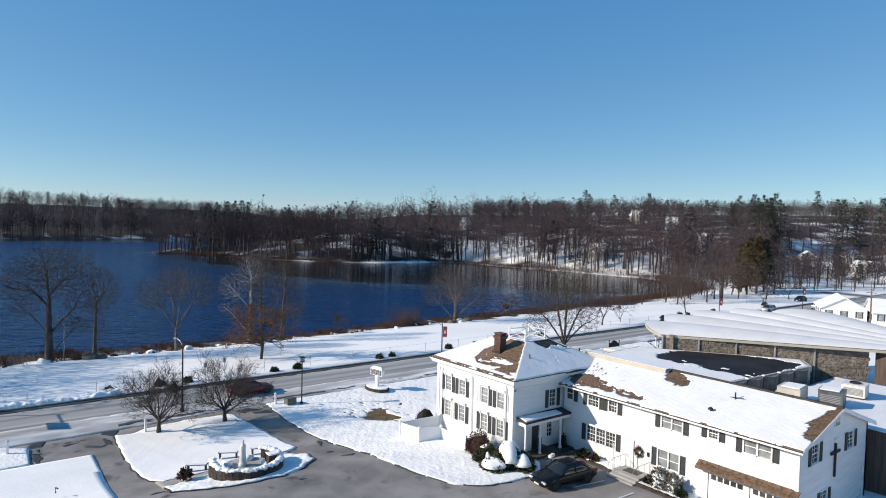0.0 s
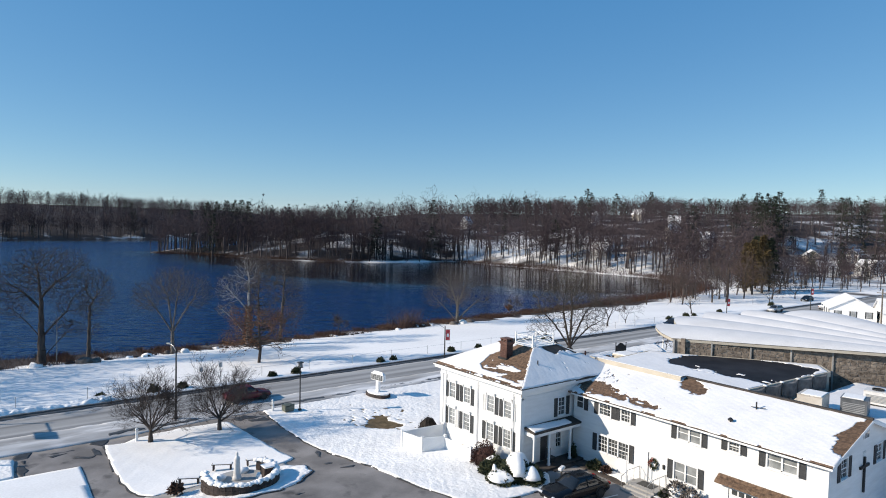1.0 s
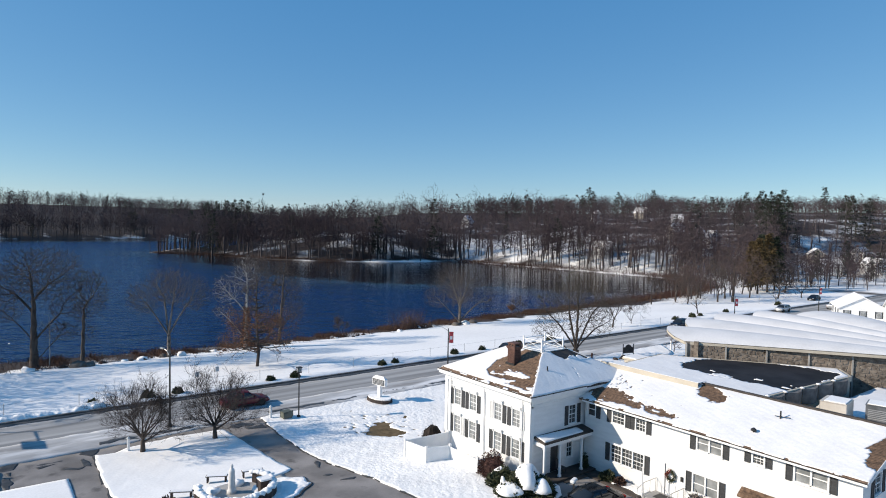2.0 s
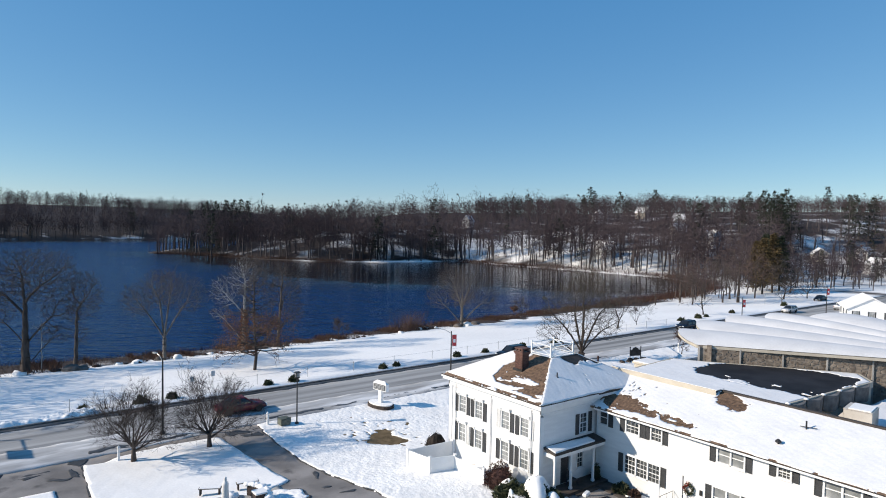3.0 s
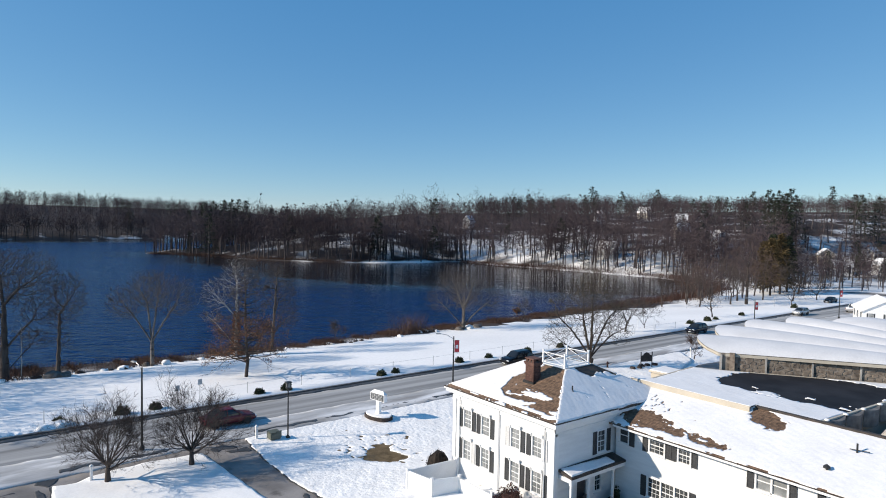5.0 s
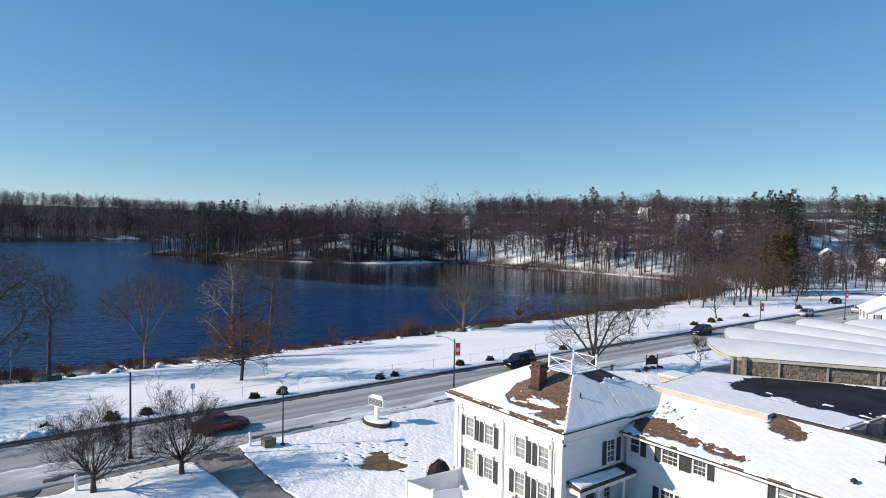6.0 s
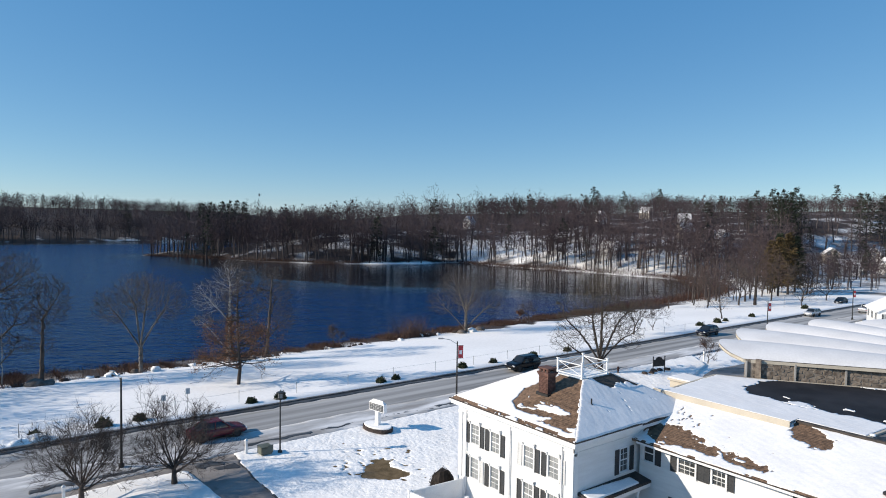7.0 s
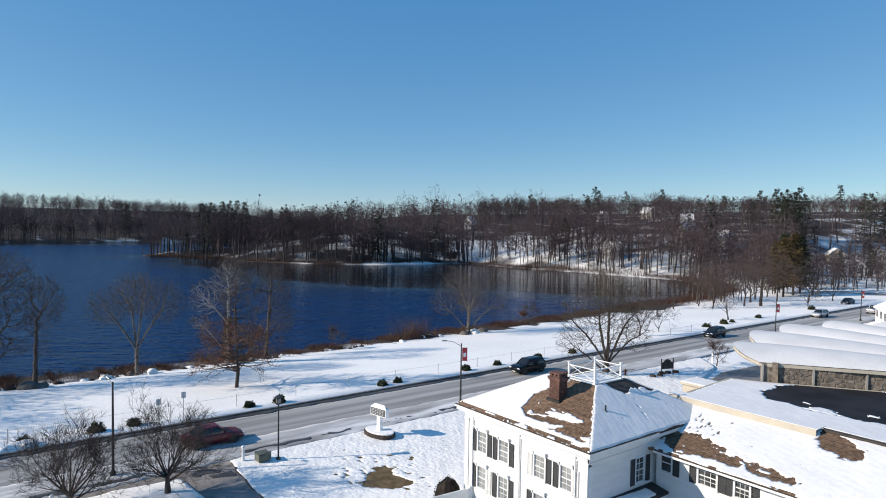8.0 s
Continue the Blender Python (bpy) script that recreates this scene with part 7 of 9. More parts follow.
plane_snow(block, [(-8.3, 21.3, 5.92), (-5.45, 21.3, 5.92), (-5.45, 23.7, 5.92), (-8.3, 23.7, 5.92)], None, (-6.6, 22.5, 1.0), res=0.2)

# rooftop machines
def machine(x, y, w, d, h, mat, label, turn=0.0, fan=False, hood=False):
    m = thing("rooftop_unit", (x, y, 5.27), label, "air conditioner", "rooftop units", turn)
    s = Shape().box(-w / 2, -d / 2, 0.12, w / 2, d / 2, h).box(-w / 2 - 0.03, -d / 2 - 0.03, h, w / 2 + 0.03, d / 2 + 0.03, h + 0.05)
    s.make("casing", mat, m, bevel=0.02)
    Shape().box(-w / 2 + 0.1, -d / 2 + 0.1, 0, w / 2 - 0.1, d / 2 - 0.1, 0.12).make("base_frame", DARK_METAL, m)
    for k in range(6):
        z = 0.3 + k * (h - 0.5) / 6
        Shape().box(-w / 2 + 0.15, -d / 2 - 0.03, z, w / 2 - 0.15, -d / 2 - 0.004, z + 0.06).make("grille_slat", METAL, m)
    if not fan:
        Shape().box(-w / 2 + 0.08, -d / 2 + 0.08, h + 0.052, w / 2 - 0.25, d / 2 - 0.1, h + 0.11).make("snow", SNOW, m, bevel=0.02)
    if fan:
        Shape().lathe([(0.42, 0), (0.42, 0.12), (0.36, 0.12), (0.36, 0.02)], 18, 0, (0, 0, h + 0.05)).make("fan_ring", DARK_METAL, m)
    if hood:
        s = Shape()
        s.add([(w / 2, -d / 2, h * 0.8), (w / 2, d / 2, h * 0.8), (w / 2, d / 2, 0.4), (w / 2, -d / 2, 0.4), (w / 2 + 0.5, -d / 2, 0.45), (w / 2 + 0.5, d / 2, 0.45)], [(0, 1, 5, 4), (3, 4, 5, 2), (0, 4, 3), (1, 2, 5)])
        s.make("hood", mat, m)


machine(11.5, 19.8, 1.7, 2.1, 1.25, TAN_METAL, "tan rooftop air-conditioning unit on the snowy annex", 188, hood=True)
machine(13.8, 21.4, 1.7, 1.7, 1.25, SIGN_FACE, "dark grey rooftop ventilation unit", 12)
machine(13.8, 26.0, 1.7, 1.5, 1.1, STATUE, "white rooftop condenser with a round fan", 8, fan=True)

# ---- the church with its fan of shell vaults ----
CB = (6.0, 38.0, 1.0)
church = thing("church", CB, "modern stone church under snow-covered scalloped shell vaults", "church")
HUB = Vector((20.5, 40.5, 8.5))
CREASE = [(-3.7, 24.5), (-6.28, 30.93), (-7.62, 38.21), (-6.58, 44.76), (-4.61, 50.42), (1.5, 57.5)]
for k, ((ax, ay), (bx, by)) in enumerate(zip(CREASE, CREASE[1:])):
    top, bot = Shape(), Shape()
    NA, NR = 14, 12
    grid = []
    for i in range(NA + 1):
        t = i / NA
        bow = math.sin(math.pi * t)
        ex, ey = ax + (bx - ax) * t, ay + (by - ay) * t
        out = Vector((ex - HUB.x, ey - HUB.y, 0)).normalized() * (2.2 * bow ** 0.55)
        row_ = []
        for j in range(NR + 1):
            f = j / NR
            x = (ex + out.x) * (1 - f) + HUB.x * f
            y = (ey + out.y) * (1 - f) + HUB.y * f
            lift = (1.03 * (1 - f) ** 1.1 + 0.06) * bow ** 0.7
            z = 7.95 + 0.15 * f + lift - 0.33 * (1 - f) ** 8 * bow
            row_.append((x, y, z))
        grid.append(row_)
    flat = [p for rw in grid for p in rw]
    low_ = [(x, y, z - 0.3) for x, y, z in flat]
    W = NR + 1
    fs = [(i * W + j, (i + 1) * W + j, (i + 1) * W + j + 1, i * W + j + 1) for i in range(NA) for j in range(NR)]
    top.add(flat, [tuple(reversed(q)) for q in fs])
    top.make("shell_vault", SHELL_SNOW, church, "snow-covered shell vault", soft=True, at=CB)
    n = len(flat)
    bot.add([(x, y, z - 0.06) for x, y, z in flat] + low_, [tuple(n + q for q in f_) for f_ in fs])
    rimv = [grid[i][0] for i in range(NA + 1)]
    for a, b in zip(rimv, rimv[1:]):
        bot.add([(a[0], a[1], a[2] - 0.05), (b[0], b[1], b[2] - 0.05), (b[0], b[1], b[2] - 0.24), (a[0], a[1], a[2] - 0.24)], [(0, 1, 2, 3)])
    if k == 0:
        for a, b in zip(grid[0], grid[0][1:]):
            bot.add([(a[0], a[1], a[2] - 0.05), (b[0], b[1], b[2] - 0.05), (b[0], b[1], b[2] - 0.3), (a[0], a[1], a[2] - 0.3)], [(0, 1, 2, 3)])
    bot.make("vault_edge", CREAM, church, "pale weathered edge of the vault", at=CB)
    # wall under the scallop
    inner = [(ax + (bx - ax) * t, ay + (by - ay) * t) for t in (0, 1)]
    dx, dy = (HUB.x - (ax + bx) / 2), (HUB.y - (ay + by) / 2)
    ln = math.hypot(dx, dy)
    q = [(x + dx / ln * 0.9, y + dy / ln * 0.9) for x, y in inner]
    w2 = Shape()
    w2.add([(q[0][0], q[0][1], 0.3), (q[1][0], q[1][1], 0.3), (q[1][0], q[1][1], 8.0), (q[0][0], q[0][1], 8.0), (q[0][0] + 0.4, q[0][1] + 0.1, 0.3), (q[1][0] + 0.4, q[1][1] + 0.1, 0.3), (q[1][0] + 0.4, q[1][1] + 0.1, 8.0), (q[0][0] + 0.4, q[0][1] + 0.1, 8.0)],
           [(0, 1, 2, 3), (7, 6, 5, 4), (0, 4, 5, 1), (1, 5, 6, 2), (2, 6, 7, 3), (3, 7, 4, 0)])
    w2.make("nave_wall", STONE, church, at=CB)
SW0, SW1 = Vector((-3.55, 24.58, 0)), Vector((11.6, 35.5, 0))
sd_ = (SW1 - SW0).normalized()
sn_ = Vector((sd_.y, -sd_.x, 0))
s_len = (SW1 - SW0).length
back_w = Shape()
p = [SW0, SW1, SW1 - sn_ * 0.4, SW0 - sn_ * 0.4]
back_w.add([(q.x, q.y, 0.6) for q in p] + [(q.x, q.y, 7.95) for q in p], [(3, 2, 1, 0), (4, 5, 6, 7), (0, 1, 5, 4), (1, 2, 6, 5), (2, 3, 7, 6), (3, 0, 4, 7)])
stone_wall = back_w.make("stone_wall", STONE_JOINT, church, "rubble stone wall with raised pale joints", at=CB)
for k in range(5):
    o = SW0 + sd_ * (0.0 + k * 3.5) + sn_ * 0.003
    pp = [o + sn_ * 0.14, o + sd_ * 0.13 + sn_ * 0.14, o + sd_ * 0.13, o]
    Shape().add([(q.x, q.y, 3.5) for q in pp] + [(q.x, q.y, 7.8) for q in pp], [(3, 2, 1, 0), (4, 5, 6, 7), (0, 1, 5, 4), (1, 2, 6, 5), (2, 3, 7, 6), (3, 0, 4, 7)]).make("buttress", CONCRETE, church, at=CB)
# dark recessed wall past the end of the stone
Shape().box(12.0, 35.9, 0.6, 24.0, 37.3, 7.75).make("bay_wall", BROWN_WALL, church, "dark recessed wall under the vault", at=CB)
glaze = Shape()
for k in range(4):
    o = SW1 + Vector((1.6 + 0.95 * k, 0.60, 0))
    glaze.box(o.x, o.y, 3.0, o.x + 0.88, o.y + 0.09, 7.3)
glaze.make("glazed_bay", GLASS, church, "dark glazed bay beside the stone wall", at=CB)
Shape().box(11.9, 35.7, 7.752, 24.1, 37.4, 7.95).make("bay_lintel", STONE_JOINT, church, at=CB)

# ---- bell tower and neighbours at the far side of the church ----
tower = thing("bell_tower", (5.6, 67.5, 0.6), "slender stone bell tower with a pale spire", "tower")
Shape().box(-1.7, -1.7, 0, 1.7, 1.7, 14.2).box(-1.85, -1.85, 14.2, 1.85, 1.85, 14.5).make("shaft", STONE_JOINT, tower, bevel=0.05)
Shape().box(-1.25, -1.78, 4.0, -0.55, -1.703, 13.4).make("louvre", SHUTTER, tower, "tall dark louvred slot")
Shape().lathe([(1.2, 14.5), (1.1, 17.0), (0.2, 21.0)], 8).make("spire", TRIM, tower)


def home(at, w, d, h, turn, label, wallm=None, roofm=None, roof_h=2.2, windows=3, storeys=1, chimney_=False):
    """A plain far-off house: walls, gable roof under snow, windows with shutters, door."""
    hm = thing("house", at, label, "house", "far houses", turn)
    body = Shape().box(-w / 2, -d / 2, -1.2, w / 2, d / 2, h)
    for y in (-d / 2, d / 2 - 0.2):
        pts = [(-w / 2, y, h), (w / 2, y, h), (0, y, h + roof_h)]
        body.add(pts + [(a, b + 0.2, c) for a, b, c in pts], [(0, 1, 2), (5, 4, 3), (0, 3, 4, 1), (1, 4, 5, 2), (2, 5, 3, 0)])
    body.make("wall", wallm or PAINT, hm)
    k = roof_h / (w / 2)
    for sgn in (-1, 1):
        s = Shape()
        e = sgn * (w / 2 + 0.4)
        z = h - 0.4 * k
        s.add([(e, -d / 2 - 0.35, z), (e, d / 2 + 0.35, z), (0, d / 2 + 0.35, h + roof_h + 0.05), (0, -d / 2 - 0.35, h + roof_h + 0.05),
               (e, -d / 2 - 0.35, z + 0.22), (e, d / 2 + 0.35, z + 0.22), (0, d / 2 + 0.35, h + roof_h + 0.27), (0, -d / 2 - 0.35, h + roof_h + 0.27)],
              [(0, 1, 2, 3), (7, 6, 5, 4), (0, 4, 5, 1), (1, 5, 6, 2), (2, 6, 7, 3), (3, 7, 4, 0)])
        s.make("roof", roofm or ROOF_SNOW, hm)
    for st in range(storeys):
        z = 0.7 + st * 2.2 if storeys > 1 else 0.9
        for sgn, span, axis in ((-1, w, 0), (1, w, 0), (-1, d, 1), (1, d, 1)):
            for i in range(windows):
                c = -span / 2 + span * (i + 0.5) / windows
                wn_ = Shape()
                if axis == 0:
                    wn_.box(c - 0.36, sgn * d / 2 - 0.04, z, c + 0.36, sgn * d / 2 + 0.04, z + 1.35)
                else:
                    wn_.box(sgn * w / 2 - 0.04, c - 0.36, z, sgn * w / 2 + 0.04, c + 0.36, z + 1.35)
                ob = wn_.make("window", CURTAIN_GLASS, hm)
                for off in (-0.56, 0.56):
                    sh = Shape()
                    if axis == 0:
                        sh.box(c + off - 0.13, sgn * d / 2 - 0.03, z, c + off + 0.13, sgn * d / 2 + 0.03, z + 1.35)
                    else:
                        sh.box(sgn * w / 2 - 0.03, c + off - 0.13, z, sgn * w / 2 + 0.03, c + off + 0.13, z + 1.35)
                    sh.make("shutter", SHUTTER, ob)
    if chimney_:
        Shape().box(w * 0.2, -0.4, h, w * 0.2 + 0.7, 0.4, h + roof_h + 0.9).make("chimney", BRICK, hm)
    return hm


home((-21.5, 119.0, 0.3), 8.2, 10.5, 2.7, 28, "white single-storey house with dark shutters and snowy roof", windows=3)
home((-10.5, 121.0, 0.3), 8.0, 12.0, 2.7, 118, "white house wing with dark shutters and snowy roof", windows=4)
TAN_WALL = surf("tan_clapboard", (0.42, 0.37, 0.30), (0.50, 0.45, 0.38), 1.0, 0.7, 0.1, 12.0)
GREY_WALL = surf("grey_clapboard", (0.36, 0.37, 0.38), (0.45, 0.46, 0.47), 1.0, 0.7, 0.1, 12.0)
DUTCH = [(PAINT, "white"), (TAN_WALL, "tan"), (GREY_WALL, "grey")]
for k, (x, y, r_) in enumerate(HOMES):
    m, word = DUTCH[(0, 0, 1, 0, 1, 2, 0, 2, 0, 0, 1, 0, 0)[k]]
    home((x, y, gz(x, y) + 0.4), 5.4 + (k % 3) * 0.6, 6.4 + (k * 2) % 3, (3.9 if k % 2 == 0 else 3.4) - 0.4 * (k > 7), (20 + k * 37) % 180, f"{word} two-storey house with a snowy roof among bare trees", m, None, 3.6 if k < 8 else 2.4, 2, 2, k % 3 == 0)


# ---- street furniture ----
def lamp_post(at):
    th = thing("lamp_post", at, "dark slender lamp post with a square lantern", "lamp post")
    Shape().tube([(0, 0, 0), (0, 0, 4.35)], [0.07, 0.05], 10).make("pole", DARK_METAL, th)
    Shape().box(-0.14, -0.14, 0, 0.14, 0.14, 0.25).make("base", DARK_METAL, th, bevel=0.02)
    ln = Shape().box(-0.2, -0.2, 4.35, 0.2, 0.2, 4.42).box(-0.24, -0.24, 4.82, 0.24, 0.24, 4.9)
    for x in (-0.19, 0.15):
        for y in (-0.19, 0.15):
            ln.box(x, y, 4.42, x + 0.04, y + 0.04, 4.82)
    lantern = ln.make("lantern", DARK_METAL, th)
    Shape().box(-0.13, -0.13, 4.43, 0.13, 0.13, 4.8).make("lantern_glass", CURTAIN_GLASS, lantern)


def street_light(at, h, banner=True, turn=0.0, arm=1.5):
    th = thing("street_light", at, "dark street light pole with a curved arm" + (" and a red banner" if banner else ""), "street light", "street lights", turn)
    Shape().tube([(0, 0, 0), (0, 0, h)], [0.10, 0.06], 10).make("pole", DARK_METAL, th)
    Shape().lathe([(0.2, 0), (0.2, 0.3), (0.12, 0.45)], 10).make("base", DARK_METAL, th)
    Shape().tube([(0, 0, h - 0.3), (-arm * 0.5, 0, h + 0.15), (-arm, 0, h + 0.3)], 0.035, 6).make("arm", METAL, th)
    Shape().box(-arm - 0.5, -0.12, h + 0.24, -arm + 0.05, 0.12, h + 0.36).make("lamp_head", METAL, th, bevel=0.03)
    if banner:
        b = Shape().box(0.1, -0.012, h - 1.75, 0.62, 0.012, h - 0.45).make("banner", BANNER, th, "red banner with a pale emblem")
        Shape().box(0.22, -0.02, h - 1.35, 0.5, -0.013, h - 0.95).box(0.22, 0.013, h - 1.35, 0.5, 0.02, h - 0.95).make("emblem", TRIM, b)
        for z in (h - 0.44, h - 1.78):
            Shape().tube([(0, 0, z), (0.66, 0, z)], 0.018, 6).make("bracket", DARK_METAL, th)


lamp_post((-25.4, -5.35, 0.0))
street_light((-29.4, -16.0, -0.1), 6.8, False, 20, 0.9)
street_light((-29.2, 15.6, 0.0), 6.2, True, 60)
street_light((-29.3, 83.0, 0.0), 6.2, True, 60)
street_light((-29.4, 119.5, 0.0), 6.4, True, 60)
mast = thing("overhead_sign", (-39.8, -36.2, 0.0), "grey mast arm carrying a dark sign board over the road", "sign")
Shape().tube([(0, 0, 0), (0, 0, 6.0)], [0.12, 0.08], 10).make("pole", DARK_METAL, mast)
Shape().tube([(0, 0, 5.7), (5.0, 0, 5.75)], [0.07, 0.05], 8).make("arm", DARK_METAL, mast)
Shape().box(2.9, -0.04, 5.05, 5.1, 0.04, 5.95).make("board", GREEN_BOX, mast, bevel=0.01)
pole = thing("utility_pole", (-9.5, 100.0, 0.6), "weathered wooden utility pole", "pole")
Shape().tube([(0, 0, 0), (0, 0, 8.2)], [0.16, 0.11], 8).make("shaft", WOOD, pole)
Shape().box(-0.9, -0.06, 7.4, 0.9, 0.06, 7.52).make("crossarm", WOOD, pole)

# rope fence on the lake lawn: thin posts and one line
fence = thing("wire_fence", (-40.8, 20.0, 0.0), "thin wire fence on slim grey posts along the snowy lawn", "fence")
post_mesh = None
for k in range(20):
    y = -34 + k * 6.2
    s = Shape().tube([(0, 0, -0.3), (0, 0, 1.15)], 0.03, 6)
    if post_mesh is None:
        ob = s.make("post", METAL, fence)
        post_mesh = ob.data
    else:
        ob = new("post", post_mesh)
        ob.parent = fence
    ob.location = (-0.4 + 0.1 * math.sin(k * 2.1), y - 20.0, 0.0)
Shape().tube([(-0.4 + 0.1 * math.sin(k * 2.1), -34 + k * 6.2 - 20.0, 1.02 - (0.03 if k % 2 else 0)) for k in range(20)], 0.01, 4).make("wire", METAL, fence)
for x, y, h in ((-40.6, -8.2, 2.3), (-40.5, -10.4, 2.0), (-48, 131, 2.2)):
    sg = thing("small_sign", (x, y, 0.0), "small pale sign on a thin post in the snow", "sign", "lawn signs")
    Shape().tube([(0, 0, -0.4), (0, 0, h)], 0.03, 6).make("post", METAL, sg)
    Shape().box(-0.02, -0.2, h - 0.55, 0.02, 0.2, h).make("plate", GREY_SHUTTER, sg)
goal = thing("goal_frame", (-44.0, 73.0, -0.25), "slim white football goal frame on the snowy lawn", "goal")
for x, y in ((0.6, 1.2), (-0.9, -1.6)):
    Shape().tube([(x, y, 0), (x, y, 2.3)], 0.04, 6).make("post", TRIM, goal)
Shape().tube([(0.6, 1.2, 2.3), (-0.9, -1.6, 2.3)], 0.04, 6).make("crossbar", TRIM, goal)


# evergreen mounds along the kerb
def shrub_arrays(rng, r, h, n, size):
    th, ph = np.arccos(rng.uniform(0, 1, n)), rng.uniform(0, 2 * np.pi, n)
    d = np.stack([np.sin(th) * np.cos(ph), np.sin(th) * np.sin(ph), np.cos(th)], 1)
    c = d * np.array([r, r, h]) * rng.uniform(0.55, 1.05, (n, 1)) * (1 + 0.15 * np.sin(3 * ph + 2 * th))[:, None]
    e = d + rng.normal(0, 0.6, d.shape)
    e /= np.linalg.norm(e, axis=1, keepdims=True)
    s = np.cross(e, rng.normal(0, 1, d.shape))
    s /= np.linalg.norm(s, axis=1, keepdims=True) + 1e-9
    k = size * rng.uniform(0.6, 1.3, (n, 1))
    v = np.stack([c - s * k * 0.4, c + s * k * 0.4, c + e * k], 1).reshape(-1, 3)
    return v, np.arange(len(v)).reshape(-1, 3)


def shrub(at, r, h, label, mat, k, n=900, size=0.2, snow=0.0, group="", core=None):
    th = thing("shrub", at, label, "shrub", group)
    rg = rngs(500 + k)
    v, f = shrub_arrays(rg, r, h, n, size)
    arrays("foliage", v, f, mat).parent = th
    Shape().blob((0, 0, h * 0.2), (r * 0.75, r * 0.75, h * 0.62), k, 0.3, 12).make("core", core or mat, th)
    if snow:
        nu, nv = 44, 15
        ph, tt = np.meshgrid(np.arange(nu) * 2 * np.pi / nu, np.linspace(0.02, 1.25, nv))
        d = np.stack([np.sin(tt) * np.cos(ph), np.sin(tt) * np.sin(ph), np.cos(tt)], -1)
        lump = fbm(d[..., 0] * r + k * 3.0, d[..., 1] * r + k, 1.1, 50 + k, 2)
        bulge = 1.10 + 0.55 * (lump - 0.40)
        p = d * np.array([r, r, h]) * bulge[..., None]
        on = (lump > 0.40 + 0.08 * tt) & (tt < 1.2)
        face = on[:-1] & on[1:] & np.roll(on, -1, 1)[:-1] & np.roll(on, -1, 1)[1:]
        inside = np.zeros(on.shape, int)
        for a_, b_ in ((0, 0), (1, 0), (0, 1), (1, 1)):
            inside[a_:nv - 1 + a_] += np.roll(face, b_, 1)
        p = np.where((inside < 4)[..., None] & (tt > 0.1)[..., None], p * 0.86, p)
        ri, ci = np.nonzero(face)
        c2 = (ci + 1) % nu
        q = np.stack([ri * nu + ci, (ri + 1) * nu + ci, (ri + 1) * nu + c2, ri * nu + c2], 1)
        if len(q):
            arrays("snow_cap", p.reshape(-1, 3), q, SNOW, soft=True).parent = th
    return th


first = None
for k, (y, sc) in enumerate([(-20.6, 1.0), (-15.4, 1.15), (-12.4, 1.0), (-2.1, 0.95), (0.9, 1.1), (13.0, 1.0), (15.2, 0.95), (25.6, 1.0), (30.9, 1.0), (38.3, 1.05), (45.0, 1.0), (85.5, 1.2), (92.0, 1.3), (95.5, 0.9), (106.5, 1.2), (131.0, 1.3)]):
    x = -40.2 - 0.3 * math.sin(k) - (3.0 if y > 80 else 0)
    if first is None:
        first = shrub((x, y, gz(x, y)), 0.55, 0.62, "low dark evergreen mound in the roadside snow", SHRUB, 0, 900, 0.15, 0, "roadside shrubs")
    else:
        copy_thing(first, pose(x, y, gz(x, y), 0, 0, 67 * k) @ Matrix.Diagonal((sc * (1.0 + 0.12 * math.sin(k * 3.0)), sc, sc * (0.85 + 0.2 * math.sin(k * 2.0) ** 2), 1)))

# ploughed snow along the far kerb
ridge = sheet("snow_bank", [(-40.3, -40), (-38.5, -40), (-38.5, -21), (-39.3, -19.5), (-40.1, -22)], lambda x, y: 0.08 + np.maximum(0, 0.8 * fbm(x, y, 0.6, 41) + 0.5 * fbm(x, y, 2.0, 42) - 0.4) * smooth(-40.4, -39.6, x) * smooth(-38.3, -38.9, x), SNOW, 0.1, 0.25, wobble=0.3)
tagged(ridge, "lumpy ploughed snow along the kerb", "snow bank", kind="structure")
# boulders on the bank
for k, (x, y, r_) in enumerate([(-66.3, -24.2, 0.85), (-66.0, -18.5, 1.1), (-65.5, -17.2, 0.8), (-66.3, -5.2, 0.7), (-66.6, -7.6, 0.6), (-66.8, 47.0, 0.9), (-67.0, 49.5, 1.0), (-67.4, 52.0, 0.8), (-66.9, 8.0, 0.6), (-66.3, -10.5, 0.7)]):
    tagged(Shape().blob((0, 0, 0), (r_ * 1.2, r_, r_ * 0.6), k + 3, 0.6, 10).make("boulder", PALE_BARK if k % 3 else SNOW, soft=True), "pale boulder dusted with snow on the lake bank", "rock", "bank boulders").location = (x, y, gz(x, y) + 0.1)

rk = rngs(660)
for k in range(46):
    y = float(rk.uniform(-30, 58))
    x = float(np.interp(y, [-30, 5, 30, 60], [-66.3, -66.8, -67.8, -69.2])) + float(rk.normal(0, 0.7))
    r_ = float(rk.uniform(0.2, 0.55))
    tagged(Shape().blob((0, 0, 0), (r_ * rk.uniform(1.0, 1.5), r_, r_ * 0.6), k + 40, 0.8, 9).make("rock", SNOW if k % 3 == 0 else PLANTER, soft=True), "snow-covered rock among the brush on the bank" if k % 3 == 0 else "dark rock among the brush on the bank", "rock", "bank rocks").location = (x, y, gz(x, y) + 0.05)

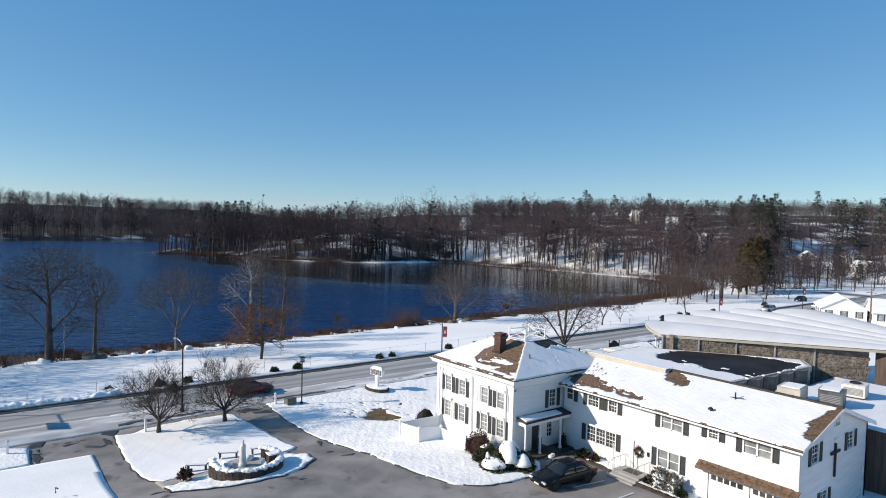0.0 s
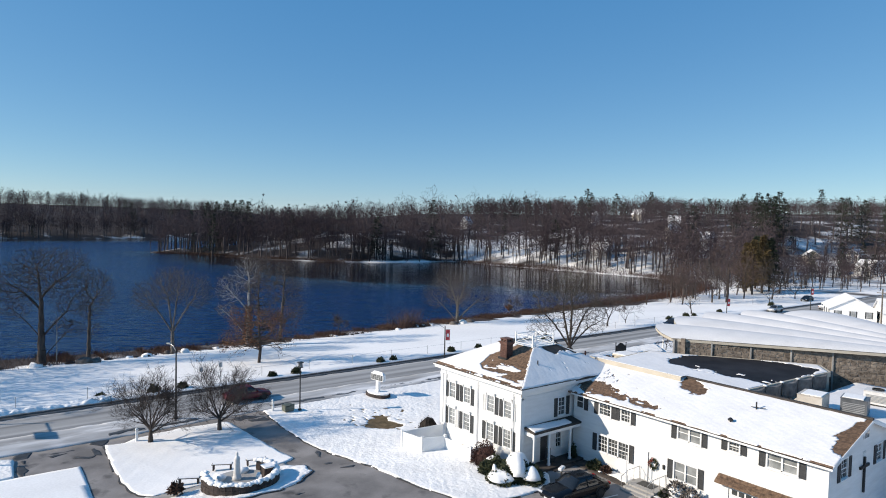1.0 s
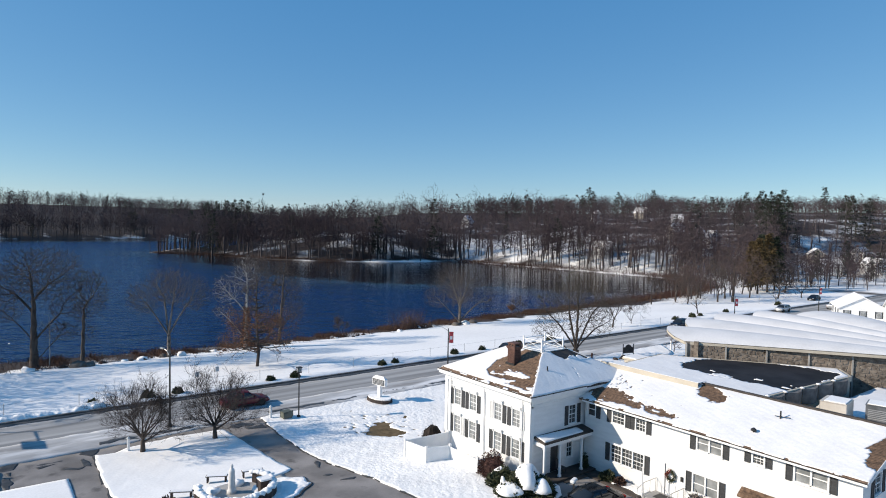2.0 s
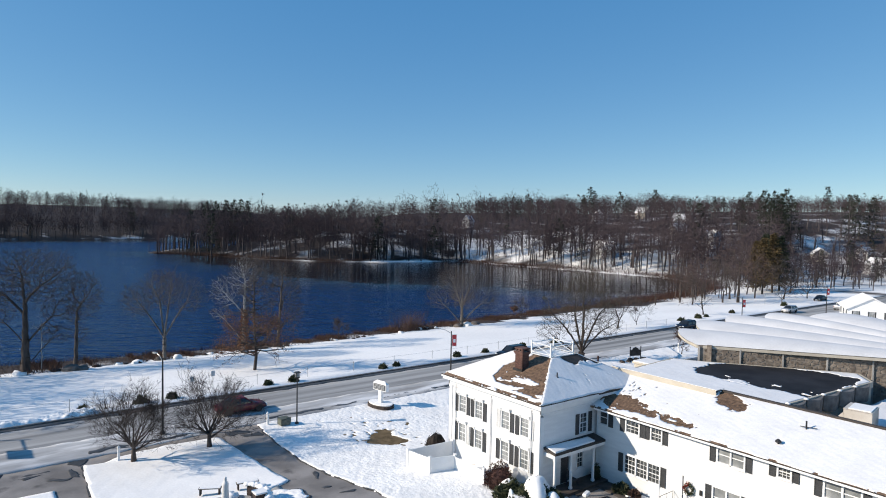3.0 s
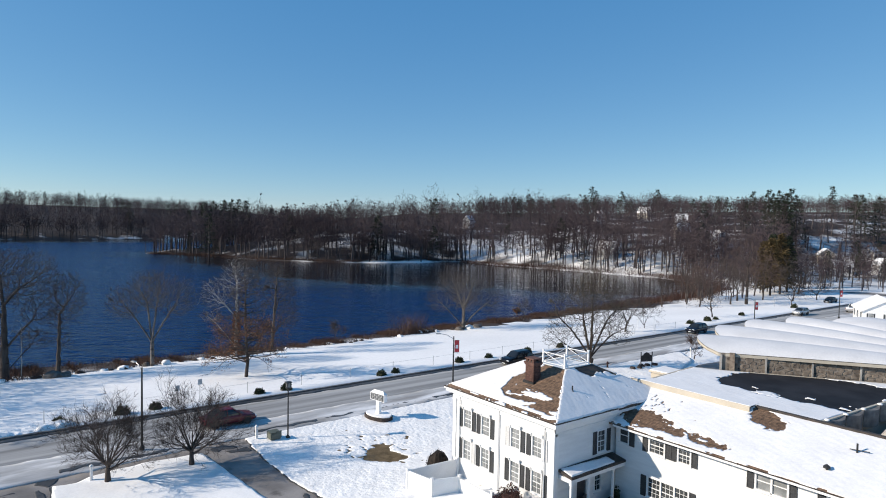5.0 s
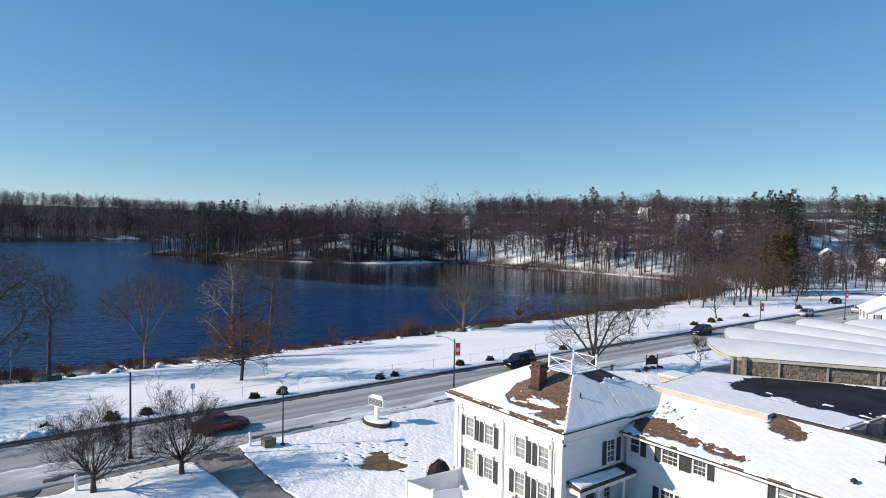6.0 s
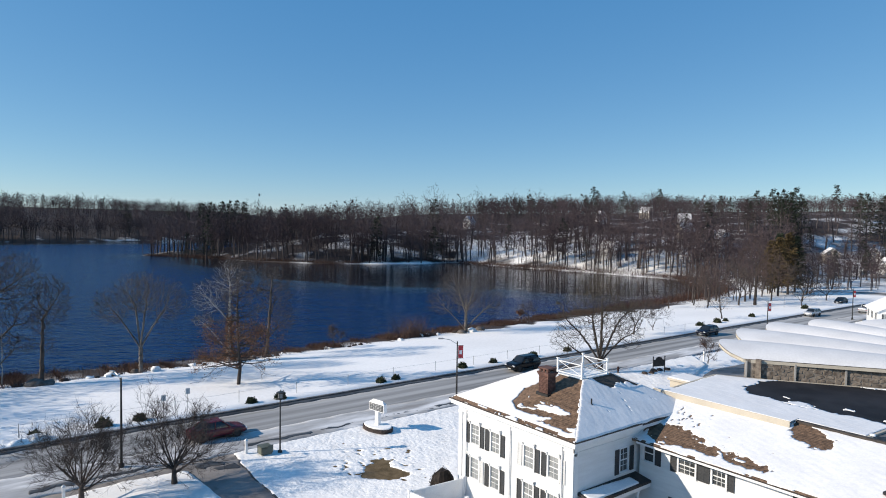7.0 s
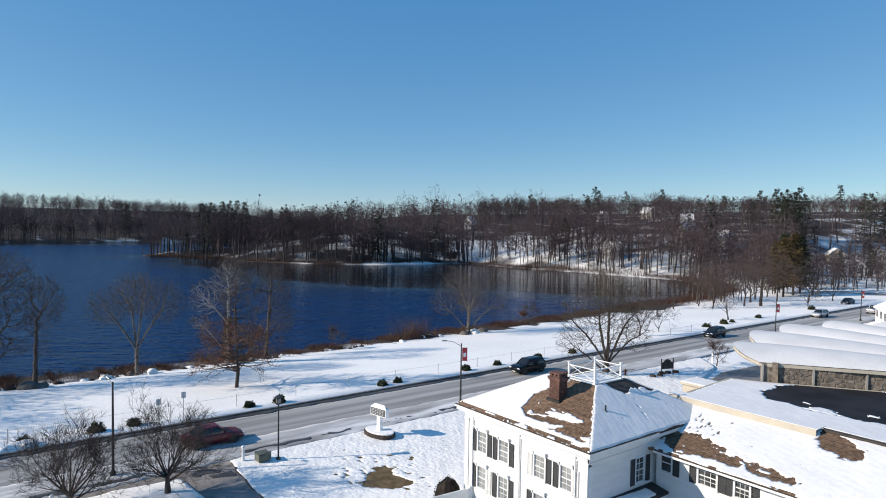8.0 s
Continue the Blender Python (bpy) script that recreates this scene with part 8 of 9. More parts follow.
# church notice sign on its snowy plinth
SA = (-25.75, 3.9, 0.1)
sign = thing("notice_sign", SA, "white church notice sign on a snow-topped plinth", "sign", turn=11)
Shape().prism([(math.cos(a) * 1.6 * (1 - 0.06 * math.cos(4 * a)), math.sin(a) * 1.0) for a in np.linspace(0, 2 * math.pi, 25)[:-1]], 0.0, 0.3).make("plinth", PLANTER, sign, "dark stone plinth")
Shape().prism([(math.cos(a) * 1.5, math.sin(a) * 0.92) for a in np.linspace(0, 2 * math.pi, 25)[:-1]], 0.3, 0.42).make("snow_cap", SNOW, sign, soft=False, bevel=0.04)
Shape().box(-0.22, -0.16, 0.4, 0.22, 0.16, 1.65).make("post", TRIM, sign, bevel=0.02)
cab = Shape().box(-0.95, -0.2, 1.65, 0.95, 0.2, 2.35)
cab.add([(-0.95, -0.2, 2.35), (0.95, -0.2, 2.35), (0.95, 0.2, 2.35), (-0.95, 0.2, 2.35), (-0.6, 0, 2.62), (0.6, 0, 2.62)], [(0, 1, 5, 4), (1, 2, 5), (2, 3, 4, 5), (3, 0, 4)])
cabinet = cab.make("cabinet", TRIM, sign, "white sign cabinet with a small pitched top")
Shape().box(-0.87, -0.225, 1.72, 0.87, -0.203, 2.30).make("face", SIGN_FACE, cabinet, "dark grey notice face")
bars = Shape()
for r_ in range(4):
    for c_ in range(5):
        bars.box(-0.72 + c_ * 0.3, -0.233, 2.19 - r_ * 0.13, -0.5 + c_ * 0.3 - 0.04 * ((r_ + c_) % 2), -0.227, 2.225 - r_ * 0.13)
bars.make("lettering", GREY_SHUTTER, cabinet, "pale unreadable lettering")
# dark ornamental sign across the driveway
ds = thing("ornamental_sign", (-24.4, 44.4, 0.1), "dark ornamental sign board between two posts, rocks at its foot", "sign", turn=70)
for x in (-0.85, 0.85):
    Shape().tube([(x, 0, -0.1), (x, 0, 1.9)], 0.06, 8).blob((x, 0, 1.95), (0.09, 0.09, 0.1), 1, 0.0, 8).make("post", DARK_METAL, ds)
prof = [(-0.8, 0.75), (0.8, 0.75), (0.8, 1.55), (0.5, 1.62), (0.35, 1.85), (0, 1.98), (-0.35, 1.85), (-0.5, 1.62), (-0.8, 1.55)]
Shape().add([(x, -0.04, z) for x, z in prof] + [(x, 0.04, z) for x, z in prof], [tuple(range(9)), tuple(range(17, 8, -1))] + [(i, 9 + i, 9 + (i + 1) % 9, (i + 1) % 9) for i in range(9)]).make("board", DARK_METAL, ds)
for k in range(5):
    tagged(Shape().blob((0, 0, 0), (0.45, 0.35, 0.25), k + 20, 0.6, 8).make("rock", PLANTER, soft=True), "dark landscaping rock in the snow by the sign", "rock", "sign rocks").location = (-24.9 + 0.3 * math.sin(k * 2), 42.2 + k * 1.1, 0.15)
hy = thing("hydrant", (-27.2, 39.9, 0.05), "rust-red fire hydrant at the road edge", "hydrant")
Shape().lathe([(0.16, 0), (0.16, 0.08), (0.11, 0.1), (0.11, 0.6), (0.14, 0.62), (0.13, 0.72), (0.05, 0.82)], 12).make("barrel", RED_SHRUB, hy)
Shape().tube([(0, -0.22, 0.5), (0, 0.22, 0.5)], 0.06, 8).make("outlet", RED_SHRUB, hy)
# utility cabinet and marker posts
ub = thing("utility_cabinet", (-25.9, -6.4, 0.1), "grey-green utility cabinet at the driveway mouth", "utility box")
Shape().box(-0.45, -0.45, 0, 0.45, 0.45, 0.55).box(-0.48, -0.48, 0.55, 0.48, 0.48, 0.61).make("casing", GREEN_BOX, ub, bevel=0.03)
Shape().box(0.452, -0.38, 0.1, 0.465, -0.03, 0.5).make("door", GREEN_BOX, ub)
Shape().box(0.452, 0.03, 0.12, 0.465, 0.5, 0.72).make("door", GREEN_BOX, ub)
for x, y in ((-26.7, -7.6), (-25.8, -20.1), (-26.0, -30.2), (-25.4, 56.6)):
    mk = thing("marker_post", (x, y, float(lot_height(x, y)) + 0.05), "short white marker post in the snow", "post", "marker posts")
    Shape().box(-0.09, -0.09, -0.2, 0.09, 0.09, 1.05).make("shaft", TRIM, mk, bevel=0.01)
    Shape().add([(-0.13, -0.13, 1.05), (0.13, -0.13, 1.05), (0.13, 0.13, 1.05), (-0.13, 0.13, 1.05), (0, 0, 1.22)], [(3, 2, 1, 0), (0, 1, 4), (1, 2, 4), (2, 3, 4), (3, 0, 4)]).make("cap", TRIM, mk)

# ---- monument bed ----
MA = (-10.5, -16.6, 0.5)
ring = thing("monument_bed", MA, "round dark stone planting bed with a snowy rim", "planter")
R0, R1 = 2.15, 2.6
seg = 26
for k in range(seg):
    a0, a1 = radians(-118 + k * 9.6), radians(-118 + (k + 1) * 9.6 - 0.5)
    q = [(R1 * math.cos(a0), R1 * math.sin(a0)), (R1 * math.cos(a1), R1 * math.sin(a1)), (R0 * math.cos(a1), R0 * math.sin(a1)), (R0 * math.cos(a0), R0 * math.sin(a0))]
    for c in range(4):
        Shape().prism([(x * (1 + 0.006 * math.sin(k * 5 + c * 3)), y * (1 + 0.006 * math.sin(k * 5 + c * 3))) for x, y in q], -0.3 + c * 0.3, -0.015 + c * 0.3).make("stone", PLANTER, ring)
lump = rngs(640)
rim_s = Shape()
for k in range(46):
    a = radians(-118 + k * 250 / 45)
    rr = (R0 + R1) / 2 + lump.uniform(-0.12, 0.06)
    rim_s.blob((rr * math.cos(a), rr * math.sin(a), 0.91), (lump.uniform(0.22, 0.36), lump.uniform(0.22, 0.36), lump.uniform(0.09, 0.17)), k, 0.5, 8)
rim_s.make("snow_rim", SNOW, ring, soft=True)
Shape().prism([(math.cos(a) * 2.1, math.sin(a) * 2.1) for a in np.linspace(0, 2 * math.pi, 29)[:-1]], -0.2, 0.22).make("bed_floor", CONCRETE, ring, "damp brown paving inside the bed")
for x, y, r_ in ((-1.6, 0.6, 0.5), (-1.2, -1.1, 0.45), (0.2, 1.4, 0.4)):
    Shape().blob((x, y, 0.3), (r_, r_, 0.28), 3, 0.5, 10).make("snow_heap", SNOW, ring, soft=True)
st = Shape().lathe([(0.42, 0.0), (0.42, 0.25), (0.34, 0.3), (0.33, 0.6), (0.30, 1.1), (0.27, 1.5), (0.29, 1.75), (0.22, 1.92), (0.11, 1.97), (0.13, 2.1), (0.12, 2.24), (0.04, 2.32)], 14)
tagged(st.make("statue", STATUE, soft=True), "pale stone robed statue in a round monument bed", "statue").matrix_basis = pose(-11.0, -16.7, 0.7) @ Matrix.Diagonal((0.72, 0.72, 0.84, 1))
pl = thing("stone_pedestal", (-9.9, -14.9, 0.7), "dark square pedestal with a snow cap in the bed", "pedestal")
Shape().box(-0.4, -0.4, 0, 0.4, 0.4, 0.9).make("block", PLANTER, pl, bevel=0.02)
Shape().box(-0.42, -0.42, 0.9, 0.42, 0.42, 1.0).make("snow_cap", SNOW, pl, bevel=0.04)


def bench(x, y, turn):
    b = thing("bench", (x, y, float(lot_height(x, y)) + 0.13), "dark garden bench with a dusting of snow", "bench", "benches by the monument", turn)
    for k in range(3):
        Shape().box(-0.75, -0.22 + k * 0.15, 0.42, 0.75, -0.10 + k * 0.15, 0.46).make("seat_slat", WOOD, b)
    for x_ in (-0.62, 0.62):
        Shape().box(x_ - 0.05, -0.2, 0, x_ + 0.05, 0.2, 0.42).make("leg", PLANTER, b)
    Shape().box(-0.7, -0.2, 0.462, 0.7, 0.2, 0.5).make("snow", SNOW, b, bevel=0.015)


bench(-13.6, -19.2, 62)
bench(-15.0, -16.4, 62)
bench(-14.2, -14.1, 78)
tw = shrub((-11.7, -20.6, 0.55), 0.45, 0.5, "small twiggy shrub in the lumpy snow", BRUSH, 31, 160, 0.3)

# ---- by the house ----
fw = thing("white_fence", (-7.0, -1.5, 0.8), "solid white panel fence round the house corner", "fence")
LINE = [(-9.4, 0.3), (-9.7, -3.7), (-7.5, -3.3), (-6.9, -1.5), (-3.7, -1.5), (-3.6, 0.35)]
for (ax, ay), (bx, by) in zip(LINE, LINE[1:]):
    d = Vector((bx - ax, by - ay, 0))
    n = Vector((d.y, -d.x, 0)).normalized() * 0.04
    z0, z1 = 0.6, 2.05 if ax < -7 else 1.95
    pq = [(ax + n.x, ay + n.y), (bx + n.x, by + n.y), (bx - n.x, by - n.y), (ax - n.x, ay - n.y)]
    Shape().prism(pq, z0, z1).make("panel", TRIM, fw, at=(-7.0, -1.5, 0.8))
for x, y in LINE:
    Shape().box(x - 0.08, y - 0.08, 0.6, x + 0.08, y + 0.08, 2.12).box(x - 0.1, y - 0.1, 2.12, x + 0.1, y + 0.1, 2.17).make("post", TRIM, fw, at=(-7.0, -1.5, 0.8))
dome = shrub((-10.8, -0.3, 0.7), 0.82, 1.5, "dark brown clipped dome shrub beside the fence", BLACK_SHRUB, 41, 6000, 0.07, core=BLACK_SHRUB)
[ch for ch in dome.children if ch.name.startswith("core")][0].scale = (1.3, 1.3, 1.35)
shrub((-2.7, -0.95, 0.95), 1.0, 1.7, "russet rounded shrub at the house corner", RED_SHRUB, 42, 5000, 0.1)
shrub((-1.0, -1.5, 0.95), 1.0, 1.1, "evergreen shrub heaped with snow", SHRUB, 43, 2200, 0.22, 5, "snowy shrubs")
shrub((0.6, -0.9, 0.95), 1.15, 1.5, "evergreen shrub heaped with snow", SHRUB, 44, 2600, 0.24, 5, "snowy shrubs")
shrub((1.5, -0.3, 0.95), 0.95, 1.0, "evergreen shrub heaped with snow", SHRUB, 45, 1600, 0.24, 8, "snowy shrubs")
shrub((0.4, -2.2, 0.95), 0.9, 0.75, "low evergreen shrub heaped with snow", SHRUB, 46, 1400, 0.22, 7, "snowy shrubs")
chair_ = thing("porch_chair", (0.1, 3.1, 1.18), "dark wicker chair on the porch", "chair", turn=90)
Shape().box(-0.3, -0.3, 0.38, 0.3, 0.3, 0.46).make("seat", SHUTTER, chair_, bevel=0.02)
Shape().box(-0.3, 0.24, 0.46, 0.3, 0.3, 0.95).make("backrest", SHUTTER, chair_, bevel=0.02)
for x in (-0.26, 0.22):
    for y in (-0.26, 0.22):
        Shape().box(x, y, 0, x + 0.05, y + 0.05, 0.38).make("leg", SHUTTER, chair_)
for k, (x, y) in enumerate(((0.35, 5.35), )):
    shrub((x, y, 1.18), 0.3, 0.95, "small dark conifer beside the porch door", SHRUB, 60 + k, 500, 0.14)

# entrance stoop with iron rails
stp = thing("entrance_steps", (7.0, 5.0, 0.95), "pale stone entrance steps with thin iron rails", "steps")
for k, (y0, z1) in enumerate(((3.75, 1.08), (4.1, 1.2), (4.45, 1.32))):
    Shape().box(5.9, y0, 0.8, 8.1, 4.10 if k == 0 else (4.45 if k == 1 else WY - 0.01), z1).make("step", CONCRETE, stp, at=(7.0, 5.0, 0.95), bevel=0.015)
for x in (5.98, 8.02):
    rl = Shape().tube([(x, 3.8, 1.95), (x, 4.5, 2.2), (x, 5.9, 2.2)], 0.02, 6)
    for y, z in ((3.8, 1.08), (4.5, 1.3), (5.2, 1.3), (5.85, 1.3)):
        rl.tube([(x, y, z), (x, y, 1.95 if y < 4 else 2.2)], 0.016, 6)
    rl.make("handrail", METAL, stp, at=(7.0, 5.0, 0.95))
Shape().box(6.4, 4.9, 1.322, 7.6, 5.7, 1.345).make("door_mat", DARK_METAL, stp, at=(7.0, 5.0, 0.95))
fp = thing("flag_pole", (6.0, 4.3, 1.3), "thin white pole beside the entrance steps", "pole")
Shape().tube([(0, 0, 0), (0, 0, 2.0)], 0.035, 8).make("shaft", TRIM, fp)
edge_w = thing("bed_wall", (9.8, 4.4, 0.95), "low stone edging wall with a snowy bed", "wall")
for k in range(12):
    Shape().box(8.15 + k * 0.31, 4.05, 0.75, 8.15 + k * 0.31 + 0.3, 4.3, 1.18 + 0.02 * math.sin(k * 3)).make("stone", PLANTER, edge_w, at=(9.8, 4.4, 0.95))
tagged(sheet("snow_bed", [(8.12, 4.32), (11.9, 4.32), (11.9, 5.9), (8.12, 5.9)], lambda x, y: 1.15 + 0.05 * n2(x, y, 2.5), LAWN_SNOW, 0.15, 0.3, wobble=0.05), "snow on the planting bed by the wing", "lawn", kind="structure")
# dark mulch, with the shade beside the porch put into its colour too
tagged(sheet("mulch_bed", [(0.95, 4.6), (5.7, 4.4), (5.7, 5.9), (0.95, 5.9)], lambda x, y: 1.08 + 0.04 * n2(x, y, 2.5), DARK_SHINGLE, 0.15, 0.3, wobble=0.15), "dark mulch bed by the wing", "bed", kind="structure")
tagged(sheet("snow_bed_west", [(3.4, 5.0), (5.65, 4.9), (5.65, 5.85), (3.8, 5.85)], lambda x, y: 1.16 + 0.04 * n2(x, y, 2.5), LAWN_SNOW, 0.1, 0.1, wobble=0.3), "remnant of snow on the narrow bed", "lawn", kind="structure")
for k, (x, y, r_, h, mt, lab) in enumerate([(9.3, 5.2, 0.75, 1.25, PALE_BARK, "pale wiry leafless shrub against the wing"), (10.4, 5.1, 0.6, 1.1, PALE_BARK, "pale wiry leafless shrub against the wing"), (11.1, 4.9, 0.35, 0.4, SHRUB, "small dark shrub in the bed"),
                                            (8.6, 5.0, 0.35, 0.45, SHRUB, "small dark shrub in the bed"), (2.6, 5.2, 0.5, 0.5, SHRUB, "low green shrub by the porch"), (3.6, 5.25, 0.35, 0.35, BRUSH, "low brown shrub by the wing")]):
    shrub((x, y, 1.1), r_, h, lab, mt, 70 + k, 700, 0.2, 0, "bed shrubs", SNOW if mt is PALE_BARK else None)
for x in (8.45, 8.75):
    pot = thing("flower_pot", (x, 5.75 - 0.25, 1.32) if x < 8.1 else (x, 5.6, 1.15), "dark tall flower pot by the steps", "pot", "pots")
    Shape().lathe([(0.1, 0), (0.15, 0.45), (0.16, 0.5), (0.13, 0.5)], 12).make("body", DARK_METAL, pot)


mb = thing("post_box", (2.95, 1.15, 0.98), "white box on a dark post beside the porch", "post box", turn=20)
Shape().box(-0.05, -0.05, 0, 0.05, 0.05, 1.0).make("post", DARK_METAL, mb)
Shape().box(-0.16, -0.34, 1.0, 0.16, 0.34, 1.22).make("box", TRIM, mb, bevel=0.05)
# ---- vehicles ----
def car(at, turn, paint, label, L=4.7, W=1.82, H=1.45, style="sedan"):
    c = thing("car", at, label, "car", "", turn)
    belt = 0.62 * H if style != "sedan" else 0.64 * H
    if style == "sedan":
        low = [(-L / 2, 0.38), (-L / 2 + 0.05, 0.3), (L / 2 - 0.08, 0.28), (L / 2, 0.42), (L / 2 - 0.05, 0.68), (L / 2 - 0.25, 0.78), (L * 0.2, belt), (-L * 0.33, belt + 0.02), (-L / 2 + 0.1, belt - 0.03), (-L / 2, 0.7)]
        cab = [(L * 0.2, belt), (L * 0.05, H), (-L * 0.2, H - 0.01), (-L * 0.36, belt + 0.02)]
    elif style == "suv":
        low = [(-L / 2, 0.45), (-L / 2 + 0.05, 0.34), (L / 2 - 0.08, 0.34), (L / 2, 0.5), (L / 2 - 0.03, 0.85), (L / 2 - 0.2, 0.98), (L * 0.23, belt + 0.02), (-L / 2 + 0.05, belt + 0.02), (-L / 2, 0.9)]
        cab = [(L * 0.22, belt + 0.02), (L * 0.08, H - 0.03), (-L * 0.36, H), (-L * 0.48, belt + 0.02)]
    else:
        low = [(-L / 2, 0.5), (-L / 2 + 0.05, 0.4), (L / 2 - 0.08, 0.4), (L / 2, 0.55), (L / 2 - 0.03, 0.95), (L / 2 - 0.2, 1.08), (L * 0.22, belt), (-L / 2 + 0.03, belt), (-L / 2, 1.0)]
        cab = [(L * 0.2, belt), (L * 0.1, H), (-L * 0.12, H), (-L * 0.16, belt)]
    w = W / 2
    top = max(z for _, z in cab)
    xs = np.concatenate([[-L / 2, -L / 2 + 0.04, -L / 2 + 0.14, -L / 2 + 0.3], np.linspace(-L / 2 + 0.55, L / 2 - 0.55, 13), [L / 2 - 0.3, L / 2 - 0.14, L / 2 - 0.04, L / 2]])
    deck = sorted([(x, z) for x, z in low if z > 0.6])
    dx_, dz_ = [d[0] for d in deck], [d[1] for d in deck]
    s = Shape()
    vs = []
    for x in xs:
        end = min(1.0, (L / 2 - abs(x)) / 0.55)
        ww = w * (0.80 + 0.20 * math.sqrt(max(0.0, 1 - (1 - end) ** 2)))
        d = float(np.interp(x, dx_, dz_)) - 0.05 * (1 - end) ** 3
        lo = (0.26 if style == "sedan" else 0.36) + 0.1 * (1 - end) ** 2
        half = [(0.0, lo), (0.84 * ww, lo), (0.97 * ww, lo + 0.10), (ww, lo + 0.30 * (d - lo)), (0.995 * ww, lo + 0.62 * (d - lo)), (0.955 * ww, d - 0.10 * (d - lo)), (0.88 * ww, d), (0.5 * ww, d + 0.025), (0.0, d + 0.03)]
        vs += [(x, y, z) for y, z in half] + [(x, -y, z) for y, z in half[-2:0:-1]]
    n = 16
    fs = [tuple(range(n)), tuple(range(len(vs) - 1, len(vs) - n - 1, -1))]
    for i in range(len(xs) - 1):
        fs += [(i * n + k, (i + 1) * n + k, (i + 1) * n + (k + 1) % n, i * n + (k + 1) % n) for k in range(n)]
    s.add(vs, fs)
    s.make("body", paint, c, soft=True)
    for x in (-L * 0.3, L * 0.31):
        for sg in (-1, 1):
            a_ = [(x + 0.43 * math.cos(t), sg * w * 0.985, 0.33 + 0.43 * math.sin(t)) for t in np.linspace(0, math.pi, 9)]
            Shape().tube(a_, 0.045, 6).make("wheel_arch", TYRE, c)
    # greenhouse: glass all round, painted roof over it
    cx, cz = [p_[0] for p_ in cab][::-1], [p_[1] for p_ in cab][::-1]
    gxs = np.concatenate([np.linspace(cx[0], cx[1], 5)[:-1], np.linspace(cx[1], cx[2], 7)[:-1], np.linspace(cx[2], cx[3], 6)])
    g, vs, rv = Shape(), [], []
    for x in gxs:
        z = float(np.interp(x, cx, cz))
        f = (z - belt) / (top - belt)
        z = belt + (top - belt) * (1 - (1 - min(f, 1)) ** 1.25)
        bow = 0.03 * math.sin(math.pi * (x - cx[0]) / (cx[3] - cx[0]))
        sec = [(0.9 * w, belt - 0.03), (0.9 * w - 0.08 * w * f, belt + (z - belt) * 0.5), (0.9 * w - 0.19 * w * f, z - 0.03), (0.45 * w, z + bow * 0.6), (0.0, z + bow)]
        vs += [(x, y, q_) for y, q_ in sec] + [(x, -y, q_) for y, q_ in sec[-2::-1]]
        if f > 0.93:
            rs = [(0.9 * w - 0.185 * w * f, z - 0.05), (0.9 * w - 0.21 * w * f, z + 0.012), (0.45 * w, z + bow * 0.6 + 0.022), (0.0, z + bow + 0.025)]
            rv += [(x, y, q_) for y, q_ in rs] + [(x, -y, q_) for y, q_ in rs[-2::-1]]
    fs = []
    for i in range(len(gxs) - 1):
        fs += [(i * 9 + k, (i + 1) * 9 + k, (i + 1) * 9 + k + 1, i * 9 + k + 1) for k in range(8)]
    g.add(vs, fs).make("cabin_glass", CAR_GLASS, c, "dark glazed cabin", soft=True)
    nr = len(rv) // 7
    Shape().add(rv, [(i * 7 + k, (i + 1) * 7 + k, (i + 1) * 7 + k + 1, i * 7 + k + 1) for i in range(nr - 1) for k in range(6)]).make("roof", paint, c, soft=True)
    for sg in (-1, 1):
        for (xa, za), (xb, zb) in ((cab[0], cab[1]), (cab[3], cab[2]), (((cab[0][0] + cab[3][0]) / 2, belt), ((cab[1][0] + cab[2][0]) / 2, top))):
            Shape().tube([(xa, sg * w * 0.925, za), (xb, sg * w * 0.735, zb)], 0.04, 6).make("pillar", paint, c)
    wr = 0.33 if style == "sedan" else 0.38
    for x in (-L * 0.3, L * 0.31):
        for sg in (-1, 1):
            y = sg * (w - 0.09)
            wh = Shape().tube([(x, y - 0.11, wr), (x, y + 0.11, wr)], wr, 20).make("wheel", TYRE, c)
            Shape().tube([(x, y + sg * 0.1, wr), (x, y + sg * 0.125, wr)], wr * 0.62, 14).make("rim", DARK_METAL, wh)
    for sg in (-1, 1):
        Shape().box(L / 2 - 0.16, sg * w * 0.72 - 0.2, 0.55 if style == "sedan" else 0.72, L / 2 + 0.0, sg * w * 0.72 + 0.2, 0.69 if style == "sedan" else 0.88).make("headlight", LIGHT_LENS, c, bevel=0.03)
        Shape().box(-L / 2 - 0.005, sg * w * 0.76 - 0.16, 0.72, -L / 2 + 0.12, sg * w * 0.76 + 0.16, 0.88).make("tail_light", RED_LENS, c, bevel=0.03)
        Shape().box(L * 0.15, sg * w * 0.97 - 0.08, belt - 0.03, L * 0.19, sg * w * 0.97 + 0.08, belt + 0.1).make("mirror", paint, c, bevel=0.02)
    Shape().box(L / 2 - 0.06, -0.25, 0.36, L / 2 + 0.01, 0.25, 0.47).make("number_plate", GREY_SHUTTER, c, "pale number plate")
    return c


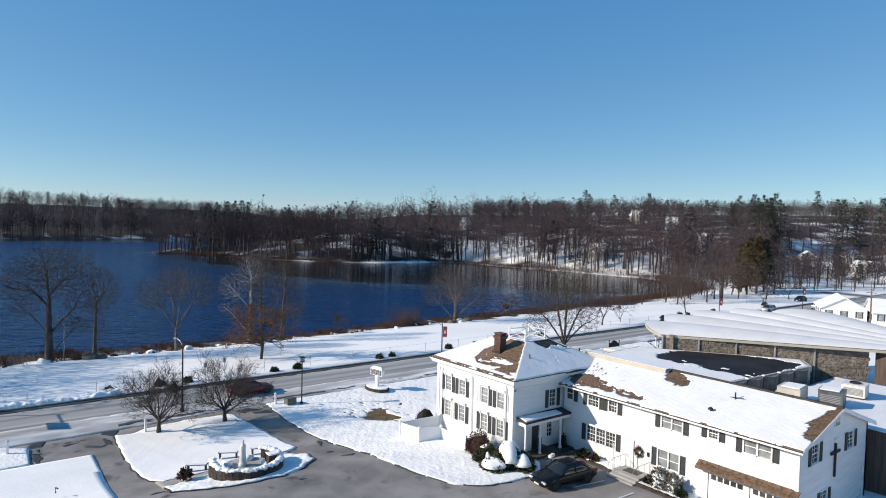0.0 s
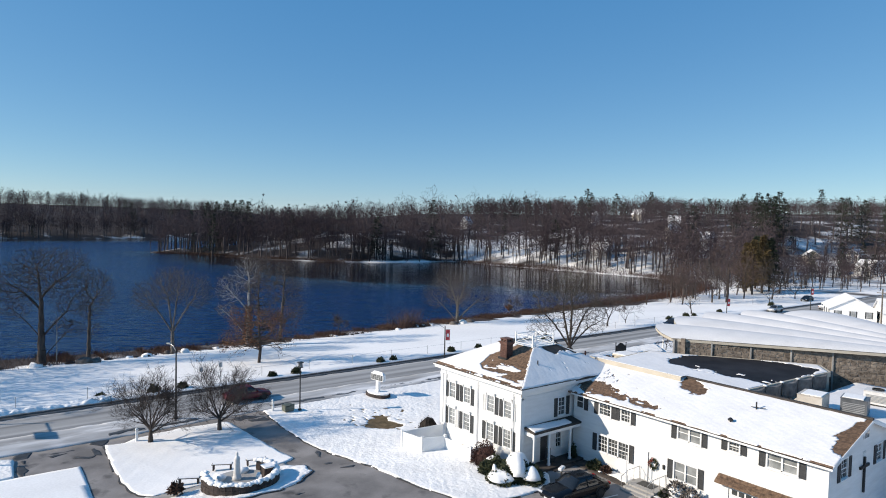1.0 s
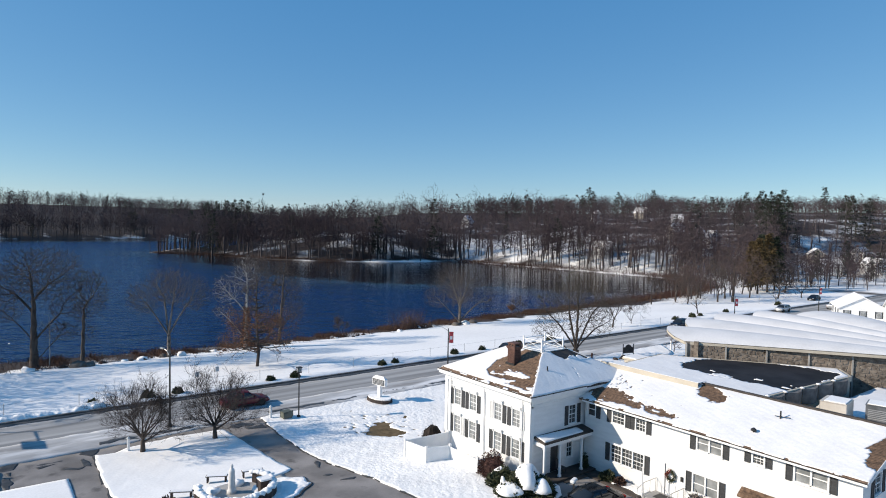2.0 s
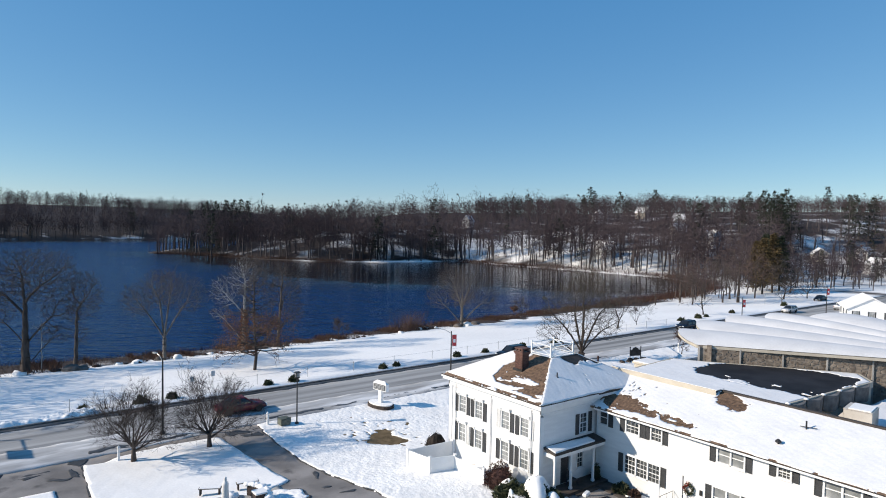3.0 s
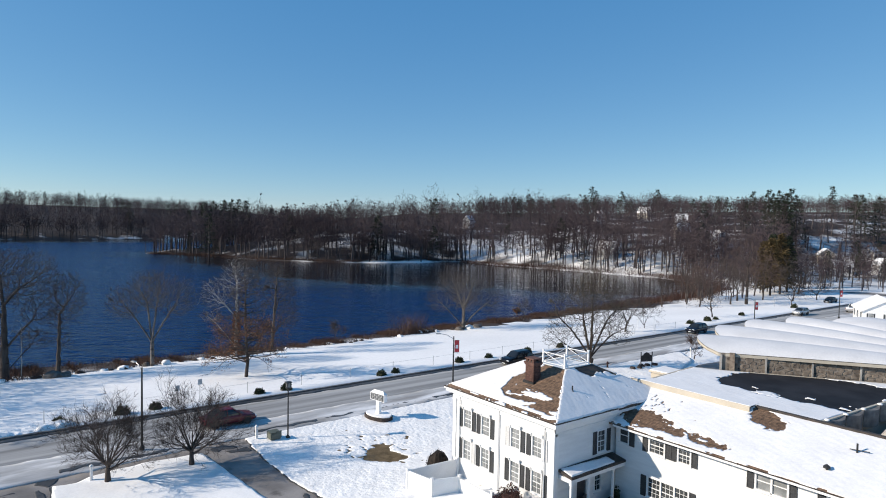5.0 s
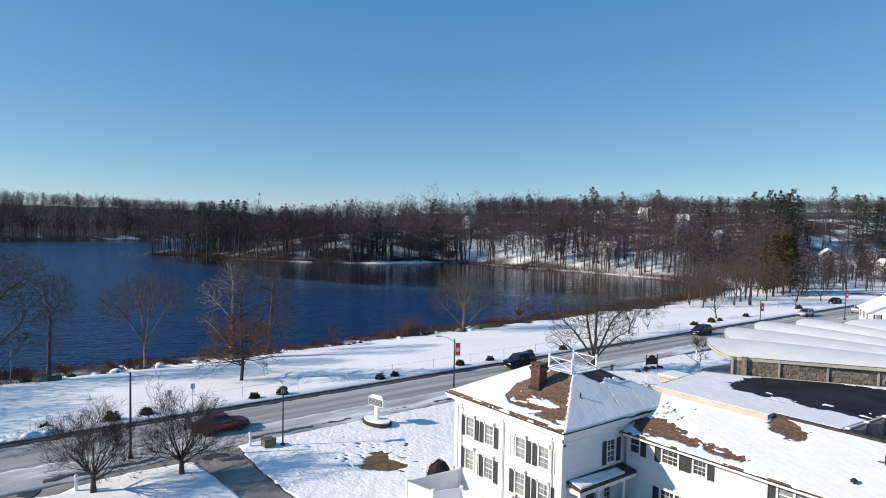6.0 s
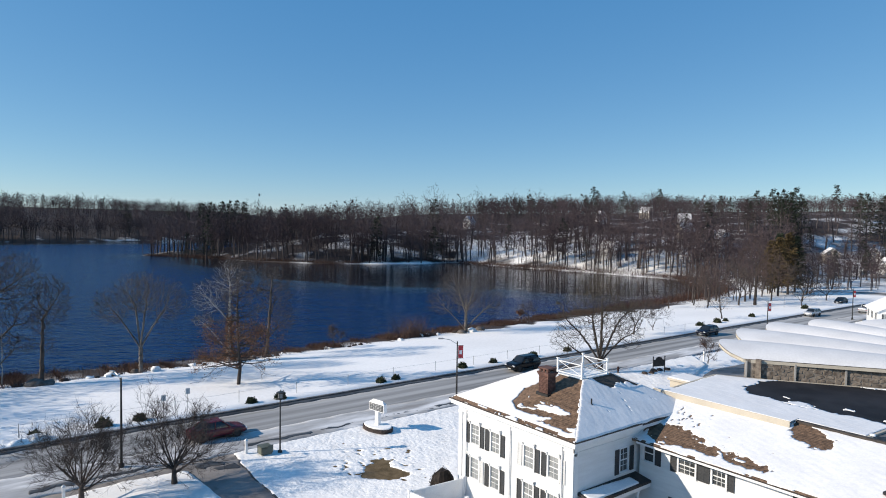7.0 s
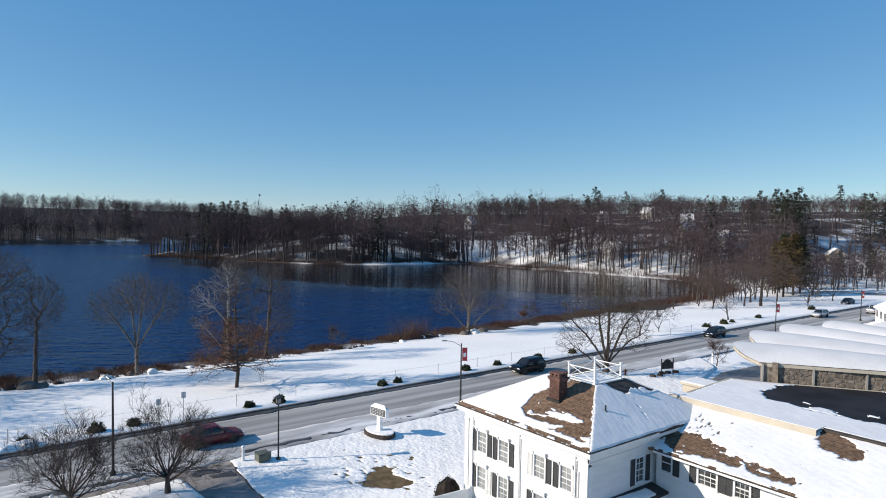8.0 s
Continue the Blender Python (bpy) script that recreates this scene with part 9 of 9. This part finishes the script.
car((4.9, 0.3, 0.98), -97, BLACK_CAR, "black saloon car parked by the porch", 4.85, 1.83, 1.45, "sedan")
car((-32.0, -8.2, 0.0), 90, RED_CAR, "dark red car on the road", 4.7, 1.82, 1.5, "sedan")
car((-35.4, 31.4, 0.0), -90, BLACK_CAR, "black sport utility vehicle on the road", 4.8, 1.9, 1.75, "suv")
car((-36.0, 76.0, 0.0), -90, NAVY_CAR, "dark blue sport utility vehicle on the road", 4.6, 1.86, 1.65, "suv")
car((-36.4, 118.0, 0.0), -90, SILVER_CAR, "silver estate car on the road", 4.7, 1.82, 1.55, "suv")
car((-32.0, 135.0, 0.0), 90, SILVER_CAR, "grey pickup truck on the road", 5.4, 1.95, 1.85, "pickup")
car((-43.5, 152.0, gz(-43.5, 152.0)), -90, BLACK_CAR, "black car parked beside the snowy lawn", 4.7, 1.82, 1.45, "sedan")

# ---- rubble stones of the church wall ----
stone_kinds = []
for k in range(8):
    r = rngs(900 + k)
    w, h = r.uniform(0.4, 0.85), r.uniform(0.26, 0.36)
    ring_ = [(sx * w / 2 * r.uniform(0.86, 1.04), sz * h / 2 * r.uniform(0.8, 1.08)) for sx, sz in ((1, 0.1), (0.93, 0.9), (0.1, 1), (-0.9, 0.95), (-1, 0.0), (-0.93, -0.9), (0.0, -1), (0.92, -0.92))]
    s = Shape()
    vs = [(x, -0.02, z) for x, z in ring_] + [(x * 0.93, 0.035, z * 0.9) for x, z in ring_]
    s.add(vs, [tuple(range(15, 7, -1))] + [(i, 8 + i, 8 + (i + 1) % 8, (i + 1) % 8) for i in range(8)])
    stone_kinds.append((s, w, h))
stone_data = []
ang_w = math.atan2(sd_.y, sd_.x)
placed = 0
r = rngs(950)
z = 7.72
while z > 4.6 and placed < 300:
    u = 0.5 if z > 6.4 else 12.4
    while u < s_len - 0.3 and placed < 300:
        k = int(r.integers(0, 8))
        s, w, h = stone_kinds[k]
        u += w / 2
        if len(stone_data) <= k or stone_data[k] is None:
            while len(stone_data) <= k:
                stone_data.append(None)
            ob = s.make("stone", STONE, stone_wall)
            stone_data[k] = ob.data
        else:
            ob = new("stone", stone_data[k])
            ob.parent = stone_wall
        q = SW0 + sd_ * u
        ob.matrix_basis = Matrix.Translation((q.x - CB[0], q.y - CB[1], z - 0.15 + r.uniform(-0.09, 0.09) - CB[2])) @ Matrix.Rotation(ang_w + math.pi, 4, "Z") @ Matrix.Rotation(r.uniform(-0.45, 0.45), 4, "Y")
        u += w / 2 + 0.015
        placed += 1
    z -= 0.315
